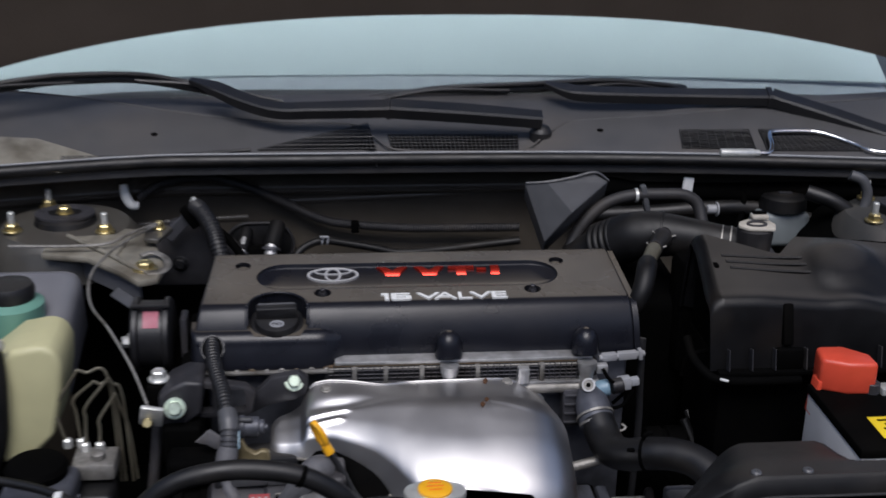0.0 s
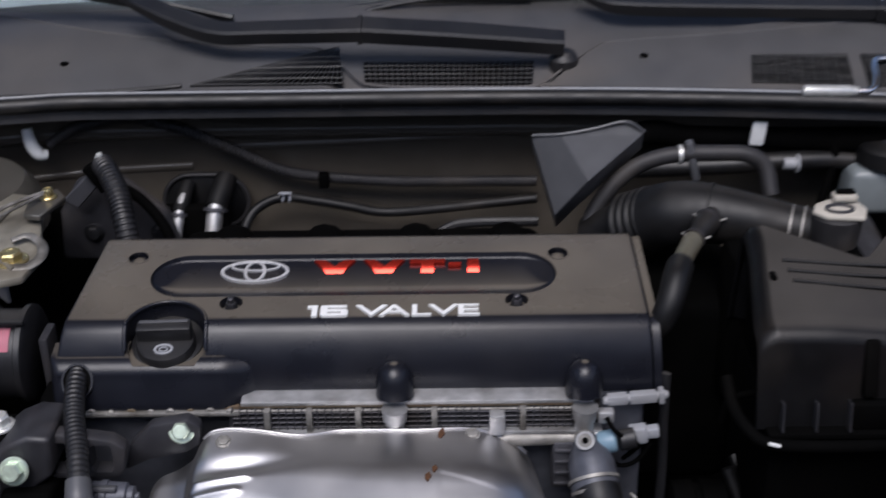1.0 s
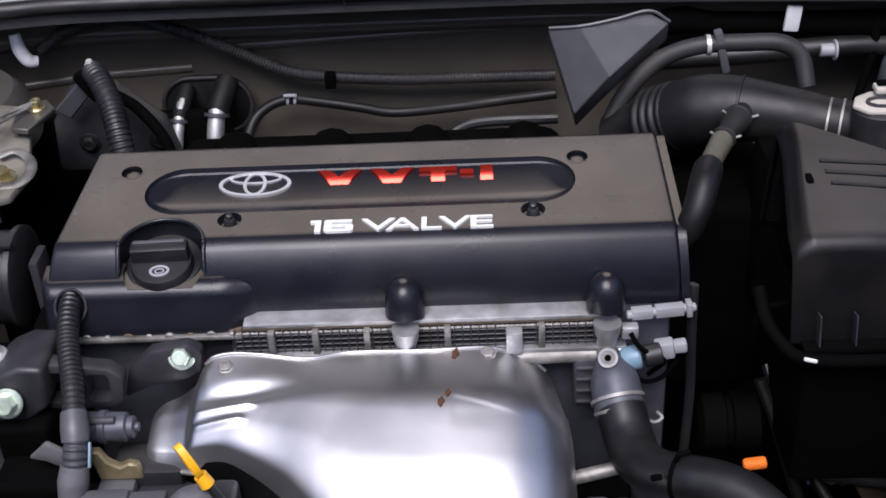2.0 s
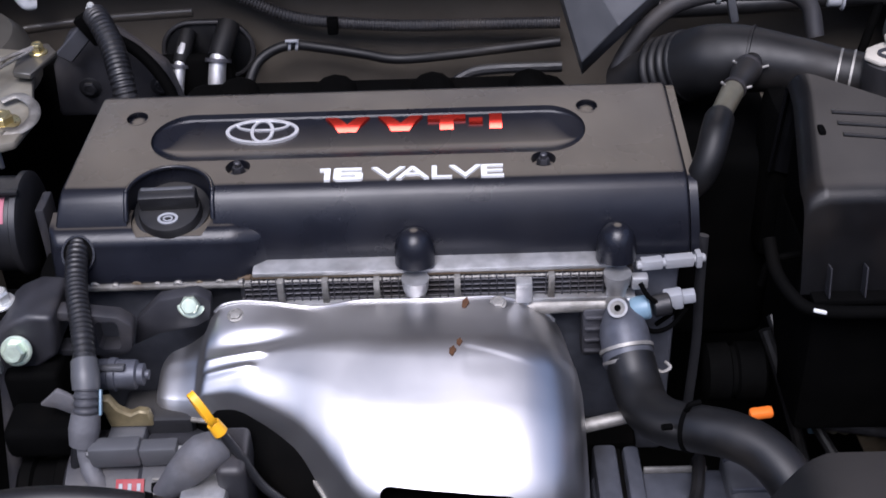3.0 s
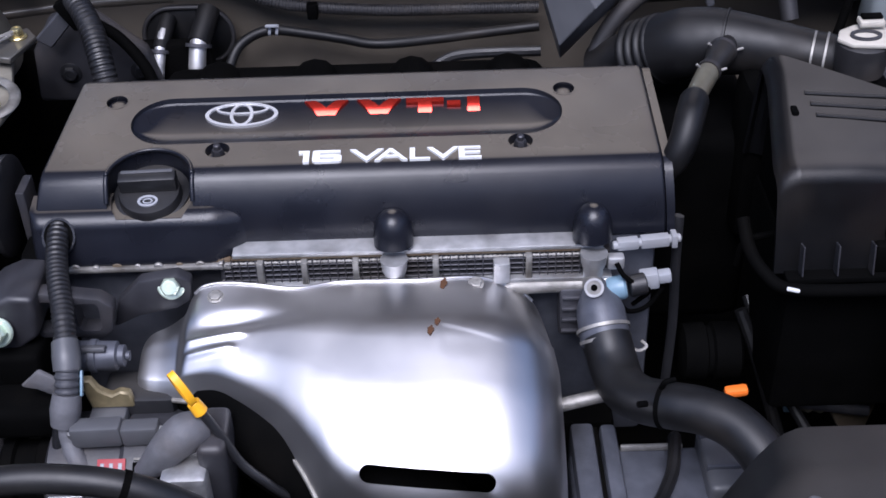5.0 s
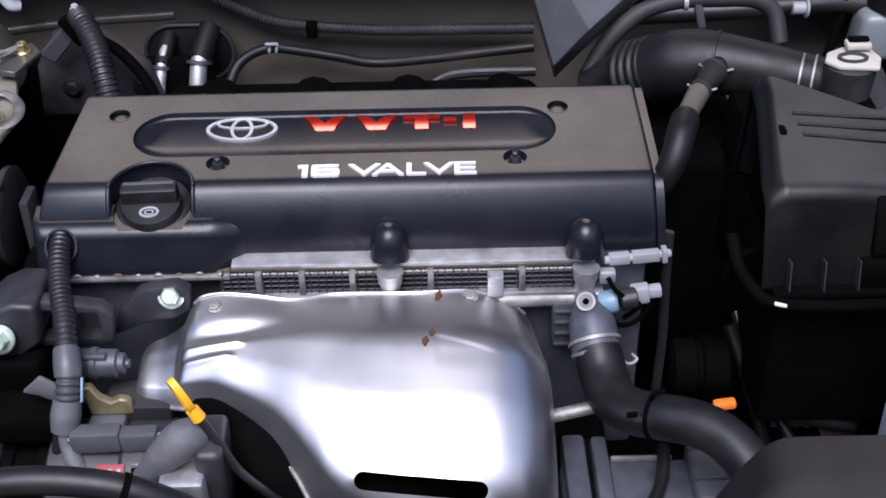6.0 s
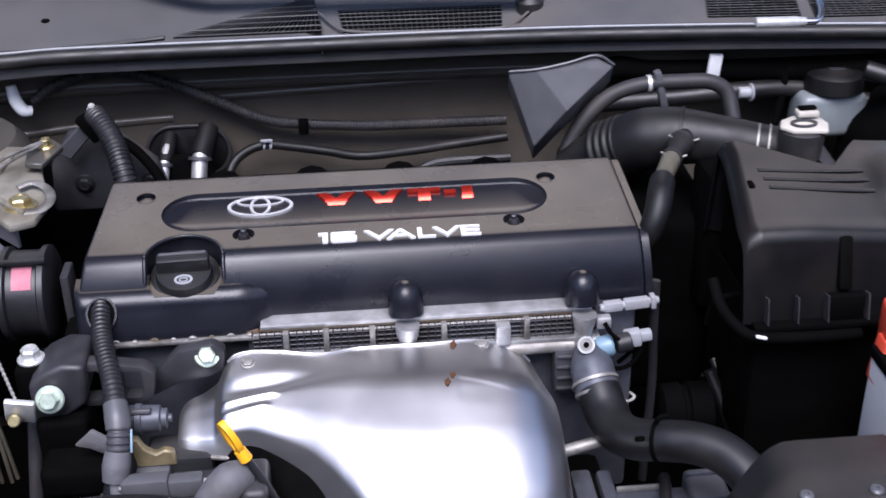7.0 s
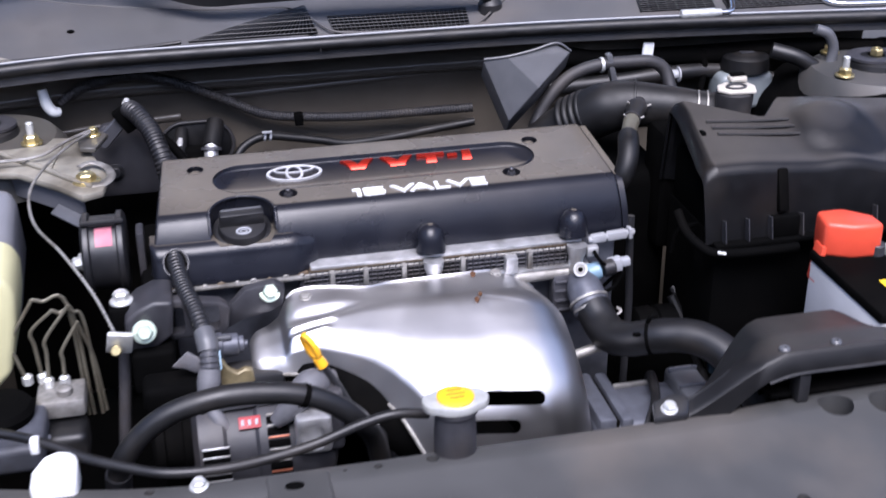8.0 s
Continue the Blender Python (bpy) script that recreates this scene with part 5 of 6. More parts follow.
part("rear_frame", cut(box((-0.116, -0.222, 0.764), (0.036, 0.034, 0.042), 0.005, 2), box((-0.119, -0.240, 0.762), (0.024, 0.034, 0.028), 0.005, 2)), M_CAST, alt, "bright rear frame")
part("end_cover", box((-0.095, -0.200, 0.768), (0.022, 0.05, 0.07), 0.006, 3), M_BRACKET, alt, "black end cover")
part("upper_casting", box((-0.165, -0.135, 0.775), (0.06, 0.04, 0.03), 0.006), M_PLASTIC, alt)
SADDLE = Matrix(((1, 0, 0, 0), (0, 0, -1, 0), (0, 1, 0, 0), (0, 0, 0, 1)))
part("bracket_tab", prism([(-0.2065, 0.814), (-0.197, 0.814), (-0.192, 0.803), (-0.183, 0.797), (-0.176, 0.801), (-0.168, 0.799), (-0.166, 0.784), (-0.201, 0.784)], 0.148, 0.156, SADDLE, 0.0015, 1), M_TAN, alt, "yellowed steel saddle bracket")
part("bracket_block", box((-0.187, -0.158, 0.775), (0.030, 0.018, 0.018), 0.003, 2), M_GREYPLASTIC, alt, "grey block under the saddle")

for o in alt.children:
    o.location += Vector((0.004, 0.0, -0.018))

# ---- front: radiator neck, pipes ----
cap = thing("filler_neck", (0.004, -0.342, 0.80), "radiator filler with a yellow label on its filler neck", "filler neck")
part("neck", turned((0.004, -0.338, 0.755), (0.004, -0.338, 0.9), [(0, 0.019), (0.05, 0.019), (0.07, 0.018), (0.074, 0.021), (0.078, 0.021)], 32), M_DARKCAST, cap, "dull metal filler neck")
bm = prism([(0.030 * math.cos(a) * (1 if abs(math.cos(a)) > 0.8 else 0.82), 0.020 * math.sin(a)) for a in [2 * math.pi * k / 40 for k in range(40)]], 0.833, 0.8415, pose(0.004, -0.340, 0), 0.002, 2)
part("cap_body", bm, M_ZINC, cap, "pressed zinc cap with two wings")
cap_label = part("cap_label", turned((0.004, -0.340, 0.8405), (0.004, -0.340, 0.9), [(0, 0.0165), (0.003, 0.0165), (0.0045, 0.014), (0.0047, 0.006)], 32), M_YELLOW, cap, "orange-yellow warning label")
for k in range(3):
    part("label_bar", box((0.004, -0.346 + 0.006 * k, 0.8455), (0.017 - 0.004 * abs(k - 1), 0.0016, 0.0008), 0.0002), M_ORANGE, cap_label)

for o in cap.children:
    o.location += Vector((-0.003, -0.029, 0.016))

ch = thing("coolant_hose", (-0.17, -0.31, 0.72), "thick black rubber hose arching over the alternator", "hose")
part("hose", tube([(-0.300, -0.30, 0.74), (-0.296, -0.312, 0.785), (-0.278, -0.315, 0.818), (-0.247, -0.315, 0.842), (-0.205, -0.315, 0.853), (-0.165, -0.315, 0.853), (-0.126, -0.315, 0.845), (-0.096, -0.313, 0.827), (-0.076, -0.308, 0.805), (-0.06, -0.29, 0.77), (-0.05, -0.27, 0.72)], 0.0102, n=20), M_RUBBER, ch, "", 60)
part("sleeve", tube([(-0.2985, -0.305, 0.762), (-0.296, -0.312, 0.785)], 0.0118, n=20), M_PLASTIC, ch, "black end sleeve", 60)
part("clip", oval_ring(0, 0, 0.0112, 0.0112, 0.0014, 0, 0.005, span((-0.128, -0.315, 0.8455), (-0.11, -0.314, 0.837)), 24), M_DULLSHADE, ch, "black hose clip")
solo("overflow_hose", tube([(-0.018, -0.342, 0.826), (-0.049, -0.345, 0.832), (-0.080, -0.345, 0.826), (-0.121, -0.348, 0.814), (-0.162, -0.352, 0.808), (-0.205, -0.358, 0.808), (-0.250, -0.357, 0.81), (-0.283, -0.342, 0.81), (-0.322, -0.317, 0.81), (-0.352, -0.294, 0.812), (-0.390, -0.268, 0.812), (-0.45, -0.24, 0.81)], 0.0047, n=14), M_RUBBER, "thin black overflow hose along the crossmember", "hose", angle=60)
for x, y, r in ((-0.226, -0.372, 0.0085), (0.2065, -0.362, 0.0085)):
    b = thing("crossmember_bolt", (x, y, 0.803), "bright zinc bolt in the crossmember", "bolt", "crossmember bolts")
    part("head", hexagon((x, y, 0.803 if x < 0 else 0.809), (0, -0.12, 1), r * 0.75, 0.007, 1.3), M_ZINC, b)
solo("hose_clip", box((-0.366, -0.290, 0.812), (0.008, 0.012, 0.014), 0.002), M_WHITE, "small white hose clip", "clip")
solo("headlamp_corner", prism([(-0.366, -0.36), (-0.327, -0.36), (-0.327, -0.321), (-0.333, -0.311), (-0.346, -0.308), (-0.358, -0.315), (-0.366, -0.335)], 0.79, 0.817, None, 0.006, 3), M_WHITE, "white plastic corner of a headlamp housing", "headlamp")

# air duct over the radiator
duct = thing("intake_duct", (0.36, -0.33, 0.79), "dull black plastic air intake duct bolted to the crossmember", "air duct")


def duct_top(x):
    return 0.80 + 0.056 * smooth((x - 0.2) / 0.125)


rows = []
for i in range(40):
    x = 0.196 + 0.40 * i / 39
    z = duct_top(x)
    back = -0.344 + 0.067 * smooth((x - 0.225) / 0.11)
    drop = 0.03 * smooth((x - 0.41) / 0.05)
    edge = 0.8 + (0.843 - 0.8) * smooth((x - 0.215) / 0.12) - drop
    rows.append([(x, -0.372, z - 0.019 - 0.012 * (1 - smooth((x - 0.24) / 0.06))), (x, -0.368, z - 0.003), (x, -0.364, z), (x, -0.352, z - 0.001), (x, -0.350 + 0.1 * (back + 0.350), z + 0.001), (x, -0.350 + 0.4 * (back + 0.350), z * 0.4 + edge * 0.6 + 0.004), (x, -0.350 + 0.85 * (back + 0.350), edge + 0.003), (x, back, edge), (x, back + 0.004, edge - 0.03)])
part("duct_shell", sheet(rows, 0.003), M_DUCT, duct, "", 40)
part("foot", prism([(0.188, -0.372), (0.222, -0.372), (0.235, -0.345), (0.222, -0.335), (0.196, -0.345)], 0.80, 0.809, None, 0.003, 2), M_PLASTIC, duct)
part("rib", box((0.337, -0.362, 0.818), (0.012, 0.02, 0.03), 0.002), M_PLASTIC, duct)
part("inner_floor", along_x([(-0.36, 0.803), (-0.36, 0.808), (-0.29, 0.80), (-0.29, 0.795)], 0.31, 0.60, 0.001), M_DULLSHADE, duct)
part("rear_wall", along_x([(-0.30, 0.74), (-0.30, 0.83), (-0.295, 0.83), (-0.295, 0.74)], 0.33, 0.60, 0.001), M_DULLSHADE, duct)
for x in (0.3195, 0.372):
    z = duct_top(x)
    part("rivet", turned((x, -0.357, z - 0.002), (x, -0.357, z + 1), [(0, 0.0055), (0.003, 0.0055), (0.0045, 0.004), (0.0045, 0.002), (0.003, 0.0018)], 20), M_GREYPLASTIC, duct, "grey push rivet")
part("seam_strip", tube([(x, -0.373, duct_top(x) - 0.0195) for x in (0.30, 0.33, 0.4, 0.5, 0.59)], 0.0016, n=8), M_PLASTIC, duct)

# ---- right side: air cleaner, battery ----
airbox = thing("air_cleaner", (0.5, -0.02, 0.7), "black plastic air cleaner housing with a moulded lid", "air filter box")


def lid_top(x, y):
    bump = 0.015 * math.exp(-(((x - 0.535) / 0.045) ** 2 + ((y + 0.02) / 0.045) ** 2) ** 2)
    return 0.924 + 0.030 * clamp01((y + 0.067) / 0.115) ** 0.9 - 0.10 * max(0.0, x - 0.42) * clamp01((0.0 - y) / 0.06) + bump


def lid_rear(x):
    if x < 0.37:
        return 0.056 - 0.6 * (0.37 - x)
    if x < 0.462:
        return 0.056 - 0.052 * (x - 0.37) / 0.092
    if x < 0.494:
        return 0.004 + 0.038 * (x - 0.462) / 0.032
    return 0.042 - 0.16 * (x - 0.494)


rows = []
xs = [0.364 + 0.002 * k for k in range(12)] + [0.387 + 0.0077 * k for k in range(50)]
for x in xs:
    lift = clamp01((x - 0.364) / 0.014) ** 0.5
    r = lid_rear(x)
    row = [(x - 0.004, r + 0.012, 0.85), (x, r + 0.006, lid_top(x, r) - 0.006 - 0.012 * (1 - lift))]
    for k in range(15):
        y = r - (r + 0.064) * k / 14
        row.append((x, y, lid_top(x, y) - 0.014 * (1 - lift)))
    z0 = lid_top(x, -0.066) - 0.014 * (1 - lift)
    row += [(x, -0.066 - 0.018 * math.sin(a), z0 - 0.018 + 0.018 * math.cos(a)) for a in [math.radians(12.5 * k) for k in range(1, 7)]]
    row += [(x + 0.001, -0.091, 0.868), (x + 0.002, -0.0955, 0.842), (x + 0.002, -0.0965, 0.836)]
    row = [(px - 0.012 * clamp01((0.03 - py) / 0.09) * clamp01(1 - (x - 0.364) / 0.12), py, pz) for px, py, pz in row]
    rows.append(row)
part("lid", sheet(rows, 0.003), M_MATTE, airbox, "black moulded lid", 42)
# side wall and lower case blacker than the lid: their shade is painted in
part("side_wall", box((0.380, -0.008, 0.860), (0.012, 0.12, 0.070), 0.003, 2), M_DULLSHADE, airbox)
part("lower_case", box((0.56, -0.015, 0.755), (0.38, 0.145, 0.16), 0.008, 2), M_DULLSHADE, airbox, "lower case, blackened for the shade under the lid")
for k in range(3):
    y = 0.004 - 0.0125 * k
    part("lid_rib", tube([(0.388 + 0.002 * k, y, lid_top(0.39, y) + 0.0005), (0.44, y - 0.006, lid_top(0.44, y - 0.006) + 0.0005), (0.486 + 0.0015 * k, y - 0.012, lid_top(0.486, y - 0.012) + 0.0005)], 0.0022, n=10), M_MATTE, airbox, "low moulded rib")
for x in (0.374, 0.402, 0.430, 0.468, 0.51, 0.56):
    part("fin", box((x, -0.099, 0.851), (0.0014, 0.012, 0.026), 0.0005, 1, turn=(-14, 0, 0)), M_BRACKET, airbox)
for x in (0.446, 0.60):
    clip = part("clip", box((x, -0.086, 0.890), (0.013, 0.012, 0.050), 0.003, turn=(-18, 0, 0)), M_DULLSHADE, airbox, "black spring clip")
    part("clip_catch", box((x + 0.002, -0.097, 0.851), (0.034, 0.012, 0.026), 0.003), M_DULLSHADE, clip)
# lip takes the same black for the shade along the joint
part("lip", along_x([(-0.108, 0.833), (-0.108, 0.8385), (-0.08, 0.8385), (-0.08, 0.833)], 0.362, 0.74, 0.001), M_DULLSHADE, airbox, "joint lip")
# rear block also blacks out the gap towards the firewall
part("rear_case", box((0.425, 0.095, 0.83), (0.13, 0.06, 0.16), 0.012, 2), M_DULLSHADE, airbox, "black rear of the case, filling the gap with shade")
part("side_clip", box((0.376, -0.015, 0.934), (0.006, 0.012, 0.014), 0.002), M_DULLSHADE, airbox)
part("bracket_wire", tube([(0.340, -0.035, 0.80), (0.342, -0.04, 0.825), (0.350, -0.045, 0.835), (0.366, -0.045, 0.838)], 0.003, n=8), M_DULLSHADE, airbox, "black wire clip")
part("bracket_pipe", tube([(0.335, -0.055, 0.862), (0.338, -0.075, 0.846), (0.347, -0.095, 0.836), (0.362, -0.108, 0.830), (0.40, -0.112, 0.829), (0.46, -0.112, 0.829)], 0.0055, n=12), M_DULLSHADE, airbox)
part("white_tab", box((0.366, -0.1145, 0.833), (0.011, 0.003, 0.003), 0.001, turn=(0, 16, 0)), M_WHITE, airbox, "small white tab")

sensor = thing("air_flow_sensor", (0.455, 0.08, 0.92), "air flow sensor with a cream plug top", "sensor")
part("sensor_body", turned((0.455, 0.075, 0.93), (0.455, 0.075, 0.96), [(0, 0.021), (0.02, 0.023), (0.028, 0.023), (0.03, 0.02)], 24), M_OLDRUBBER, sensor)
part("sensor_top", prism([(0.430, 0.070), (0.440, 0.058), (0.474, 0.054), (0.481, 0.074), (0.476, 0.095), (0.452, 0.096), (0.436, 0.086)], 0.960, 0.9645, None, 0.002, 2), M_CREAMPLASTIC, sensor, "cream moulded top")
part("seal", oval_ring(0.455, 0.072, 0.0135, 0.0095, 0.003, 0.9645, 0.9665, Matrix.Identity(4), 28), M_DARKCAST, sensor, "dull ring in the top")
plug = part("plug", box((0.463, 0.088, 0.970), (0.022, 0.014, 0.006), 0.002), M_CREAMPLASTIC, sensor)
part("plug_catch", box((0.463, 0.089, 0.975), (0.018, 0.008, 0.003), 0.001), M_DULLSHADE, plug)

for o in sensor.children:
    o.location.z -= 0.006

elbow = thing("intake_hose", (0.34, 0.15, 0.88), "ribbed black rubber air intake hose", "intake hose")
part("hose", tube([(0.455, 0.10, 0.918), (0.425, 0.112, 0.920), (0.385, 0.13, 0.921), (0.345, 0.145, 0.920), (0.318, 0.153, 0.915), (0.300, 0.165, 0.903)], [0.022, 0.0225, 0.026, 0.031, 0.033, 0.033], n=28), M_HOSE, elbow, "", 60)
for k in range(4):
    d = Vector((-0.66, 0.55, -0.5)).normalized()
    c = Vector((0.301, 0.165, 0.904)) + d * (0.0098 * k)
    part("bellows_ring", turned(c, c + d, [(-0.0062, 0.027), (-0.004, 0.0318), (-0.0015, 0.0342), (0.0015, 0.0342), (0.004, 0.0318), (0.0062, 0.027)], 36), M_HOSE, elbow, "", 60)
for c, d, r in (((0.352, 0.1425, 0.9205), (-0.93, 0.34, 0.0), 0.0310),):
    part("hose_band", turned(c, Vector(c) + Vector(d), [(-0.002, r - 0.003), (-0.001, r + 0.0006), (0.001, r + 0.0006), (0.002, r - 0.003)], 36), M_HOSE, elbow, "raised band")
part("end", rod((0.282, 0.184, 0.888), (0.25, 0.21, 0.86), 0.027), M_RUBBER, elbow)
for x in (0.423, 0.4335):
    part("clamp", oval_ring(0, 0, 0.0244, 0.0244, 0.0020, 0, 0.0020, span((x, 0.106 + 0.36 * (0.437 - x), 0.919), (x + 0.03, 0.095 + 0.36 * (0.437 - x), 0.9185)), 32), M_OLDCAST, elbow, "wire hose clamp")

pcv = thing("breather_hose", (0.3, 0.0, 0.88), "black breather hose with spring clamps on a metal pipe", "breather hose")
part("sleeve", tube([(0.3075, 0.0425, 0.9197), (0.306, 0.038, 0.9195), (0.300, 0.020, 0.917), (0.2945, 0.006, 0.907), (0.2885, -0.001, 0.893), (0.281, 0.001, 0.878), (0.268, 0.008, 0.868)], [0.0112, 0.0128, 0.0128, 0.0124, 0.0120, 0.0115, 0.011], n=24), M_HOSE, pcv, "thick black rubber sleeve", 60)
part("pipe", turned((0.304, 0.036, 0.919), (0.3249, 0.0786, 0.9252), [(0, 0.0088), (0.044, 0.0100), (0.047, 0.0094), (0.050, 0.0090)], 24), M_PIPE, pcv, "worn brown-grey metal pipe")
part("joint", turned((0.3249, 0.0786, 0.9252), (0.3449, 0.1137, 0.9281), [(0, 0.0082), (0.006, 0.0085), (0.018, 0.0100), (0.030, 0.0128), (0.041, 0.0125), (0.043, 0.0108), (0.060, 0.0108)], 24), M_RUBBER, pcv, "black tapered joint")
for a, b, r in (((0.3249, 0.0786, 0.9252), (0.3449, 0.1137, 0.9281), 0.0108), ((0.3425, 0.1095, 0.9278), (0.3549, 0.1312, 0.9296), 0.0128)):
    clamp = part("clamp", oval_ring(0, 0, r, r, 0.0016, 0, 0.0042, span(a, b), 28), M_DARKCAST, pcv, "dull zinc spring clamp")
    for turn in (2.4, 0.2):
        c = Vector(a) + Vector((math.cos(turn) * r, -0.3 * math.sin(turn) * r, math.sin(turn) * r * 0.8))
        part("clamp_ear", rod(c, c + (c - Vector(a)) * 0.5 + Vector((0, 0, 0.001)), 0.0013), M_OLDCAST, clamp)

vac = thing("vacuum_hose", (0.34, 0.22, 0.86), "black vacuum hose held by a bracket", "hose")
part("hose", tube([(0.239, 0.20, 0.862), (0.246, 0.21, 0.888), (0.268, 0.217, 0.919), (0.295, 0.22, 0.940), (0.329, 0.22, 0.950), (0.369, 0.22, 0.951), (0.403, 0.22, 0.949), (0.422, 0.217, 0.936), (0.428, 0.205, 0.91)], 0.0085, n=18), M_OLDRUBBER, vac, "", 60)
part("end_fitting", rod((0.238, 0.198, 0.852), (0.239, 0.20, 0.866), 0.006), M_BRASS, vac, "yellow metal fitting")
part("bracket", box((0.347, 0.218, 0.944), (0.008, 0.012, 0.044), 0.002, turn=(0, -14, 0)), M_GREYPLASTIC, vac, "dark clip bracket")
part("clip", oval_ring(0, 0, 0.010, 0.010, 0.0014, 0, 0.004, span((0.332, 0.22, 0.950), (0.36, 0.22, 0.951)), 20), M_ZINC, vac, "bright clip")

gbox = thing("angled_cover", (0.23, 0.23, 0.87), "faceted grey plastic cover in front of the firewall", "plastic cover")
A, B, D, E, G, H = (0.184, 0.258, 0.956), (0.207, 0.209, 0.887), (0.237, 0.1767, 0.942), (0.301, 0.250, 0.961), (0.281, 0.250, 0.973), (0.216, 0.250, 0.960)
bm = bmesh.new()
v = [bm.verts.new(q) for q in (A, B, D, E, G, H)]
w = [bm.verts.new((q[0] + 0.004, q[1] + 0.03, q[2] - 0.03)) for q in (A, B, D, E, G, H)]
bm.faces.new((v[0], v[1], v[2], v[5]))
bm.faces.new((v[5], v[2], v[3], v[4]))
for a, b in ((0, 1), (1, 2), (2, 3), (3, 4), (4, 5), (5, 0)):
    bm.faces.new((v[a], v[b], w[b], w[a]))
bm.faces.new(w[::-1])
bmesh.ops.recalc_face_normals(bm, faces=bm.faces)
round_edges(bm, 0.0018, 2)
part("cover", bm, M_GREYPLASTIC, gbox, "", 25)
part("edge_lip", tube([(0.185, 0.256, 0.958), (0.216, 0.249, 0.962), (0.250, 0.249, 0.968), (0.281, 0.249, 0.975), (0.301, 0.249, 0.963)], 0.0016, n=8, res=4), M_GREYPLASTIC, gbox)

battery = thing("car_battery", (0.54, -0.25, 0.66), "grey-white car battery with a black top", "battery")
part("case", box((0.531, -0.235, 0.755), (0.166, 0.15, 0.17), 0.005, 2), M_BATTERY, battery, "grey-white battery case")
part("top", box((0.531, -0.235, 0.844), (0.168, 0.152, 0.012), 0.003, 2), M_DULLSHADE, battery, "black battery top")
bat_label = part("label", box((0.533, -0.268, 0.8512), (0.105, 0.045, 0.001), 0.0003), M_YELLOWPAINT, battery, "yellow warning label")
for k in range(4):
    part("label_bar", box((0.531, -0.254 - 0.009 * k, 0.8521), (0.085 - 0.01 * (k % 2), 0.003, 0.0006), 0.0001), M_DULLSHADE, bat_label)
post = part("terminal", rod((0.512, -0.185, 0.845), (0.512, -0.185, 0.862), 0.009), M_DARKCAST, battery)
part("clamp", box((0.545, -0.187, 0.852), (0.05, 0.018, 0.012), 0.002), M_ZINC, post, "bright terminal clamp")
red = thing("terminal_cover", (0.49, -0.16, 0.845), "red plastic battery terminal cover, slightly askew", "terminal cover")
bm = prism([(0.453, -0.176), (0.459, -0.142), (0.490, -0.142), (0.514, -0.166), (0.514, -0.192), (0.481, -0.190)], 0.848, 0.888, None, 0.005, 3)
part("cap", bm, M_REDPLASTIC, red)
part("flap", box((0.453, -0.168, 0.838), (0.006, 0.02, 0.045), 0.002, turn=(0, 6, 0)), M_REDPLASTIC, red)

# ---- firewall things ----
fh = thing("firewall_hose", (0, 0.38, 0.84), "ribbed black hose clipped along the firewall", "hose")
part("hose", tube([(-0.366, 0.378, 0.902), (-0.350, 0.382, 0.912), (-0.329, 0.384, 0.922), (-0.276, 0.384, 0.932), (-0.226, 0.384, 0.922), (-0.164, 0.386, 0.895), (-0.102, 0.388, 0.863), (-0.053, 0.388, 0.853), (0.029, 0.388, 0.846), (0.11, 0.388, 0.845), (0.20, 0.384, 0.846)], 0.0068, n=14, ridge=0.0006, pitch=0.0036), M_OLDRUBBER, fh, "", 25)
part("white_end", tube([(-0.384, 0.365, 0.928), (-0.381, 0.362, 0.911), (-0.374, 0.362, 0.898), (-0.366, 0.366, 0.895)], [0.006, 0.0075, 0.0075, 0.006], n=16), M_WHITE, fh, "white plastic elbow end")
part("clip", box((-0.05, 0.378, 0.853), (0.012, 0.012, 0.018), 0.002), M_DULLSHADE, fh)
sh = thing("fuel_hose", (0, 0.37, 0.8), "thin black hose with a white clamp", "hose")
part("hose", tube([(-0.15, 0.33, 0.77), (-0.145, 0.35, 0.80), (-0.132, 0.368, 0.82), (-0.101, 0.376, 0.832), (-0.06, 0.378, 0.826), (-0.02, 0.378, 0.818), (0.02, 0.378, 0.810), (0.084, 0.378, 0.814), (0.13, 0.376, 0.82), (0.20, 0.372, 0.829)], 0.0058, n=14), M_HOSE, sh, "", 60)
for x in (-0.101, -0.093):
    part("clamp", oval_ring(0, 0, 0.0064, 0.0064, 0.0016, 0, 0.003, span((x, 0.376, 0.832), (x + 0.04, 0.378, 0.826)), 20), M_PALEGREY, sh, "bright wire clamp")
part("clamp_bar", box((-0.096, 0.368, 0.841), (0.014, 0.004, 0.003), 0.001), M_PALEGREY, sh)
heater = thing("heater_pipes", (-0.19, 0.37, 0.78), "two metal heater pipes through a black grommet", "heater pipes")
part("grommet", prism(stadium(-0.242, -0.142, 0.790, 0.858, 10), -0.397, -0.386, Matrix(((1, 0, 0, 0), (0, 0, -1, 0), (0, 1, 0, 0), (0, 0, 0, 1))), 0.003, 2), M_RUBBER, heater, "black rubber grommet plate")
part("grommet_rim", tube([(x, 0.3855, z) for x, z in stadium(-0.242, -0.142, 0.790, 0.858, 10)] , 0.0028, n=8, res=2), M_OLDRUBBER, heater, "raised grommet rim", 60)
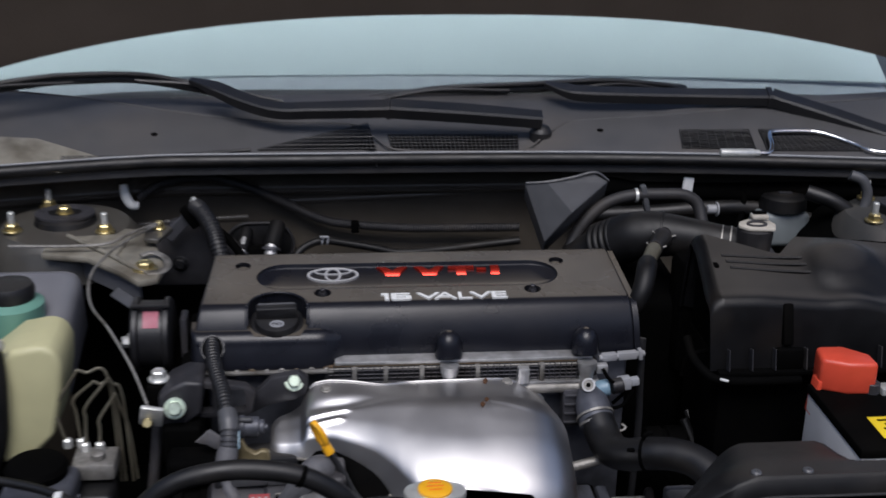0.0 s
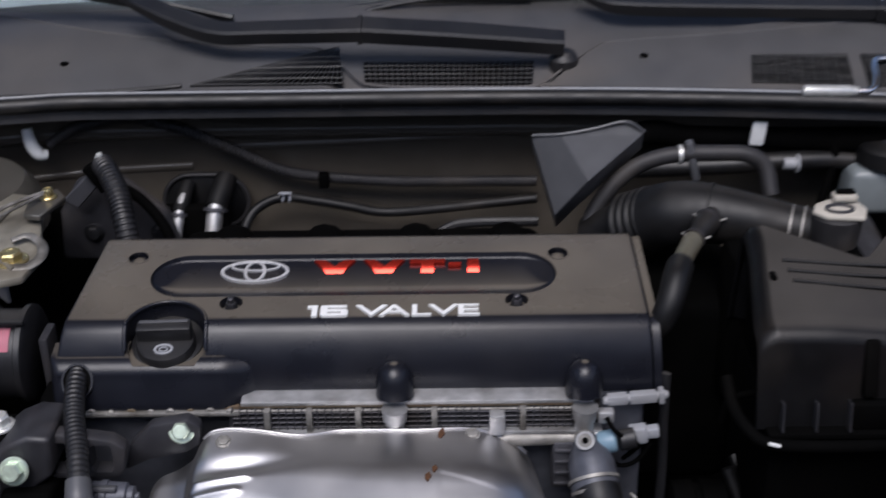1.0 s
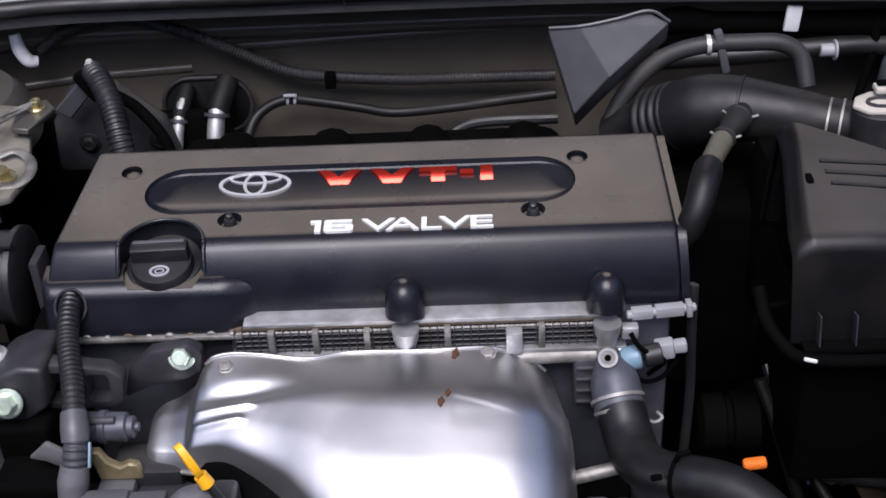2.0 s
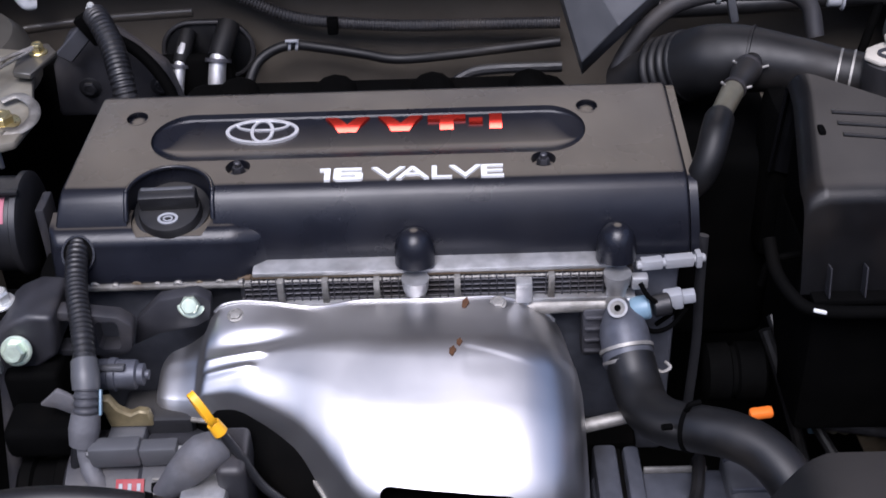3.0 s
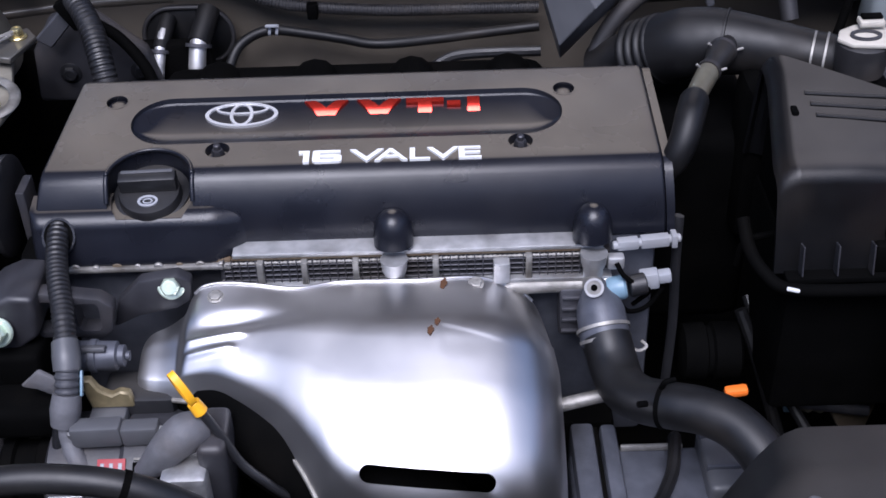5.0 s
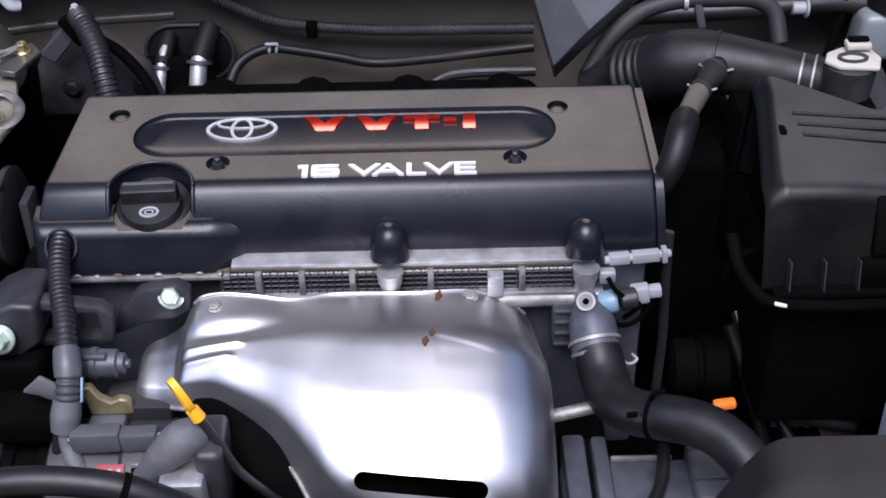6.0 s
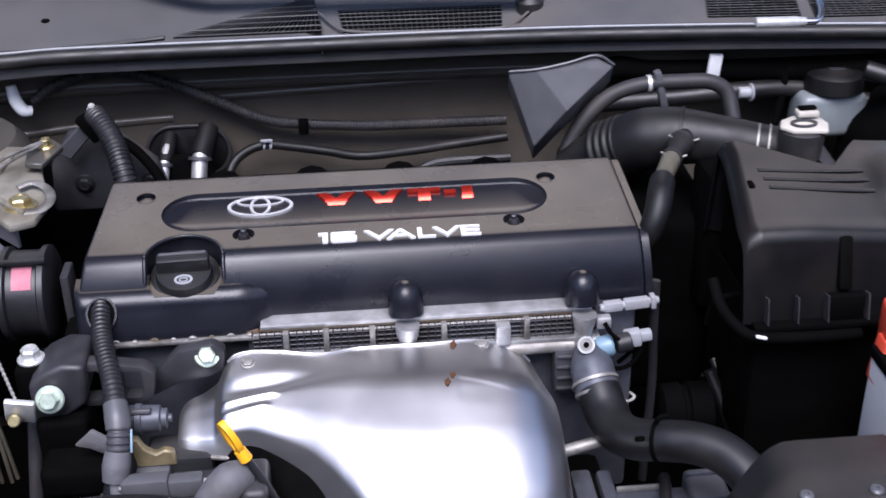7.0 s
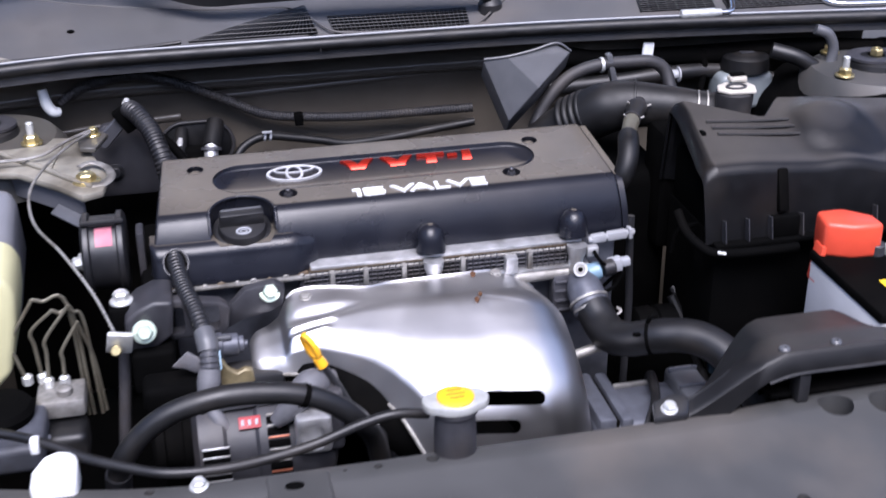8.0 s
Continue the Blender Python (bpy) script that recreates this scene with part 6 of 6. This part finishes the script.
for a, b, c, r in (((-0.211, 0.383, 0.848), (-0.217, 0.345, 0.828), (-0.224, 0.315, 0.775), 0.0062), ((-0.165, 0.383, 0.856), (-0.174, 0.345, 0.834), (-0.180, 0.315, 0.775), 0.0088)):
    pipe = part("pipe", tube([a, b, c], r * 1.08, n=16), M_CAST, heater, "bright bent pipe")
    part("hose_end", tube([a, Vector(a).lerp(Vector(b), 0.5), Vector(b)], r * 1.4, n=16), M_HOSE, heater)
    part("clamp", oval_ring(0, 0, r * 1.62, r * 1.62, 0.0014, 0, 0.004, span(b, c), 20), M_DARKCAST, pipe)
rl = thing("rear_loom", (-0.26, 0.22, 0.85), "corrugated wiring loom held by a black bracket", "wiring loom")
part("conduit", tube([(-0.272, 0.262, 0.928), (-0.262, 0.245, 0.925), (-0.248, 0.22, 0.912), (-0.238, 0.195, 0.89), (-0.232, 0.18, 0.86), (-0.23, 0.175, 0.82)], 0.0122, n=20, ridge=0.0011, pitch=0.0044), M_PLASTIC, rl, "black corrugated conduit", 25)
part("bracket", box((-0.275, 0.262, 0.916), (0.026, 0.012, 0.034), 0.003, turn=(0, -32, 0)), M_DULLSHADE, rl)
part("stay", prism([(-0.322, 0.885), (-0.306, 0.875), (-0.262, 0.922), (-0.272, 0.934)], -0.27, -0.263, Matrix(((1, 0, 0, 0), (0, 0, -1, 0), (0, 1, 0, 0), (0, 0, 0, 1))), 0.0015, 1), M_MOULD, rl, "grey steel stay")
part("stay_bolt", hexagon((-0.274, 0.262, 0.935), (0, -0.3, 1), 0.004, 0.006), M_ZINC, rl)
part("backing_plate", prism([(-0.34, 0.80), (-0.20, 0.80), (-0.215, 0.86), (-0.265, 0.905), (-0.31, 0.90), (-0.335, 0.86)], -0.30, -0.285, Matrix(((1, 0, 0, 0), (0, 0, -1, 0), (0, 1, 0, 0), (0, 0, 0, 1))), 0.006, 2), M_BRACKET, rl, "black bracket plate")
part("cable", tube([(-0.262, 0.27, 0.90), (-0.235, 0.262, 0.885), (-0.21, 0.25, 0.855), (-0.20, 0.24, 0.82)], 0.006, n=12), M_DULLSHADE, rl)
for x in (-0.30, -0.225):
    part("plate_bolt", hexagon((x, 0.285, 0.835), (0, -1, 0), 0.008, 0.006), M_PLASTIC, rl)
part("manifold_body", box((0.0, 0.24, 0.79), (0.40, 0.10, 0.10), 0.02, 3), M_DULLSHADE, rl, "black intake manifold behind the cover")
for k in range(4):
    part("runner", tube([(-0.14 + 0.1 * k, 0.17, 0.80), (-0.14 + 0.1 * k, 0.22, 0.83), (-0.14 + 0.1 * k, 0.27, 0.82), (-0.14 + 0.1 * k, 0.30, 0.76)], 0.026, n=14), M_DULLSHADE, rl)
part("rail", tube([(0.06, 0.33, 0.785), (0.09, 0.345, 0.802), (0.12, 0.347, 0.81), (0.20, 0.345, 0.812)], 0.006, n=10), M_PLASTIC, rl)

wires = thing("firewall_loom", (0.45, 0.34, 0.9), "taped black loom with white clips on the firewall", "wiring loom")
part("loom", tube([(0.25, 0.345, 0.90), (0.320, 0.345, 0.922), (0.364, 0.345, 0.917), (0.433, 0.345, 0.915), (0.489, 0.342, 0.914), (0.57, 0.335, 0.914), (0.66, 0.32, 0.92), (0.78, 0.29, 0.92)], [0.012, 0.014, 0.013, 0.012, 0.013, 0.015, 0.013, 0.012], n=16), M_DULLSHADE, wires, "", 60)
part("white_clip", box((0.440, 0.327, 0.927), (0.016, 0.006, 0.028), 0.002, turn=(0, 5, 0)), M_WHITE, wires, "white plastic clip")
part("white_plug", rod((0.470, 0.32, 0.893), (0.485, 0.32, 0.893), 0.007), M_PALEGREY, wires, "white round plug")
part("plug_flange", rod((0.484, 0.32, 0.893), (0.487, 0.32, 0.893), 0.011), M_PALEGREY, wires)
part("lower_hose", tube([(0.30, 0.34, 0.88), (0.40, 0.335, 0.885), (0.48, 0.33, 0.892), (0.56, 0.33, 0.89), (0.66, 0.30, 0.87)], 0.011, n=14), M_RUBBER, wires)
part("drop_wire", tube([(0.525, 0.332, 0.925), (0.528, 0.328, 0.90), (0.524, 0.325, 0.87), (0.515, 0.32, 0.83)], 0.005, n=10), M_DULLSHADE, wires)

res = thing("brake_fluid_reservoir", (0.555, 0.27, 0.84), "pale blue brake fluid reservoir with a black cap", "reservoir")
part("tank", box((0.582, 0.318, 0.866), (0.088, 0.05, 0.054), 0.010, 3, taper=0.92), M_BRAKETANK, res, "translucent pale tank")
part("cap", turned((0.586, 0.322, 0.891), (0.586, 0.322, 0.96), [(0, 0.030), (0.004, 0.0360), (0.022, 0.0345), (0.026, 0.029), (0.028, 0.012)], 36), M_HOSE, res, "round black screw cap")
part("cap_mark", box((0.586, 0.316, 0.9195), (0.020, 0.009, 0.001), 0.0003), M_MOULD, res)
part("master_cylinder", rod((0.545, 0.28, 0.83), (0.545, 0.16, 0.82), 0.022), M_DARKCAST, res)

sb = thing("servo_hose", (0.66, 0.25, 0.86), "black servo hose with a grey elbow", "hose")
part("hose", tube([(0.60, 0.27, 0.935), (0.635, 0.255, 0.925), (0.665, 0.25, 0.905), (0.694, 0.245, 0.884), (0.75, 0.24, 0.866)], 0.011, n=16), M_RUBBER, sb, "", 60)
part("elbow", tube([(0.655, 0.255, 0.965), (0.672, 0.25, 0.958), (0.681, 0.248, 0.938), (0.676, 0.246, 0.915), (0.66, 0.246, 0.905)], 0.0075, n=14), M_GREYPLASTIC, sb, "grey hose elbow")


def strut(x, y, z, label, paint):
    s = thing("strut_mount", (x, y, z), label, "strut mount", "strut mounts")
    part("plate", turned((x, y, z - 0.05), (x, y, z), [(0, 0.105), (0.035, 0.098), (0.05, 0.085), (0.054, 0.05), (0.054, 0.03)], 40), paint, s, "painted pressed tower top")
    part("rubber", turned((x, y, z + 0.003), (x, y, z + 0.1), [(0, 0.042), (0.008, 0.04), (0.013, 0.03), (0.014, 0.02)], 32), M_RUBBER, s, "black rubber mount")
    part("nut", hexagon((x, y, z + 0.014), (0, 0, 1), 0.009, 0.012), M_BRASS, s, "yellow zinc centre nut")
    part("washer", oval_ring(x, y, 0.040, 0.034, 0.018, z + 0.014, z + 0.0175, Matrix.Identity(4), 32), M_DARKCAST, s, "dull steel washer plate")
    for deg in (-35, 118, 208):
        a = math.radians(deg)
        px, py = x + 0.072 * math.cos(a), y + 0.072 * math.sin(a)
        stud = part("stud", rod((px, py, z), (px, py, z + 0.03), 0.0045), M_ZINC, s, "bright threaded stud")
        part("stud_nut", hexagon((px, py, z + 0.003), (0, 0, 1), 0.009, 0.011), M_BRASS, stud, "yellow zinc nut")
    return s


strut(-0.448, 0.262, 0.905, "dark painted suspension strut top with zinc nuts", M_RAIL)
# the right tower's shade is put into a darker paint
strut(0.728, 0.215, 0.918, "suspension strut top with zinc nuts, coloured darker for shade", M_PANEL)

gus = thing("wing_bracket", (-0.36, 0.12, 0.89), "folded cream steel bracket with cables on the inner wing", "bracket")
part("gusset", prism([(-0.46, 0.20), (-0.372, 0.245), (-0.330, 0.235), (-0.315, 0.17), (-0.296, 0.10), (-0.302, 0.06), (-0.325, 0.05), (-0.352, 0.085), (-0.40, 0.135), (-0.46, 0.15)], 0.896, 0.905, None, 0.003, 2), M_CREAM, gus, "dirty cream folded plate")
part("cream_plate", prism([(-0.428, 0.204), (-0.352, 0.213), (-0.362, 0.134)], 0.9055, 0.9085, None, 0.001, 1), M_CREAM, gus, "cream painted triangular plate")
part("folded_edge", tube([(-0.435, 0.207, 0.908), (-0.40, 0.168, 0.908), (-0.366, 0.130, 0.908), (-0.335, 0.092, 0.907), (-0.314, 0.073, 0.905)], 0.0032, n=10, res=5), M_CREAM, gus, "pale folded edge", 60)
part("hook_tab", tube([(-0.330, 0.122, 0.911), (-0.316, 0.130, 0.912), (-0.299, 0.116, 0.910), (-0.294, 0.095, 0.907), (-0.303, 0.079, 0.905), (-0.318, 0.076, 0.906)], 0.0052, n=12, res=6, flat=0.4), M_OLDCAST, gus, "bright bent steel tab", 60)
part("flange", box((-0.378, 0.136, 0.884), (0.15, 0.004, 0.040), 0.001, turn=(0, 0, -47)), M_WING, gus, "grey painted side flange")
part("nut", hexagon((-0.321, 0.091, 0.905), (0, 0, 1), 0.011, 0.01), M_BRASS, gus, "yellow zinc nut")
part("stud_plate", prism([(-0.335, 0.205), (-0.312, 0.225), (-0.298, 0.205), (-0.312, 0.16), (-0.33, 0.165)], 0.912, 0.918, None, 0.001, 1), M_RAIL, gus)
part("stud", hexagon((-0.315, 0.203, 0.918), (0, 0, 1), 0.006, 0.01), M_BRASS, gus)
part("pipe", tube([(-0.317, 0.20, 0.926), (-0.345, 0.175, 0.924), (-0.375, 0.155, 0.916), (-0.42, 0.152, 0.914), (-0.50, 0.155, 0.914)], 0.0021, n=8), M_OLDCAST, gus, "thin pale pipe")

solo("inner_wing_panel", box((-0.50, 0.04, 0.84), (0.20, 0.16, 0.10), 0.02, 3, turn=(12, 0, 0)), M_WING, "grey painted inner wing panel", "wing panel", kind="structure")

tank = thing("coolant_tank", (-0.43, -0.08, 0.74), "yellowed translucent coolant expansion tank", "expansion tank")
bm = prism([(-0.475, 0.755), (-0.428, 0.764), (-0.402, 0.79), (-0.389, 0.85), (-0.387, 0.880), (-0.393, 0.896), (-0.408, 0.903), (-0.44, 0.897), (-0.475, 0.87)], 0.035, 0.125, Matrix(((1, 0, 0, 0), (0, 0, -1, 0), (0, 1, 0, 0), (0, 0, 0, 1))), 0.014, 4)
part("tank_body", bm, M_TANK, tank, "", 45)
part("tank_hose", tube([(-0.452, -0.13, 0.90), (-0.45, -0.135, 0.86), (-0.455, -0.135, 0.80), (-0.47, -0.13, 0.75)], 0.006, n=12), M_RUBBER, tank, "black tank hose")
part("clip", rod((-0.456, -0.128, 0.905), (-0.445, -0.13, 0.907), 0.006), M_ZINC, tank)
ps = thing("power_steering_reservoir", (-0.46, 0.0, 0.85), "green translucent fluid reservoir with a black cap", "reservoir")
part("tank", turned((-0.465, 0.0, 0.85), (-0.465, 0.0, 1), [(0, 0.032), (0.02, 0.038), (0.052, 0.038), (0.058, 0.028)], 32), M_GREENTANK, ps)
part("cap", turned((-0.465, 0.0, 0.908), (-0.465, 0.0, 1), [(0, 0.028), (0.012, 0.029), (0.018, 0.026), (0.020, 0.012)], 32), M_PLASTIC, ps, "black screw cap")

brake = thing("brake_valve_block", (-0.36, -0.15, 0.7), "alloy brake valve block with bent steel pipes", "brake unit")
part("block", box((-0.356, -0.142, 0.7655), (0.048, 0.044, 0.020), 0.004), M_OLDCAST, brake, "alloy block")
part("port_boss", turned((-0.352, -0.148, 0.776), (-0.352, -0.150, 0.9), [(0, 0.008), (0.006, 0.008), (0.008, 0.005)], 16), M_OLDCAST, brake, "alloy port boss")
part("bracket", prism([(-0.42, -0.235), (-0.372, -0.215), (-0.366, -0.19), (-0.42, -0.185)], 0.752, 0.757, None, 0.001, 1), M_PALEGREY, brake, "pale bracket plate")
part("motor", box((-0.357, -0.168, 0.733), (0.050, 0.046, 0.036), 0.008, 3), M_RUBBER, brake, "black motor housing")
for a, b, c, d in (((-0.389, -0.12, 0.775), (-0.401, -0.12, 0.823), (-0.372, -0.12, 0.870), (-0.340, -0.115, 0.858)), ((-0.374, -0.12, 0.775), (-0.378, -0.12, 0.835), (-0.355, -0.12, 0.856), (-0.335, -0.115, 0.842)), ((-0.368, -0.13, 0.775), (-0.364, -0.13, 0.83), (-0.338, -0.125, 0.862), (-0.326, -0.115, 0.835)), ((-0.352, -0.13, 0.775), (-0.350, -0.13, 0.815), (-0.332, -0.125, 0.842), (-0.322, -0.11, 0.79))):
    pipe = part("pipe", tube([a, Vector(a).lerp(Vector(b), 0.7), b, Vector(b).lerp(Vector(c), 0.9), c, Vector(c).lerp(Vector(d), 0.3), d, (d[0] + 0.004, d[1] + 0.01, 0.72)], 0.0020, n=8, res=6), M_PIPE, brake, "bent steel brake pipe")
    part("pipe_nut", turned((a[0], a[1], 0.775), (a[0], a[1], 1), [(0, 0.0055), (0.009, 0.0055), (0.011, 0.003)], 6), M_ZINC, pipe)
lampres = thing("washer_filler", (-0.41, -0.2, 0.76), "grey washer filler with a black cap", "washer filler")
part("body", box((-0.405, -0.205, 0.765), (0.075, 0.08, 0.03), 0.008, 3), M_GEAR, lampres)
part("cap", turned((-0.410, -0.185, 0.78), (-0.410, -0.185, 1), [(0, 0.032), (0.008, 0.034), (0.014, 0.03), (0.016, 0.02)], 32), M_DULLSHADE, lampres, "black snap cap")

# ---- gearbox side, low right ----
gear = thing("gearbox", (0.26, -0.1, 0.5), "grey cast gearbox casing below the radiator hose", "gearbox")
part("casing", box((0.255, -0.186, 0.608), (0.135, 0.08, 0.18), 0.010, 3), M_GEAR, gear, "grey cast casing")
part("flange", box((0.2005, -0.178, 0.618), (0.020, 0.098, 0.182), 0.004, 2), M_GEAR, gear, "raised casing flange")
part("flange", box((0.2225, -0.178, 0.616), (0.014, 0.098, 0.182), 0.004, 2), M_GEAR, gear, "raised casing flange")
part("joint", box((0.2125, -0.176, 0.612), (0.004, 0.094, 0.182), 0.001), M_DULLSHADE, gear, "dark joint line")
part("top_rib", box((0.257, -0.152, 0.700), (0.052, 0.004, 0.006), 0.0015), M_OLDCAST, gear, "bright top edge")
part("side_box", box((0.312, -0.178, 0.628), (0.036, 0.07, 0.17), 0.006, 3), M_GREYPLASTIC, gear, "paler cast cover")
for y in (-0.155, -0.19):
    part("rib", box((0.312, y, 0.7135), (0.034, 0.003, 0.006), 0.001), M_GEAR, gear)
part("pipe", rod((0.165, -0.135, 0.730), (0.225, -0.13, 0.742), 0.0058), M_OLDCAST, gear, "bright metal pipe")
part("plug", box((0.332, -0.116, 0.727), (0.020, 0.010, 0.008), 0.003, turn=(0, -8, 0)), M_ORANGE, gear, "orange plug")
part("plug", box((0.392, -0.03, 0.632), (0.012, 0.016, 0.016), 0.004), M_GREENZINC, gear, "pale yellow plug")
part("plug", box((0.409, -0.03, 0.627), (0.010, 0.012, 0.012), 0.002), M_BLUE, gear, "small blue plug")
part("cable", tube([(0.36, 0.0, 0.72), (0.375, -0.02, 0.68), (0.40, -0.05, 0.60)], 0.006, n=10), M_RUBBER, gear)
# starter blackened, its shade put into the colour
part("starter", turned((0.300, -0.03, 0.697), (0.356, -0.03, 0.697), [(0, 0.018), (0.003, 0.026), (0.022, 0.027), (0.024, 0.0235), (0.028, 0.0235), (0.030, 0.027), (0.052, 0.026), (0.056, 0.018)], 28), M_DULLSHADE, gear, "starter housing, blackened for deep shade")
part("cable", tube([(0.277, -0.135, 0.67), (0.277, -0.145, 0.703), (0.2745, -0.160, 0.7085), (0.269, -0.185, 0.7055), (0.258, -0.210, 0.7055), (0.247, -0.228, 0.702), (0.240, -0.236, 0.67)], 0.0055, n=10), M_RUBBER, gear, "black cable over the casing")
part("loom", tube([(0.287, -0.034, 0.852), (0.288, -0.034, 0.80), (0.290, -0.036, 0.74), (0.288, -0.04, 0.68), (0.285, -0.045, 0.62)], 0.0046, n=12, flat=0.6), M_PLASTIC, gear, "black sheathed cable")
# added box that blacks out the gap between cover and air cleaner
part("gap_shade_box", box((0.33, 0.20, 0.74), (0.12, 0.22, 0.22), 0.02, 3), M_DULLSHADE, gear, "black box added where the gap lies in shade")
link = thing("shift_linkage", (0.43, -0.05, 0.62), "grimy brown shift linkage low beside the gearbox", "linkage")
part("link_rod", rod((0.40, -0.05, 0.652), (0.475, -0.055, 0.642), 0.007), M_DARKCAST, link, "dull steel rod")
part("link_boss", turned((0.415, -0.04, 0.651), (0.441, -0.041, 0.640), [(0, 0.011), (0.002, 0.015), (0.012, 0.016), (0.014, 0.013), (0.024, 0.013), (0.026, 0.010)], 24), M_PIPE, link, "olive stained bush")
part("link_plate", prism([(0.441, 0.655), (0.455, 0.668), (0.478, 0.662), (0.490, 0.630), (0.484, 0.596), (0.462, 0.592), (0.448, 0.62)], 0.028, 0.038, Matrix(((1, 0, 0, 0), (0, 0, -1, 0), (0, 1, 0, 0), (0, 0, 0, 1))), 0.004, 2), M_GASKET, link, "grimy brown link plate")
part("link_cable", tube([(0.37, 0.02, 0.72), (0.385, -0.03, 0.68), (0.41, -0.06, 0.64), (0.44, -0.09, 0.60)], 0.005, n=10), M_RUBBER, link, "black cable")
